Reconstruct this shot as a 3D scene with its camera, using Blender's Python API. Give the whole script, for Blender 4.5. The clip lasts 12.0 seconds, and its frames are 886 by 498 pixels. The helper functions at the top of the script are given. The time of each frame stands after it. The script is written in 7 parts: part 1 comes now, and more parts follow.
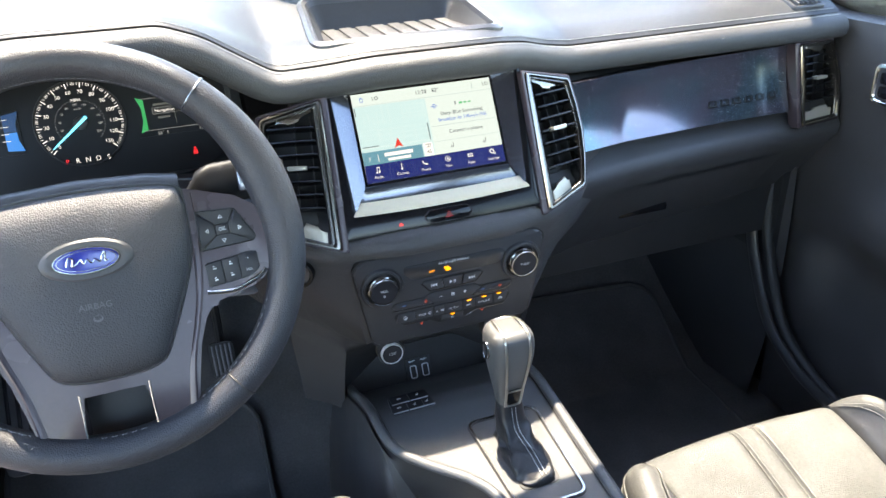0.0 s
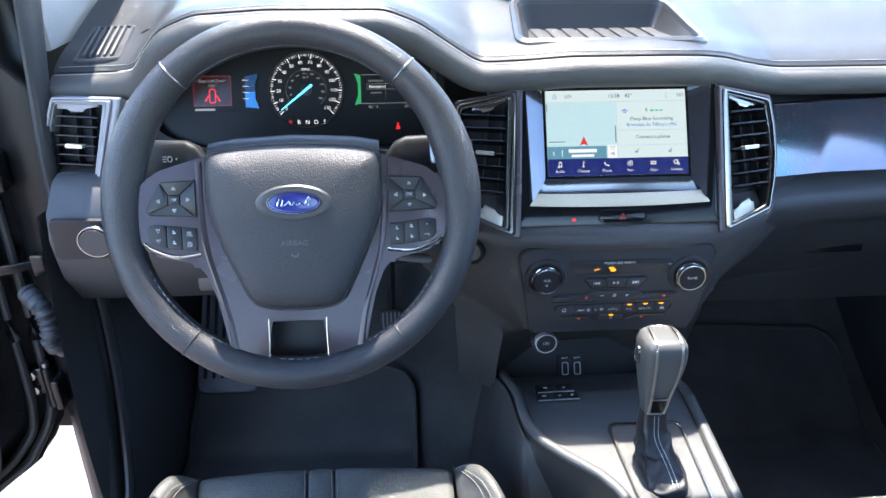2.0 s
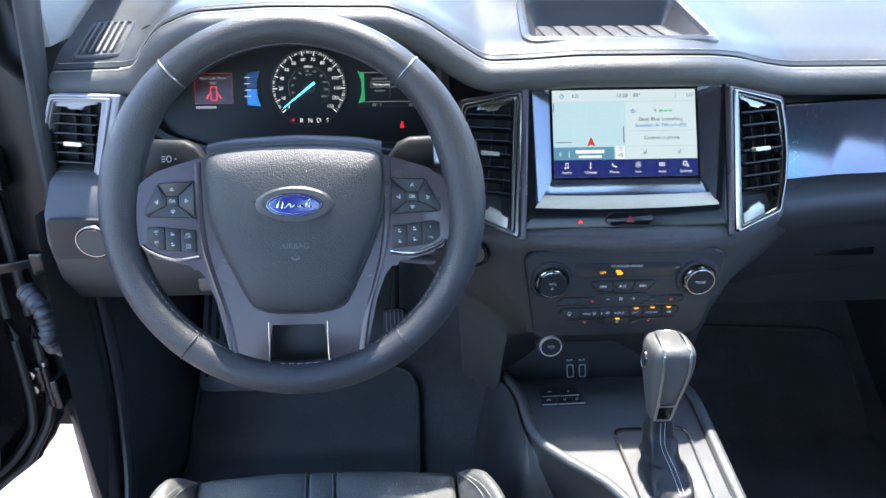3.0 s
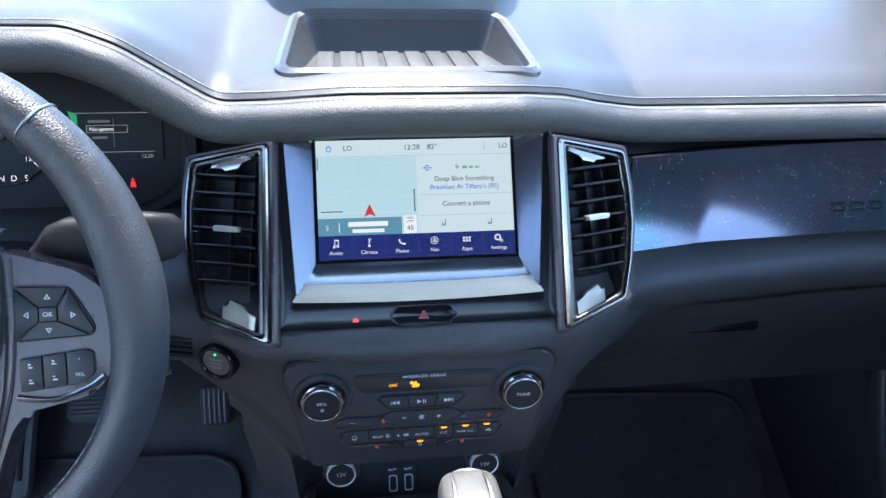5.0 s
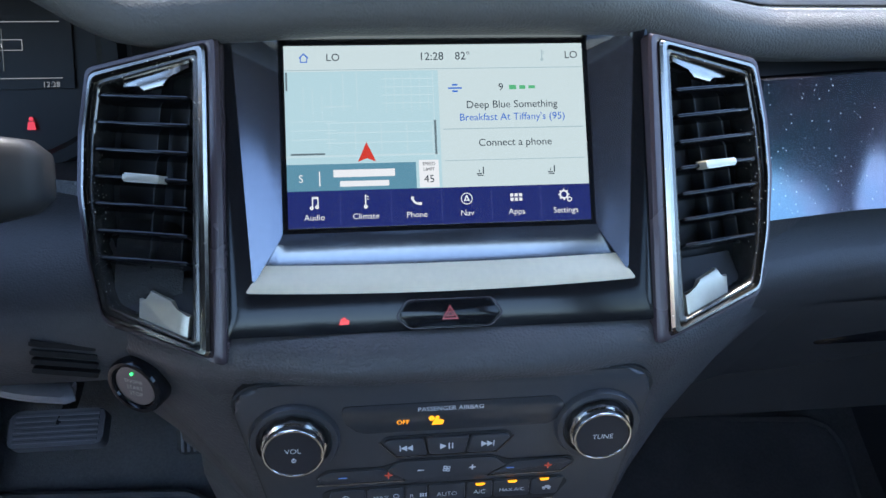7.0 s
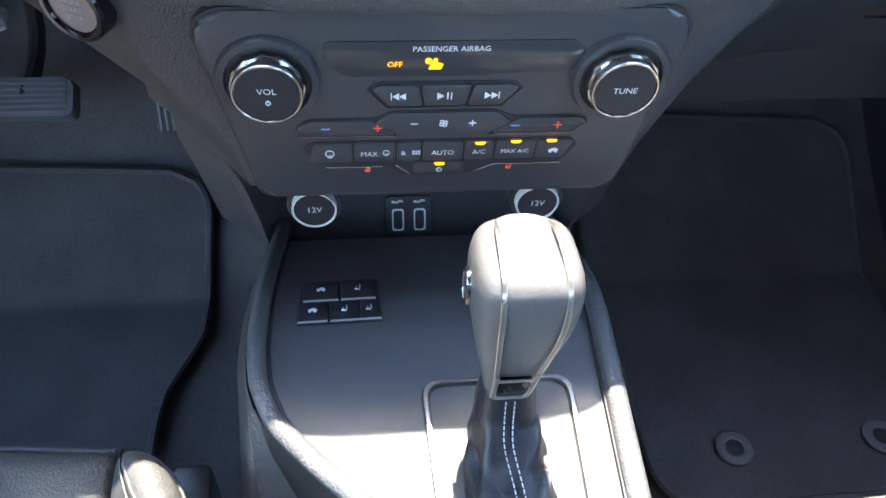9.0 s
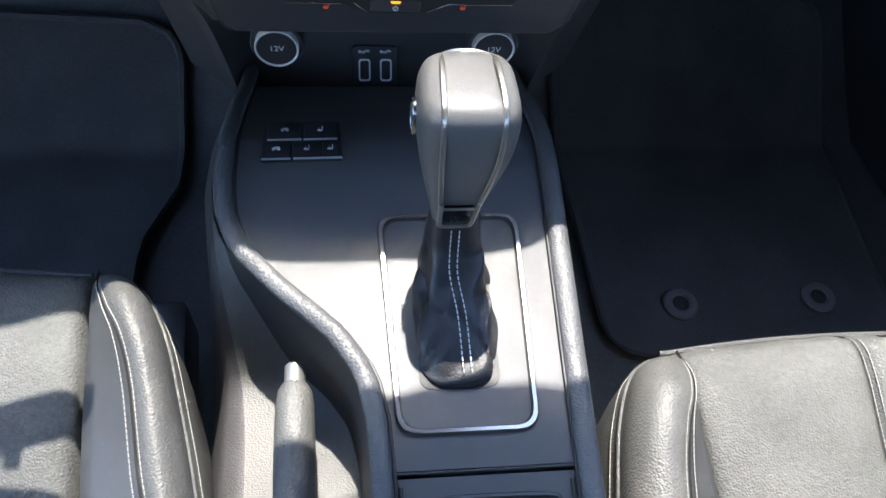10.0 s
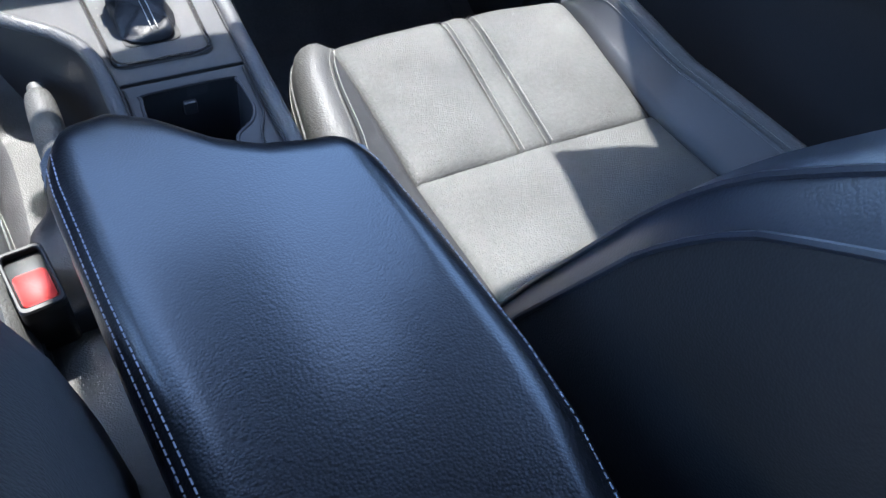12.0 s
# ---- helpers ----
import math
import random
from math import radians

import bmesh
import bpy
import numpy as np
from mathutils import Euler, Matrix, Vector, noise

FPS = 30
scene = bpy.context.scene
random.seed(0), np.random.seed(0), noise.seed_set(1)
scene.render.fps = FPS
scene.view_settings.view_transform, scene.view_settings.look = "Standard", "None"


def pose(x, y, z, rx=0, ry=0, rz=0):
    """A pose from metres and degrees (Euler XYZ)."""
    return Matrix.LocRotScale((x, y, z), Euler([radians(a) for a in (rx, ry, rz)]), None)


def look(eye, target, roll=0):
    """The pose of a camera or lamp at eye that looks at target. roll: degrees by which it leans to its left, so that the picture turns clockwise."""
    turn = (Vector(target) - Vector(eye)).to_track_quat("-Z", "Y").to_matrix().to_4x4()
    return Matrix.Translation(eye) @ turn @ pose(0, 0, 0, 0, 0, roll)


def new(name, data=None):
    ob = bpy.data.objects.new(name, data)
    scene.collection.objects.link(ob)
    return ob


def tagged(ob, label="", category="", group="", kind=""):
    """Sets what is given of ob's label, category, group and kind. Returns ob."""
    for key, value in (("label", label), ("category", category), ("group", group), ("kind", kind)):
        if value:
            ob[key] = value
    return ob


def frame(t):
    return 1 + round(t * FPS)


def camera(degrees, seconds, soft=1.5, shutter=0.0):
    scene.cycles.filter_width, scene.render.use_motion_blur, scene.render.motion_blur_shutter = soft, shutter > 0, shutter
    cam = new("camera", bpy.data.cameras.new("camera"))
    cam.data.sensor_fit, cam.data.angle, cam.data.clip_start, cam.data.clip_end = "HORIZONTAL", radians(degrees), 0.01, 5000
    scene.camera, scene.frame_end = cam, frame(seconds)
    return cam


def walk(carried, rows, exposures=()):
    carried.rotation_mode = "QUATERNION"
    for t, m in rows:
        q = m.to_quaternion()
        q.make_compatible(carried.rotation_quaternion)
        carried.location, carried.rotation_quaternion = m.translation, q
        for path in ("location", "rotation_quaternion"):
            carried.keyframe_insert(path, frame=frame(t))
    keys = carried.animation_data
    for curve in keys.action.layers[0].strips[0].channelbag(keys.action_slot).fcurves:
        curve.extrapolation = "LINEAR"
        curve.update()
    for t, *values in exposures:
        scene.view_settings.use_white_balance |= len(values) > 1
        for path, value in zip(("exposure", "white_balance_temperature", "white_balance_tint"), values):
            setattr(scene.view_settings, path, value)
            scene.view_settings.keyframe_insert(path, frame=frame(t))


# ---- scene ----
cam = camera(61.3, 12.0)
EXPOSURES = [
    (0.0, 3.50, 7700, 10), (0.5, 3.32, 7300, 10), (2.5, 3.27, 6500, 10), (4.5, 3.10, 6150, 10), (7.0, 3.05, 6400, 10), (7.4, 3.82, 7100, 10), (7.7, 4.05, 7300, 10),
    (9.3, 3.95, 6900, 10), (10.0, 2.85, 6500, 10), (10.7, 2.70, 6150, 10), (12.0, 2.80, 6050, 10),
]
PATH = [
    (0, (-0.271, -0.847, 1.025), (0.307, 0.843, 0.125), -2.6),
    (0.5, (-0.302, -0.884, 1.02), (0.053, 0.886, 0.157), -0.6),
    (1, (-0.276, -0.894, 1.02), (-0.049, 0.895, 0.154), -0.2),
    (1.5, (-0.271, -0.899, 1.021), (-0.111, 0.897, 0.156), -0.1),
    (2, (-0.271, -0.901, 1.021), (-0.155, 0.897, 0.153), -0.1),
    (2.5, (-0.272, -0.9, 1.02), (-0.183, 0.895, 0.144), -0.1),
    (2.7, (-0.273, -0.898, 1.021), (-0.188, 0.896, 0.141), -0.0),
    (4.3, (-0.133, -0.772, 1.03), (0.13, 0.999, 0.139), 0.9),
    (4.5, (-0.1, -0.764, 1.004), (0.142, 1.034, 0.161), 0.7),
    (5, (-0.063, -0.646, 0.996), (0.191, 1.143, 0.139), 1.3),
    (5.5, (-0.028, -0.535, 0.971), (0.205, 1.269, 0.141), 1.1),
    (6, (-0.035, -0.477, 0.927), (0.167, 1.337, 0.11), 0.8),
    (6.5, (-0.04, -0.461, 0.915), (0.153, 1.354, 0.097), 0.7),
    (7, (-0.041, -0.447, 0.871), (0.148, 1.361, 0.037), 0.4),
    (7.5, (-0.04, -0.426, 0.794), (0.149, 1.358, -0.09), -0.0),
    (7.7, (-0.041, -0.414, 0.791), (0.136, 1.293, -0.236), 0.1),
    (9.3, (-0.041, -0.417, 0.804), (0.149, 0.893, -0.696), 4.6),
    (9.5, (-0.04, -0.421, 0.805), (0.152, 0.826, -0.746), 5.4),
    (10, (-0.025, -0.456, 0.809), (0.193, 0.665, -0.833), 7.7),
    (10.5, (-0.006, -0.559, 0.793), (0.234, 0.526, -0.87), 7.7),
    (11, (-0.007, -0.676, 0.793), (0.335, 0.443, -0.829), 8.5),
    (11.5, (-0.018, -0.783, 0.77), (0.515, 0.384, -0.764), 8.8),
    (12, (-0.046, -0.896, 0.743), (0.712, 0.3, -0.669), 5.6),
]
walk(cam, [(t, look(eye, target, roll)) for t, eye, target, roll in PATH], exposures=EXPOSURES)

# ---- world, sun ----
SUN_EL, SUN_AZ = 70.7, 4.0
world = bpy.data.worlds.new("world")
scene.world = world
world.use_nodes = True
wn = world.node_tree.nodes
sky = wn.new("ShaderNodeTexSky")
sky.sky_type = "NISHITA"
sky.sun_disc = False
sky.sun_elevation = radians(SUN_EL)
sky.sun_rotation = radians(SUN_AZ)
sky.dust_density = 0.25
sky.ozone_density = 3.0
world.node_tree.links.new(sky.outputs[0], wn["Background"].inputs[0])
wn["Background"].inputs[1].default_value = 0.15
sun = new("sun", bpy.data.lights.new("sun", "SUN"))
sun.data.energy = 2.1
sun.data.angle = radians(0.55)
sun.data.color = (1.0, 0.95, 0.87)
sun.matrix_world = look((math.sin(radians(SUN_AZ)) * math.cos(radians(SUN_EL)) * 20, math.cos(radians(SUN_AZ)) * math.cos(radians(SUN_EL)) * 20, math.sin(radians(SUN_EL)) * 20), (0, 0, 0))


# ---- materials ----
def material(name, base, rough=0.5, metal=0.0, var=0.25, grain=0.0, cell=0.002, big=9.0, coat=0.0, dust=0.0, emit=0.0, spec=0.5, coat_rough=0.06, tint=None):
    """A surface with mottling at two scales, pebble or pit relief of the given cell size in metres, and dust specks."""
    m = bpy.data.materials.new(name)
    m.use_nodes = True
    nt, nd = m.node_tree, m.node_tree.nodes
    b = nd["Principled BSDF"]
    lk = nt.links.new
    tc = nd.new("ShaderNodeTexCoord")
    n1, n2 = nd.new("ShaderNodeTexNoise"), nd.new("ShaderNodeTexNoise")
    n1.inputs["Scale"].default_value, n1.inputs["Detail"].default_value = big, 5
    n2.inputs["Scale"].default_value, n2.inputs["Detail"].default_value = 260.0, 3
    lk(tc.outputs["Object"], n1.inputs["Vector"])
    lk(tc.outputs["Object"], n2.inputs["Vector"])
    mx = nd.new("ShaderNodeMath")
    mx.operation = "MULTIPLY_ADD"
    lk(n2.outputs["Fac"], mx.inputs[0])
    mx.inputs[1].default_value = 0.5
    lk(n1.outputs["Fac"], mx.inputs[2])
    rp = nd.new("ShaderNodeMapRange")
    rp.inputs["From Min"].default_value, rp.inputs["From Max"].default_value = 0.4, 1.1
    rp.inputs["To Min"].default_value, rp.inputs["To Max"].default_value = 1 - var, 1 + var
    lk(mx.outputs[0], rp.inputs["Value"])
    hs = nd.new("ShaderNodeVectorMath")
    hs.operation = "SCALE"
    hs.inputs[0].default_value = base
    lk(rp.outputs[0], hs.inputs["Scale"])
    colour = hs.outputs[0]
    if tint:
        # soft clouds of a second hue
        n3 = nd.new("ShaderNodeTexNoise")
        n3.inputs["Scale"].default_value, n3.inputs["Detail"].default_value = 14.0, 3
        lk(tc.outputs["Object"], n3.inputs["Vector"])
        r3 = nd.new("ShaderNodeMapRange")
        r3.inputs["From Min"].default_value, r3.inputs["From Max"].default_value = 0.42, 0.62
        lk(n3.outputs["Fac"], r3.inputs["Value"])
        m3 = nd.new("ShaderNodeMix")
        m3.data_type = "RGBA"
        lk(r3.outputs[0], m3.inputs["Factor"])
        lk(colour, m3.inputs["A"])
        m3.inputs["B"].default_value = (*tint, 1)
        colour = m3.outputs["Result"]
    rr = nd.new("ShaderNodeMapRange")
    rr.inputs["From Min"].default_value, rr.inputs["From Max"].default_value = 0.3, 0.7
    rr.inputs["To Min"].default_value, rr.inputs["To Max"].default_value = rough * 0.88, min(1.0, rough * 1.14)
    lk(n1.outputs["Fac"], rr.inputs["Value"])
    roughness = rr.outputs[0]
    if dust:
        vd = nd.new("ShaderNodeTexVoronoi")
        vd.inputs["Scale"].default_value = 330.0
        lk(tc.outputs["Object"], vd.inputs["Vector"])
        st = nd.new("ShaderNodeMapRange")
        st.inputs["From Min"].default_value, st.inputs["From Max"].default_value = 0.20, 0.08
        st.inputs["To Min"].default_value, st.inputs["To Max"].default_value = 0.0, dust
        lk(vd.outputs["Distance"], st.inputs["Value"])
        pick = nd.new("ShaderNodeMath")
        pick.operation = "GREATER_THAN"
        pick.inputs[1].default_value = 0.6
        lk(vd.outputs["Color"], pick.inputs[0])
        ml = nd.new("ShaderNodeMath")
        ml.operation = "MULTIPLY"
        lk(st.outputs[0], ml.inputs[0])
        lk(pick.outputs[0], ml.inputs[1])
        mc = nd.new("ShaderNodeMix")
        mc.data_type = "RGBA"
        lk(ml.outputs[0], mc.inputs["Factor"])
        lk(colour, mc.inputs["A"])
        mc.inputs["B"].default_value = (0.66, 0.63, 0.58, 1)
        colour = mc.outputs["Result"]
    lk(colour, b.inputs["Base Color"])
    lk(roughness, b.inputs["Roughness"])
    b.inputs["Metallic"].default_value = metal
    if dust and metal:
        dm_ = nd.new("ShaderNodeMath")
        dm_.operation = "MULTIPLY_ADD"
        lk(ml.outputs[0], dm_.inputs[0])
        dm_.inputs[1].default_value, dm_.inputs[2].default_value = -metal, metal
        lk(dm_.outputs[0], b.inputs["Metallic"])
    b.inputs["Specular IOR Level"].default_value = spec
    b.inputs["Coat Weight"].default_value = coat
    b.inputs["Coat Roughness"].default_value = coat_rough
    if grain:
        v = nd.new("ShaderNodeTexVoronoi")
        v.inputs["Scale"].default_value = 1 / cell
        lk(tc.outputs["Object"], v.inputs["Vector"])
        bp = nd.new("ShaderNodeBump")
        bp.inputs["Strength"].default_value, bp.inputs["Distance"].default_value = grain, cell * 0.5
        bp.invert = True
        lk(v.outputs["Distance"], bp.inputs["Height"])
        lk(bp.outputs[0], b.inputs["Normal"])
    if emit:
        lk(colour, b.inputs["Emission Color"])
        b.inputs["Emission Strength"].default_value = emit
    return m


LEATHER = material("leather_black", (0.076, 0.076, 0.073), 0.47, grain=0.55, cell=0.0016, var=0.22, spec=0.5)
RIM_LEATHER = material("rim_leather", (0.026, 0.027, 0.032), 0.46, grain=0.5, cell=0.0014, var=0.22, spec=0.5)
PAD_SKIN = material("pad_skin", (0.036, 0.037, 0.040), 0.42, grain=0.1, cell=0.0009, var=0.14, spec=0.5)
PAD_GRAIN = material("pad_grain", (0.028, 0.029, 0.033), 0.54, grain=0.6, cell=0.0015, var=0.2, spec=0.45)
ROLL_SKIN = material("roll_skin", (0.050, 0.050, 0.050), 0.52, grain=0.4, cell=0.0015, var=0.16, spec=0.42)
KNOB_SKIN = material("knob_skin", (0.095, 0.093, 0.090), 0.42, grain=0.12, cell=0.0010, var=0.12)
RAIL_SKIN = material("rail_skin", (0.078, 0.079, 0.082), 0.45, grain=0.5, cell=0.0017, var=0.2, spec=0.5)
PLATE_SATIN = material("plate_satin", (0.068, 0.069, 0.072), 0.48, grain=0.08, cell=0.0008, var=0.12, spec=0.35)
PEDAL_RUBBER = material("pedal_rubber", (0.095, 0.095, 0.108), 0.5, var=0.2)
PEDAL_GREY = material("pedal_grey", (0.17, 0.17, 0.19), 0.45, var=0.2)
DOOR_SKIN = material("door_skin", (0.036, 0.034, 0.035), 0.5, grain=0.3, cell=0.0013, var=0.15)
BAY_LIT = material("bay_lit_skin", (0.085, 0.084, 0.080), 0.5, grain=0.4, cell=0.0014, var=0.2, spec=0.4)
BUTTON_CHROME = material("button_chrome", (0.62, 0.62, 0.61), 0.26, metal=0.85, var=0.06)
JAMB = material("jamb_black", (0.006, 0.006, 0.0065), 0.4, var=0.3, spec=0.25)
GLOSS_JAMB = material("gloss_jamb", (0.007, 0.0065, 0.007), 0.22, var=0.4, big=16, spec=0.35, dust=0.25)
LIT_FLANGE = material("lit_flange_tone", (0.13, 0.112, 0.108), 0.6, var=0.35, big=20)
GAITER = material("gaiter_rubber", (0.035, 0.036, 0.04), 0.5, var=0.2)
BINDING = material("mat_binding", (0.07, 0.07, 0.074), 0.85, var=0.25, grain=0.4, cell=0.002)
LEATHER_PLAIN = material("leather_smooth", (0.040, 0.041, 0.043), 0.42, grain=0.12, cell=0.0011, var=0.14)
SEAT_PERF = material("leather_insert", (0.092, 0.093, 0.089), 0.58, grain=0.75, cell=0.0016, var=0.36, big=12, spec=0.2)
BOOT_LEATHER = material("boot_leather", (0.016, 0.016, 0.018), 0.44, grain=0.3, cell=0.0013, var=0.25, spec=0.6)
# black leather; some of the sky's blue reflection is put into the base
ARM_LEATHER = material("sky_tinted_leather", (0.004, 0.005, 0.009), 0.30, grain=0.24, cell=0.0014, var=0.2, spec=0.55, coat=0.65, coat_rough=0.19)
BACK_LEATHER = material("back_leather", (0.026, 0.031, 0.046), 0.36, grain=0.2, cell=0.0015, var=0.2, spec=0.65, coat=0.8, coat_rough=0.28)
DASH = material("soft_dash", (0.032, 0.034, 0.038), 0.42, grain=0.24, cell=0.0013, var=0.18, spec=0.27)
PLASTIC = material("grained_plastic", (0.042, 0.041, 0.043), 0.45, grain=0.34, cell=0.0012, var=0.2)
PANEL = material("satin_panel", (0.036, 0.036, 0.039), 0.36, grain=0.12, cell=0.0008, var=0.12)
DARK = material("matt_black", (0.016, 0.016, 0.017), 0.55, var=0.3)
PILLAR_TRIM = material("pillar_trim", (0.30, 0.29, 0.275), 0.75, grain=0.3, cell=0.002, var=0.12)
PIANO = material("piano_black", (0.006, 0.006, 0.007), 0.12, var=0.2, spec=0.3)
GUNMETAL = material("gunmetal_paint", (0.054, 0.040, 0.045), 0.26, metal=0.3, var=0.14, grain=0.05, cell=0.0006, coat=0.15, coat_rough=0.08, spec=0.35)
# lilac base and teal clouds put the strip's iridescent reflections into its colour
TRIM = material("painted_sheen_trim", (0.15, 0.14, 0.18), 0.13, metal=0.85, var=0.35, big=6.0, coat=0.3, coat_rough=0.05, dust=0.7, tint=(0.09, 0.14, 0.175))
CHAMPAGNE = material("satin_strip", (0.50, 0.48, 0.43), 0.3, metal=0.9, var=0.08)
CHROME = material("chrome", (0.62, 0.61, 0.6), 0.12, metal=1.0, var=0.06)
DULLCHROME = material("dark_chrome", (0.34, 0.33, 0.33), 0.2, metal=1.0, var=0.12, dust=0.3)
CARPET = material("carpet", (0.105, 0.102, 0.104), 0.95, grain=0.45, cell=0.0018, var=0.4, spec=0.1)
MAT_CLOTH = material("mat_cloth", (0.085, 0.085, 0.090), 0.95, grain=0.4, cell=0.0014, var=0.35, spec=0.1)
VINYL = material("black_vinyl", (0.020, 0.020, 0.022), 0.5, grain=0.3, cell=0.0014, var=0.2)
BUCKLE_BLACK = material("buckle_black", (0.007, 0.007, 0.0075), 0.45, var=0.2, spec=0.3)
RUBBER = material("rubber", (0.02, 0.02, 0.021), 0.6, var=0.3)
THREAD_DASH = material("dash_thread", (0.42, 0.415, 0.39), 0.8, var=0.2)
THREAD = material("thread", (0.62, 0.61, 0.58), 0.8, var=0.2)
THREAD_LID = material("thread_lid", (0.34, 0.36, 0.42), 0.85, var=0.25)
THREAD_SEAT = material("thread_seat", (0.235, 0.23, 0.215), 0.85, var=0.25)
THREAD_RIM = material("thread_rim", (0.40, 0.395, 0.39), 0.85, var=0.25)
THREAD_DARK = material("thread_grey", (0.2, 0.2, 0.22), 0.8, var=0.2)
WHITE = material("white_print", (0.65, 0.65, 0.65), 0.5, var=0.05)
GREY = material("grey_print", (0.3, 0.3, 0.3), 0.5, var=0.05)
RED_PLASTIC = material("red_plastic", (0.48, 0.012, 0.010), 0.5, var=0.12, spec=0.3)
BLUE_ENAMEL = material("blue_enamel", (0.012, 0.02, 0.19), 0.15, var=0.1, coat=0.6)
METAL = material("brushed_metal", (0.35, 0.35, 0.36), 0.32, metal=1.0, var=0.15)
CONCRETE = material("pale_concrete", (0.22, 0.178, 0.163), 0.9, grain=0.6, cell=0.02, var=0.25, big=2.0)
HEADLINER = material("headliner", (0.09, 0.088, 0.086), 0.9, grain=0.4, cell=0.002, var=0.08)
BODY_PAINT = material("black_paint", (0.009, 0.009, 0.011), 0.3, var=0.1, coat=0.25, dust=0.2)


def lit(name, colour, strength):
    m = bpy.data.materials.new(name)
    m.use_nodes = True
    b = m.node_tree.nodes["Principled BSDF"]
    b.inputs["Base Color"].default_value = (0.01, 0.01, 0.01, 1)
    b.inputs["Roughness"].default_value = 0.25
    b.inputs["Emission Color"].default_value = (*colour, 1)
    b.inputs["Emission Strength"].default_value = strength
    return m


GLOW = 0.100
S_BACK = lit("screen_pale", (0.72, 0.86, 0.88), GLOW)
S_MAP = lit("screen_map", (0.56, 0.80, 0.87), GLOW)
S_BAR = lit("screen_bar", (0.13, 0.33, 0.45), GLOW)
S_BLUE = lit("screen_blue", (0.012, 0.02, 0.17), GLOW)
S_INK = lit("screen_ink", (0.02, 0.03, 0.05), GLOW)
S_GREY = lit("screen_grey", (0.45, 0.6, 0.65), GLOW)
S_LINK = lit("screen_link", (0.02, 0.16, 0.7), GLOW)
S_WHITE = lit("screen_white", (0.95, 0.97, 1.0), GLOW * 1.05)
S_RED = lit("screen_red", (0.75, 0.05, 0.03), GLOW)
C_RED = lit("cluster_red", (0.8, 0.02, 0.03), 0.12)
C_DIMRED = lit("cluster_red_dim", (0.35, 0.03, 0.03), 0.07)
C_BLUE = lit("cluster_blue", (0.015, 0.15, 0.5), 0.17)
C_CYAN = lit("needle_cyan", (0.08, 0.55, 0.9), 0.35)
C_GREEN = lit("cluster_green", (0.01, 0.2, 0.06), 0.2)
C_WHITE = lit("cluster_white", (0.85, 0.86, 0.88), 0.13)
C_DIM = lit("cluster_dim", (0.3, 0.32, 0.34), 0.1)
AMBER = lit("amber_lamp", (1.0, 0.36, 0.01), 0.24)
GREEN_LED = lit("green_lamp", (0.05, 0.9, 0.2), 0.3)

GLASS = bpy.data.materials.new("window_glass")
GLASS.use_nodes = True
gb = GLASS.node_tree.nodes["Principled BSDF"]
gb.inputs["Transmission Weight"].default_value = 1.0
gb.inputs["Roughness"].default_value = 0.0
gb.inputs["IOR"].default_value = 1.05
gb.inputs["Base Color"].default_value = (0.93, 0.96, 0.95, 1)

TINTED = GLASS.copy()
TINTED.name = "tinted_glass"
TINTED.node_tree.nodes["Principled BSDF"].inputs["Base Color"].default_value = (0.30, 0.33, 0.33, 1)

# ---- building helpers ----
ORIGIN = {}


def thing(name, at, label, category, group="", kind=""):
    ob = new(name)
    ob.empty_display_size = 0.02
    ob.location = at
    ORIGIN[ob] = Vector(at)
    return tagged(ob, label, category, group, kind)


def part(name, bm, mat, parent=None, label="", angle=35, kind=""):
    """Links a bmesh in world coordinates as one mesh object under its parent."""
    me = bpy.data.meshes.new(name)
    base = ORIGIN.get(parent, Vector((0, 0, 0))) if parent else Vector((0, 0, 0))
    bmesh.ops.recalc_face_normals(bm, faces=bm.faces)
    for v in bm.verts:
        v.co -= base
    bm.to_mesh(me)
    bm.free()
    me.materials.append(mat)
    for p in me.polygons:
        p.use_smooth = True
    me.set_sharp_from_angle(angle=radians(angle))
    ob = new(name, me)
    if parent:
        ob.parent = parent
    ORIGIN[ob] = base.copy()
    if label:
        ob["label"] = label
    if kind:
        ob["kind"] = kind
    return ob


def frame_of(o, u, v):
    """A matrix whose x runs along u, y near v and z along their normal."""
    u = Vector(u).normalized()
    n = u.cross(Vector(v)).normalized()
    v = n.cross(u)
    return Matrix((( u.x, v.x, n.x, o[0]), (u.y, v.y, n.y, o[1]), (u.z, v.z, n.z, o[2]), (0, 0, 0, 1)))


I4 = Matrix.Identity(4)


def box(c, size, bevel=0.003, seg=2, m=I4, bm=None):
    bm = bm or bmesh.new()
    r = bmesh.ops.create_cube(bm, size=1.0)
    vs = r["verts"]
    for v in vs:
        v.co = Vector((v.co.x * size[0], v.co.y * size[1], v.co.z * size[2]))
    if bevel:
        es = list({e for v in vs for e in v.link_edges})
        out = bmesh.ops.bevel(bm, geom=es, offset=min(bevel, min(size) * 0.45), segments=seg, profile=0.5, affect="EDGES")
        vs = list({v for f in out["faces"] for v in f.verts} | {v for v in vs if v.is_valid})
    for v in vs:
        v.co = m @ (v.co + Vector(c))
    return bm


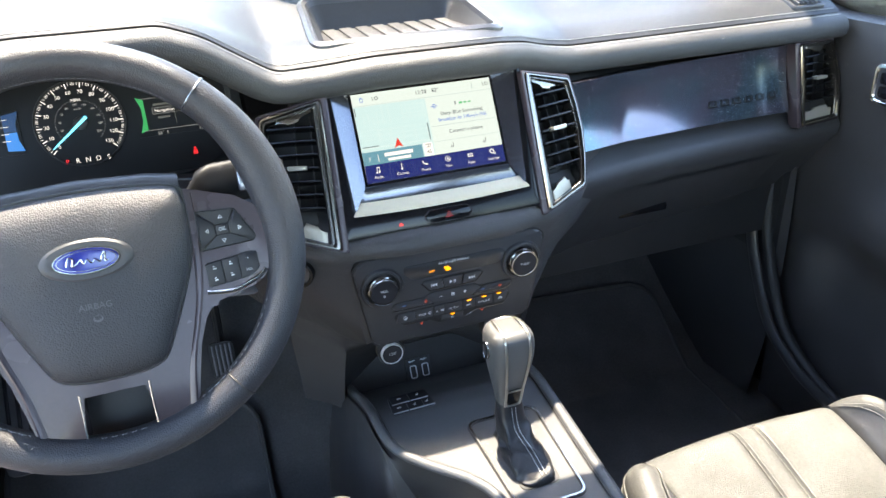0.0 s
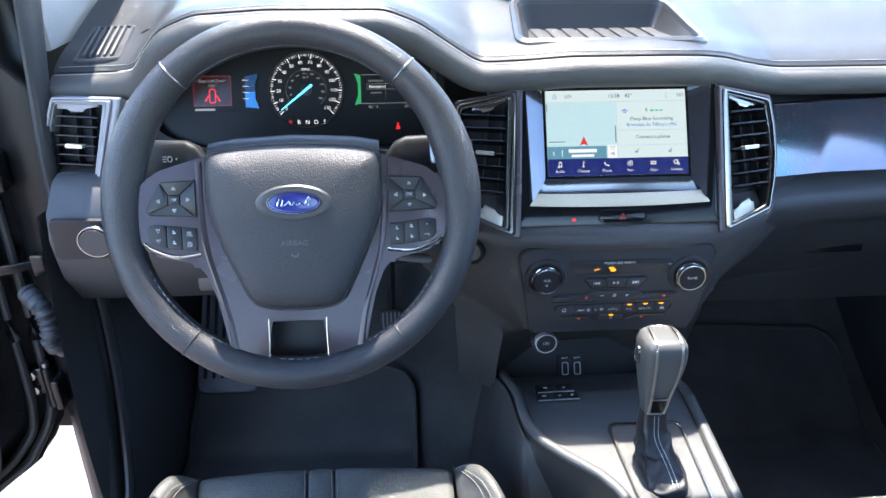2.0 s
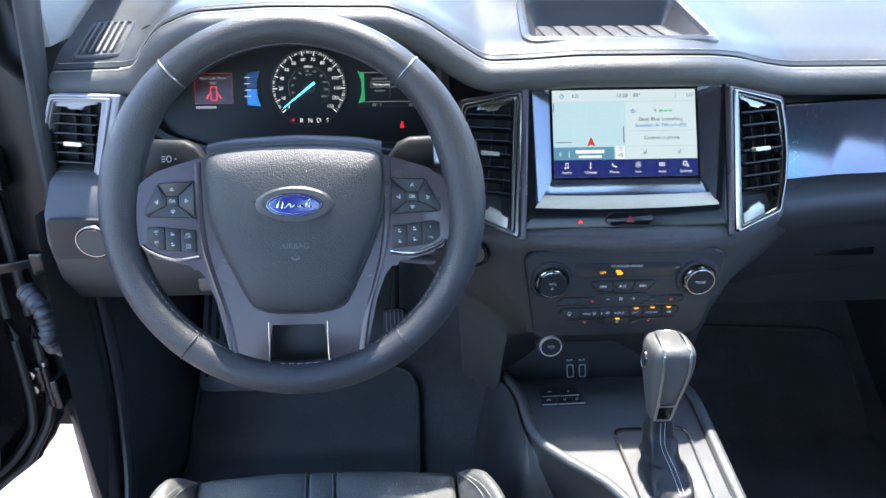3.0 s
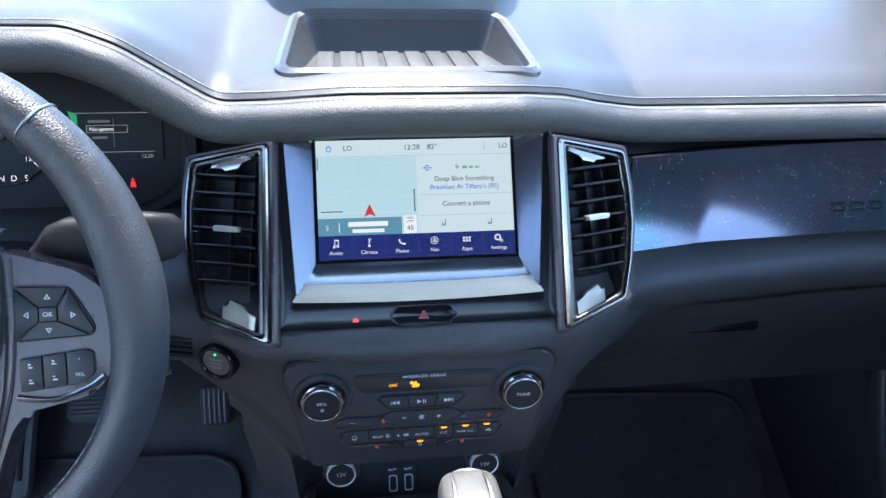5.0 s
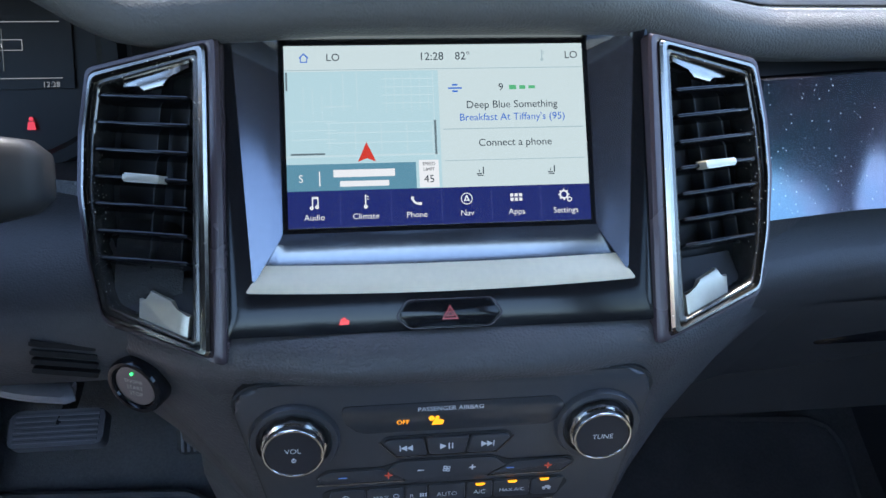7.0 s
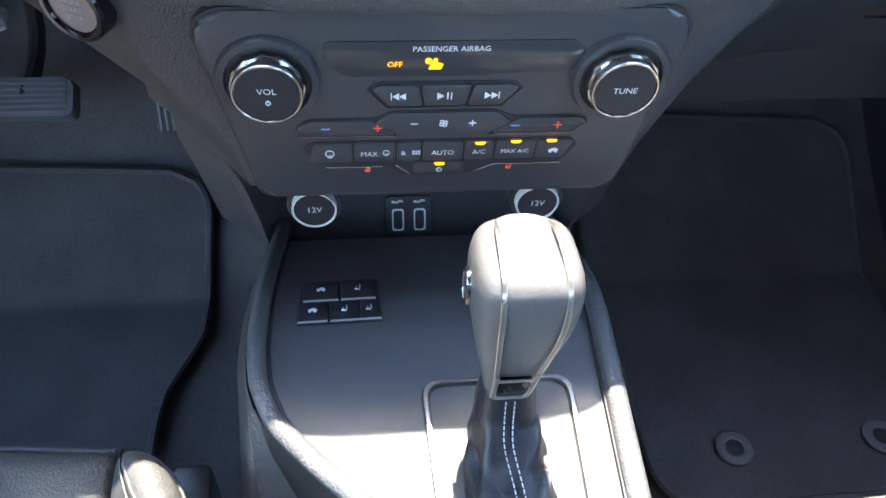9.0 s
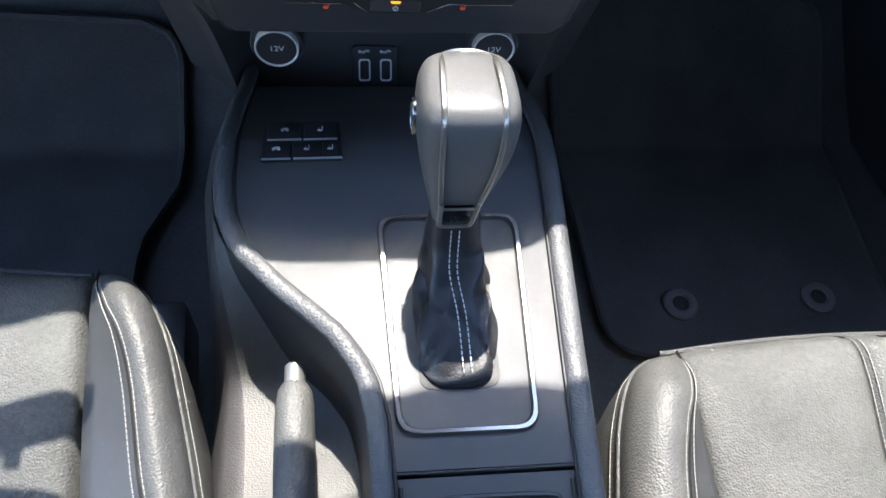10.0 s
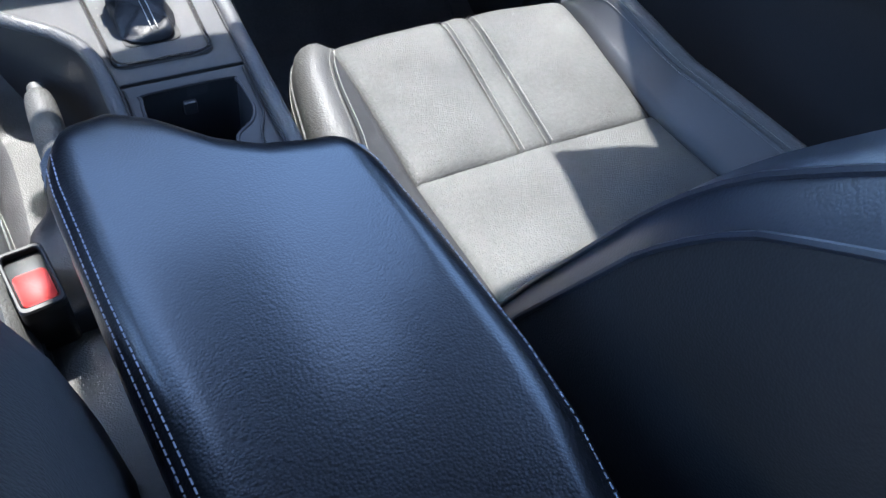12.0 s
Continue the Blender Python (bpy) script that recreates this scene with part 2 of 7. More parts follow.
def prism(pts, h0, h1, m=I4, bevel=0.0, seg=2, bm=None, taper=0.0):
    """A polygon in the frame m's xy, raised from h0 to h1, its upper rim rounded."""
    bm = bm or bmesh.new()
    n = len(pts)
    cx, cy = sum(p[0] for p in pts) / n, sum(p[1] for p in pts) / n
    lo = [bm.verts.new((p[0], p[1], h0)) for p in pts]
    hi = [bm.verts.new((cx + (p[0] - cx) * (1 - taper), cy + (p[1] - cy) * (1 - taper), h1)) for p in pts]
    for i in range(n):
        bm.faces.new((lo[i], lo[(i + 1) % n], hi[(i + 1) % n], hi[i]))
    top = bm.faces.new(hi)
    bm.faces.new(lo[::-1])
    vs = set(lo) | set(hi)
    if bevel:
        out = bmesh.ops.bevel(bm, geom=list(top.edges), offset=bevel, segments=seg, profile=0.5, affect="EDGES")
        vs |= {v for f in out["faces"] for v in f.verts}
    for v in vs:
        if v.is_valid:
            v.co = m @ v.co
    return bm


def rounded(pts, r=0.004, seg=4):
    """The polygon with each corner rounded by r."""
    out, n = [], len(pts)
    for i in range(n):
        p, a, b = Vector(pts[i]), Vector(pts[i - 1]), Vector(pts[(i + 1) % n])
        da, db = (a - p), (b - p)
        ra = min(r, da.length * 0.45)
        rb = min(r, db.length * 0.45)
        s, e = p + da.normalized() * ra, p + db.normalized() * rb
        for k in range(seg + 1):
            t = k / seg
            out.append(tuple((1 - t) ** 2 * s + 2 * t * (1 - t) * p + t * t * e))
    return out


def rect(cx, cy, w, h, r=0.004, seg=4):
    return rounded([(cx - w / 2, cy - h / 2), (cx + w / 2, cy - h / 2), (cx + w / 2, cy + h / 2), (cx - w / 2, cy + h / 2)], r, seg)


def disc(cx, cy, rx, ry=None, n=40, a0=0.0, a1=360.0):
    ry = ry or rx
    return [(cx + rx * math.cos(radians(a0 + (a1 - a0) * i / n)), cy + ry * math.sin(radians(a0 + (a1 - a0) * i / n))) for i in range(n)]


def loft(loops, closed=True, cap=True, bm=None):
    """Skin over equal loops of 3D points."""
    bm = bm or bmesh.new()
    rows = [[bm.verts.new(p) for p in lp] for lp in loops]
    n = len(rows[0])
    for a, b in zip(rows, rows[1:]):
        for i in range(n if closed else n - 1):
            j = (i + 1) % n
            bm.faces.new((a[i], a[j], b[j], b[i]))
    if cap and closed:
        bm.faces.new(rows[0][::-1])
        bm.faces.new(rows[-1])
    return bm


def ring(outer, inner, h0, h1, m=I4, crown=0.0, bm=None):
    """A frame between two equal polygons, from h0 to h1, with a crowned face."""
    bm = bm or bmesh.new()
    k = 0.25
    prof = [(0.0, h0), (0.0, h1 - crown), (k, h1), (1 - k, h1), (1.0, h1 - crown), (1.0, h0)]
    loops = []
    for t, h in prof:
        loops.append([m @ Vector((o[0] + (i[0] - o[0]) * t, o[1] + (i[1] - o[1]) * t, h)) for o, i in zip(outer, inner)])
    loops.append(loops[0])
    rows = [[bm.verts.new(p) for p in lp] for lp in loops[:-1]]
    n = len(outer)
    for a, b in zip(rows, rows[1:] + rows[:1]):
        for i in range(n):
            j = (i + 1) % n
            bm.faces.new((a[i], a[j], b[j], b[i]))
    return bm


def plate(outer, holes, h0, h1, m=I4):
    """A flat plate with holes through it."""
    bm = bmesh.new()
    for h in (h0, h1):
        es = []
        for lp in [outer] + holes:
            vs = [bm.verts.new(m @ Vector((p[0], p[1], h))) for p in lp]
            es += [bm.edges.new((vs[i], vs[(i + 1) % len(vs)])) for i in range(len(vs))]
        bmesh.ops.triangle_fill(bm, use_beauty=True, use_dissolve=False, edges=es)
    for lp in [outer] + holes:
        a = [bm.verts.new(m @ Vector((p[0], p[1], h0))) for p in lp]
        b = [bm.verts.new(m @ Vector((p[0], p[1], h1))) for p in lp]
        for i in range(len(lp)):
            j = (i + 1) % len(lp)
            bm.faces.new((a[i], a[j], b[j], b[i]))
    bmesh.ops.remove_doubles(bm, verts=bm.verts, dist=1e-6)
    return bm


def smooth_path(pts, n=40, closed=False):
    """A Catmull-Rom curve through the points."""
    P = [Vector(p) for p in pts]
    out = []
    m = len(P) if closed else len(P) - 1
    for k in range(n + (0 if closed else 1)):
        s = k * m / n
        i = min(int(s), m - 1)
        t = s - i
        g = (lambda j: P[j % len(P)]) if closed else (lambda j: P[max(0, min(len(P) - 1, j))])
        a, b, c, d = g(i - 1), g(i), g(i + 1), g(i + 2)
        out.append(0.5 * (2 * b + (c - a) * t + (2 * a - 5 * b + 4 * c - d) * t * t + (3 * b - a - 3 * c + d) * t ** 3))
    return out


def tube(path, rx, ry=None, seg=12, closed=False, up=(0, 0, 1), cap=True, bm=None):
    """An elliptic tube along a path; rx lies across, ry along up. Radii may be lists."""
    P = [Vector(p) for p in path]
    n = len(P)
    ry = rx if ry is None else ry
    loops = []
    for i, p in enumerate(P):
        a, b = (P[i - 1], P[(i + 1) % n]) if closed else (P[max(0, i - 1)], P[min(n - 1, i + 1)])
        t = (b - a).normalized()
        w = Vector(up)
        s = t.cross(w)
        s = s.normalized() if s.length > 1e-5 else t.orthogonal().normalized()
        w = s.cross(t)
        x = rx[i] if isinstance(rx, (list, tuple)) else rx
        y = ry[i] if isinstance(ry, (list, tuple)) else ry
        loops.append([p + s * x * math.cos(2 * math.pi * k / seg) + w * y * math.sin(2 * math.pi * k / seg) for k in range(seg)])
    if closed:
        loops.append(loops[0])
        bm = loft(loops, True, False, bm)
        bmesh.ops.remove_doubles(bm, verts=bm.verts, dist=1e-6)
        return bm
    return loft(loops, True, cap, bm)


def grid(f, nu, nv, bm=None):
    """A sheet of points f(u, v), u and v from 0 to 1."""
    bm = bm or bmesh.new()
    rows = [[bm.verts.new(f(i / nu, j / nv)) for j in range(nv + 1)] for i in range(nu + 1)]
    for i in range(nu):
        for j in range(nv):
            bm.faces.new((rows[i][j], rows[i + 1][j], rows[i + 1][j + 1], rows[i][j + 1]))
    return bm


def solid(f, nu, nv, drop):
    """The sheet f thickened by the vector drop."""
    bm = bmesh.new()
    drop = Vector(drop)
    rows = [[[bm.verts.new(Vector(f(i / nu, j / nv)) + drop * k) for j in range(nv + 1)] for i in range(nu + 1)] for k in (0, 1)]
    for a in rows:
        for i in range(nu):
            for j in range(nv):
                bm.faces.new((a[i][j], a[i + 1][j], a[i + 1][j + 1], a[i][j + 1]))
    a, b = rows
    for i in range(nu):
        for j in (0, nv):
            bm.faces.new((a[i][j], a[i + 1][j], b[i + 1][j], b[i][j]))
    for j in range(nv):
        for i in (0, nu):
            bm.faces.new((a[i][j], a[i][j + 1], b[i][j + 1], b[i][j]))
    return bm


def stitches(path, parent, mat=None, step=0.0040, size=0.0005, lift=(0, 0, 0), fill=0.7, name="stitching"):
    """A row of short threads along a path, joined in one mesh."""
    P = [Vector(p) + Vector(lift) for p in path]
    bm = bmesh.new()
    seglen = [(b - a).length for a, b in zip(P, P[1:])]
    total, d = sum(seglen), 0.0
    while d + step * fill < total:
        ends = []
        for s in (d, d + step * fill):
            k, r = 0, s
            while k < len(seglen) - 1 and r > seglen[k]:
                r -= seglen[k]
                k += 1
            ends.append(P[k].lerp(P[k + 1], min(1, r / max(1e-9, seglen[k]))))
        t = (ends[1] - ends[0])
        mid = (ends[0] + ends[1]) / 2
        q = t.to_track_quat("X", "Z").to_matrix().to_4x4()
        box((0, 0, 0), (t.length, size * 1.7, size * 0.6), 0, m=Matrix.Translation(mid) @ q, bm=bm)
        d += step
    return part(name, bm, mat or THREAD, parent, "pale thread stitching" if (mat or THREAD) in (THREAD, THREAD_DASH) else "grey thread stitching", kind="stuff")


def words(body, size, x, y, m, mat, parent, h=0.0006, align="CENTER", name="lettering"):
    """Raised lettering in the frame m's xy at x, y."""
    cu = bpy.data.curves.new(name, "FONT")
    cu.body, cu.size, cu.align_x, cu.align_y = body, size, align, "CENTER"
    cu.resolution_u = 3
    tmp = bpy.data.objects.new("tmp", cu)
    me = bpy.data.meshes.new_from_object(tmp)
    bpy.data.objects.remove(tmp)
    bpy.data.curves.remove(cu)
    bm = bmesh.new()
    bm.from_mesh(me)
    bpy.data.meshes.remove(me)
    for v in bm.verts:
        v.co = m @ Vector((v.co.x + x, v.co.y + y, h))
    return part(name, bm, mat, parent)


def bars(items, m, mat, parent, h=0.0005, name="print_mark"):
    """Plain flat bars (x, y, width, height) in the frame m."""
    bm = bmesh.new()
    for x, y, w, t in items:
        prism([(x - w / 2, y - t / 2), (x + w / 2, y - t / 2), (x + w / 2, y + t / 2), (x - w / 2, y + t / 2)], h * 0.2, h, m, bm=bm)
    return part(name, bm, mat, parent)


def curve1(xs, ys):
    """A smoothed function through the given places."""
    X = np.linspace(xs[0], xs[-1], 600)
    Y = np.interp(X, xs, ys)
    k = np.hanning(17)
    k /= k.sum()
    Ys = np.convolve(np.pad(Y, 8, mode="edge"), k, mode="valid")
    return lambda x: float(np.interp(x, X, Ys))

# ---- setting ----
def slab(name, pts_min, pts_max, mat, label, cat, kind="structure", bevel=0.0):
    c = [(a + b) / 2 for a, b in zip(pts_min, pts_max)]
    s = [b - a for a, b in zip(pts_min, pts_max)]
    ob = part(name, box(c, s, bevel), mat)
    return tagged(ob, label, cat, kind=kind)


bm = grid(lambda u, v: (-400 + 800 * u, -400 + 800 * v, -0.62), 8, 8)
tagged(part("ground", bm, CONCRETE), "pale sunlit concrete pavement outside the vehicle", "ground", kind="structure")

FLOOR_Z = 0.04


def floor_z(x, y):
    rise = max(0.0, y - 0.22)
    return FLOOR_Z + 0.75 * rise + 0.012 * math.sin(7 * x) * min(1, rise * 6)


bm = solid(lambda u, v: (-0.70 + 1.47 * u, -2.0 + 2.75 * v, floor_z(-0.70 + 1.47 * u, -2.0 + 2.75 * v)), 40, 90, (0, 0, -0.06))
tagged(part("floor", bm, CARPET), "black carpeted cabin floor rising to the toe board", "floor", kind="structure")
slab("wall_front", (-0.75, 0.56, -0.1), (0.75, 0.62, 0.86), DARK, "black carpeted bulkhead behind the dashboard", "wall")
slab("wall_rear", (-0.75, -2.05, -0.1), (0.75, -2.0, 0.85), PLASTIC, "dark rear cabin wall below the back window", "wall")
# roof with the header over the windscreen
bm = solid(lambda u, v: (-0.66 + 1.32 * u, -2.02 + 1.784 * v, 1.26 - 0.05 * abs(2 * u - 1) ** 3 - 0.05 * max(0, v - 0.8) * 5 * 0.3), 16, 20, (0, 0, 0.04))
tagged(part("ceiling", bm, HEADLINER), "dark grey cloth headliner of the cab", "ceiling", kind="structure")
# lower right body side, rear pillars
slab("wall_right_rear", (0.71, -2.05, -0.1), (0.76, -0.98, 0.80), PLASTIC, "dark grained side panel behind the front door", "wall")
for sx in (-1, 1):
    bm = tube(smooth_path([(sx * 0.735, 0.50, 0.86), (sx * 0.715, 0.28, 0.985), (sx * 0.68, -0.02, 1.14), (sx * 0.63, -0.32, 1.24)], 14), 0.065, 0.04, seg=12)
    tagged(part("windscreen_pillar", bm, PILLAR_TRIM), "grey trimmed windscreen pillar", "pillar", kind="structure")
    bm = tube(smooth_path([(sx * 0.74, -1.02, 0.1), (sx * 0.74, -1.02, 0.8), (sx * 0.66, -1.06, 1.24)], 12), 0.06, 0.05, seg=10)
    tagged(part("door_pillar", bm, PLASTIC), "dark trimmed pillar behind the front door", "pillar", kind="structure")
    bm = tube([(sx * 0.68, -2.0, 0.80), (sx * 0.62, -2.0, 1.24)], 0.08, 0.05, seg=10)
    tagged(part("rear_pillar", bm, PLASTIC), "dark trimmed pillar beside the back window", "pillar", kind="structure")
for sx in (-1, 1):
    bm = prism([(0.10, 0.835), (0.52, 0.835), (0.52, 0.91), (0.30, 1.0), (0.12, 1.09), (0.07, 1.10)], 0.0, 0.012, Matrix(((0, 0, 1, sx * 0.712 - 0.006), (1, 0, 0, 0), (0, 1, 0, 0), (0, 0, 0, 1))), 0.003)
    tagged(part("pillar_foot_trim", bm, PILLAR_TRIM if sx < 0 else VINYL), ("pale grey" if sx < 0 else "black") + " trim at the foot of the windscreen pillar", "trim", kind="structure")
# dark privacy glass behind the passenger door
bm = grid(lambda u, v: (0.735 - 0.075 * v, -1.05 - 0.93 * u, 0.80 + 0.43 * v), 6, 4)
rw = tagged(part("rear_side_window", bm, TINTED), "dark tinted rear side window", "window", kind="structure")
rw.visible_shadow = False
# the rear door on the driver's side stands open: only its sill closes the side
slab("sill_left_rear", (-0.76, -2.05, -0.1), (-0.71, -1.02, 0.10), PLASTIC, "dark sill of the open rear doorway", "sill")
# windscreen
bm = grid(lambda u, v: ((-0.70 + 1.40 * u) * (1 - 0.1 * v), 0.60 - 0.92 * v + 0.06 * (1 - (2 * u - 1) ** 2), 0.90 + 0.34 * v), 12, 8)
ws = tagged(part("windscreen", bm, GLASS), "clear raked windscreen glass", "window", kind="structure")
ws.visible_shadow = False
# unseen opaque strips beside the pillars, the right one widened to shade the bolster
for sx in (-1, 1):
    d = 0.073 if sx > 0 else 0.0
    bm = prism([(sx * 0.75, 0.28), (sx * (0.73 - d), 0.19), (sx * (0.632 - d), -0.012), (sx * (0.530 - d), -0.231), (sx * (0.49 - d), -0.31), (sx * 0.68, -0.31), (sx * 0.76, 0.10)], 0.0, 0.006, Matrix(((1, 0, 0, 0), (0, 1, 0, 0), (0, -0.36, 1, 1.135), (0, 0, 0, 1))))
    tagged(part("border_shade_blocker", bm, DARK), "unseen black shade blocker along the windscreen edge", "trim", kind="structure")

# ---- dashboard ----
dash = thing("dashboard", (0, 0.2, 0.42), "black leather-wrapped dashboard with pale double stitching", "dashboard")
SX = [-0.69, -0.62, -0.585, -0.565, -0.54, -0.50, -0.417, -0.28, -0.241, -0.201, -0.168, -0.12, -0.06, 0.05, 0.10, 0.14, 0.18, 0.225, 0.30, 0.69]
S_z = curve1(SX, [0.818, 0.820, 0.826, 0.850, 0.877, 0.893, 0.898, 0.897, 0.882, 0.855, 0.834, 0.838, 0.843, 0.843, 0.841, 0.834, 0.822, 0.813, 0.812, 0.812])
S_y = curve1(SX, [0.053, 0.050, 0.03, 0.01, 0.0, 0.0, 0.0, 0.0, 0.0, 0.004, 0.004, -0.008, -0.014, -0.015, -0.008, 0.012, 0.034, 0.050, 0.053, 0.053])
Y_FAR = 0.62


def pad_z(x, y):
    s = S_y(x)
    d = max(0.0, min(1.0, (y - s) / (Y_FAR - s)))
    far = 0.925 + 0.012 * math.exp(-((x + 0.37) / 0.2) ** 2)
    z = S_z(x) + (far - S_z(x)) * (1 - (1 - d) ** 2)
    # crowned brow behind the stitched seam
    return z + 0.004 * math.exp(-((y - s - 0.03) / 0.03) ** 2) - 0.0022 * math.exp(-((y - s) / 0.005) ** 2)


bm = bmesh.new()
NX, NY = 300, 150
vs = []
for i in range(NX + 1):
    x = -0.69 + 1.38 * i / NX
    row = []
    for j in range(NY + 1):
        t = (j / NY) ** 1.5
        y = S_y(x) + (Y_FAR - S_y(x)) * t
        row.append(bm.verts.new((x, y, pad_z(x, y))))
    vs.append(row)
for i in range(NX):
    for j in range(NY):
        q = (vs[i][j], vs[i + 1][j], vs[i + 1][j + 1], vs[i][j + 1])
        cx, cy = sum(v.co.x for v in q) / 4, sum(v.co.y for v in q) / 4
        if abs(cx) < 0.1165 - 0.073 * (cy - 0.014) and 0.0215 < cy < 0.1645:
            continue
        bm.faces.new(q)
top_pad = part("top_pad", bm, DASH, dash, "satin black soft upper pad lit by the sun")

# rolled band below the seam
BAND = [(0.0, 0.0), (-0.007, 0.001), (-0.013, 0.0035), (-0.0180, 0.0072), (-0.0208, 0.0115), (-0.0218, 0.0165), (-0.0216, 0.0225), (-0.0198, 0.0285), (-0.013, 0.0335), (0.0, 0.0362), (0.015, 0.0372), (0.10, 0.034)]


def band_point(x, k):
    e = 0.004
    dx, dz = 2 * e, S_z(x + e) - S_z(x - e)
    L = math.hypot(dx, dz)
    nx, nz = dz / L, -dx / L
    oy, on = BAND[k]
    return (x + nx * on, S_y(x) + oy, S_z(x) - 0.0022 + nz * on)


bm = bmesh.new()
rows = []
for i in range(231):
    x = -0.69 + 1.38 * i / 230
    rows.append([band_point(x, k) for k in range(len(BAND))])
loft(rows, closed=False, bm=bm)
band = part("rolled_band", bm, ROLL_SKIN, dash, "black leather roll below the stitched seam", angle=60)
line = [(-0.685 + 1.37 * i / 400) for i in range(401)]
stitches([(x, S_y(x) + 0.0062, pad_z(x, S_y(x) + 0.0062) + 0.0007) for x in line], top_pad, step=0.0042, size=0.0006, fill=0.76, mat=THREAD_DASH)
stitches([Vector(band_point(x, 1)) + Vector((0, -0.0006, 0.0011)) for x in line], band, step=0.0042, size=0.0006, fill=0.76, mat=THREAD_DASH)
part("seam_line", tube([(x, S_y(x) + 0.0008, pad_z(x, S_y(x)) + 0.0002) for x in line], 0.0008, seg=5), DARK, top_pad)

# storage tray in the pad
TRAY_RUBBER = material("tray_rubber", (0.03, 0.03, 0.031), 0.6, var=0.25, grain=0.3, cell=0.0012, dust=0.5)
lip_o = rounded([(-0.124, 0.014), (0.124, 0.014), (0.112, 0.172), (-0.112, 0.172)], 0.026, 6)
lip_i = rounded([(-0.110, 0.027), (0.110, 0.027), (0.099, 0.158), (-0.099, 0.158)], 0.018, 6)
bm = bmesh.new()
loops = []
for t, dz in ((0.0, -0.004), (0.1, 0.003), (0.45, 0.005), (0.8, 0.003), (1.0, -0.003)):
    loops.append([(o[0] + (q[0] - o[0]) * t, o[1] + (q[1] - o[1]) * t, pad_z(o[0] + (q[0] - o[0]) * t, o[1] + (q[1] - o[1]) * t) + dz) for o, q in zip(lip_o, lip_i)])
loft(loops, True, False, bm)
tray = part("storage_tray", bm, PANEL, dash, "open storage tray with a raised satin lip")
TRAY_Z = 0.846
tray_b = rounded([(-0.104, 0.034), (0.104, 0.034), (0.088, 0.146), (-0.088, 0.146)], 0.012, 6)
bm = loft([loops[-1], [(p[0], p[1], TRAY_Z + 0.002) for p in tray_b], [(p[0] * 0.98, 0.09 + (p[1] - 0.09) * 0.97, TRAY_Z) for p in tray_b]], True, False)
bm.faces.new([bm.verts.new((p[0] * 0.98, 0.09 + (p[1] - 0.09) * 0.97, TRAY_Z)) for p in tray_b])
part("tray_well", bm, DARK, tray, "deep dark tray well")
for i in range(8):
    x = -0.077 + 0.022 * i
    part("tray_rib", box((x, 0.09, TRAY_Z + 0.0008), (0.0165, 0.104, 0.003), 0.0012), TRAY_RUBBER, tray)
# plateau behind the tray
bm = prism(rounded([(-0.125, 0.20), (-0.10, 0.178), (0.10, 0.178), (0.125, 0.20), (0.17, 0.34), (-0.17, 0.34)], 0.02, 5), 0.0, 0.022, Matrix.Translation((0, 0, 0.885)) @ pose(0, 0, 0, 9, 0, 0), 0.005)
part("speaker_cover", bm, DASH, dash, "smooth raised cover behind the tray")

GRILLE_GREY = material("grille_grey", (0.055, 0.055, 0.058), 0.5, var=0.15)
# demister grilles at both ends of the pad
for sx in (-1, 1):
    cx, cy = sx * 0.640, 0.107
    m = frame_of((cx, cy, pad_z(cx, cy) + 0.0008), (1, 0, (pad_z(cx + 0.02, cy) - pad_z(cx - 0.02, cy)) / 0.04), (0, 1, (pad_z(cx, cy + 0.04) - pad_z(cx, cy - 0.04)) / 0.08))
    o = rounded([(-0.030, -0.047), (0.030, -0.047), (0.028, 0.047), (-0.028, 0.047)], 0.006)
    q = rounded([(-0.0245, -0.041), (0.0245, -0.041), (0.0230, 0.041), (-0.0230, 0.041)], 0.004)
    g = part("demister_grille", ring(o, q, -0.012, 0.003, m, 0.002), PANEL, dash, "slatted demister outlet")
    part("grille_well", prism(q, -0.004, 0.0003, m), DARK, g)
    for k in range(5):
        part("slat", box((-0.0168 + 0.0084 * k, 0, 0.0026), (0.0034, 0.080, 0.006), 0.001, m=m), GRILLE_GREY, g)

# dark core behind the faces
part("core", box((0.265, 0.135, 0.56), (0.83, 0.03, 0.28), 0.0), DARK, dash)
part("core", box((-0.415, 0.135, 0.65), (0.53, 0.03, 0.10), 0.0), DARK, dash)
part("core", box((0.28, 0.135, 0.74), (0.84, 0.03, 0.12), 0.0), DARK, dash)

# passenger face: roll under the trim strip, glovebox
Y_T = curve1([0.12, 0.21, 0.30, 0.46, 0.60, 0.72], [-0.03, -0.002, 0.019, 0.036, 0.044, 0.048])
PF = [(0.016, 0.7705), (0.018, 0.680), (0.010, 0.664), (-0.008, 0.651), (-0.019, 0.641), (-0.017, 0.625), (0.006, 0.597), (0.046, 0.545), (0.075, 0.505), (0.11, 0.46), (0.15, 0.43)]


def face_loft(x0, x1, prof, n=40, bulge=0.0, yt=None):
    bm = bmesh.new()
    rows = []
    for i in range(n + 1):
        x = x0 + (x1 - x0) * i / n
        rows.append([(x, y + (yt(x) if yt else 0) + bulge * (abs(2 * i / n - 1) ** 4), z) for y, z in prof])
    return loft(rows, closed=False, bm=bm)


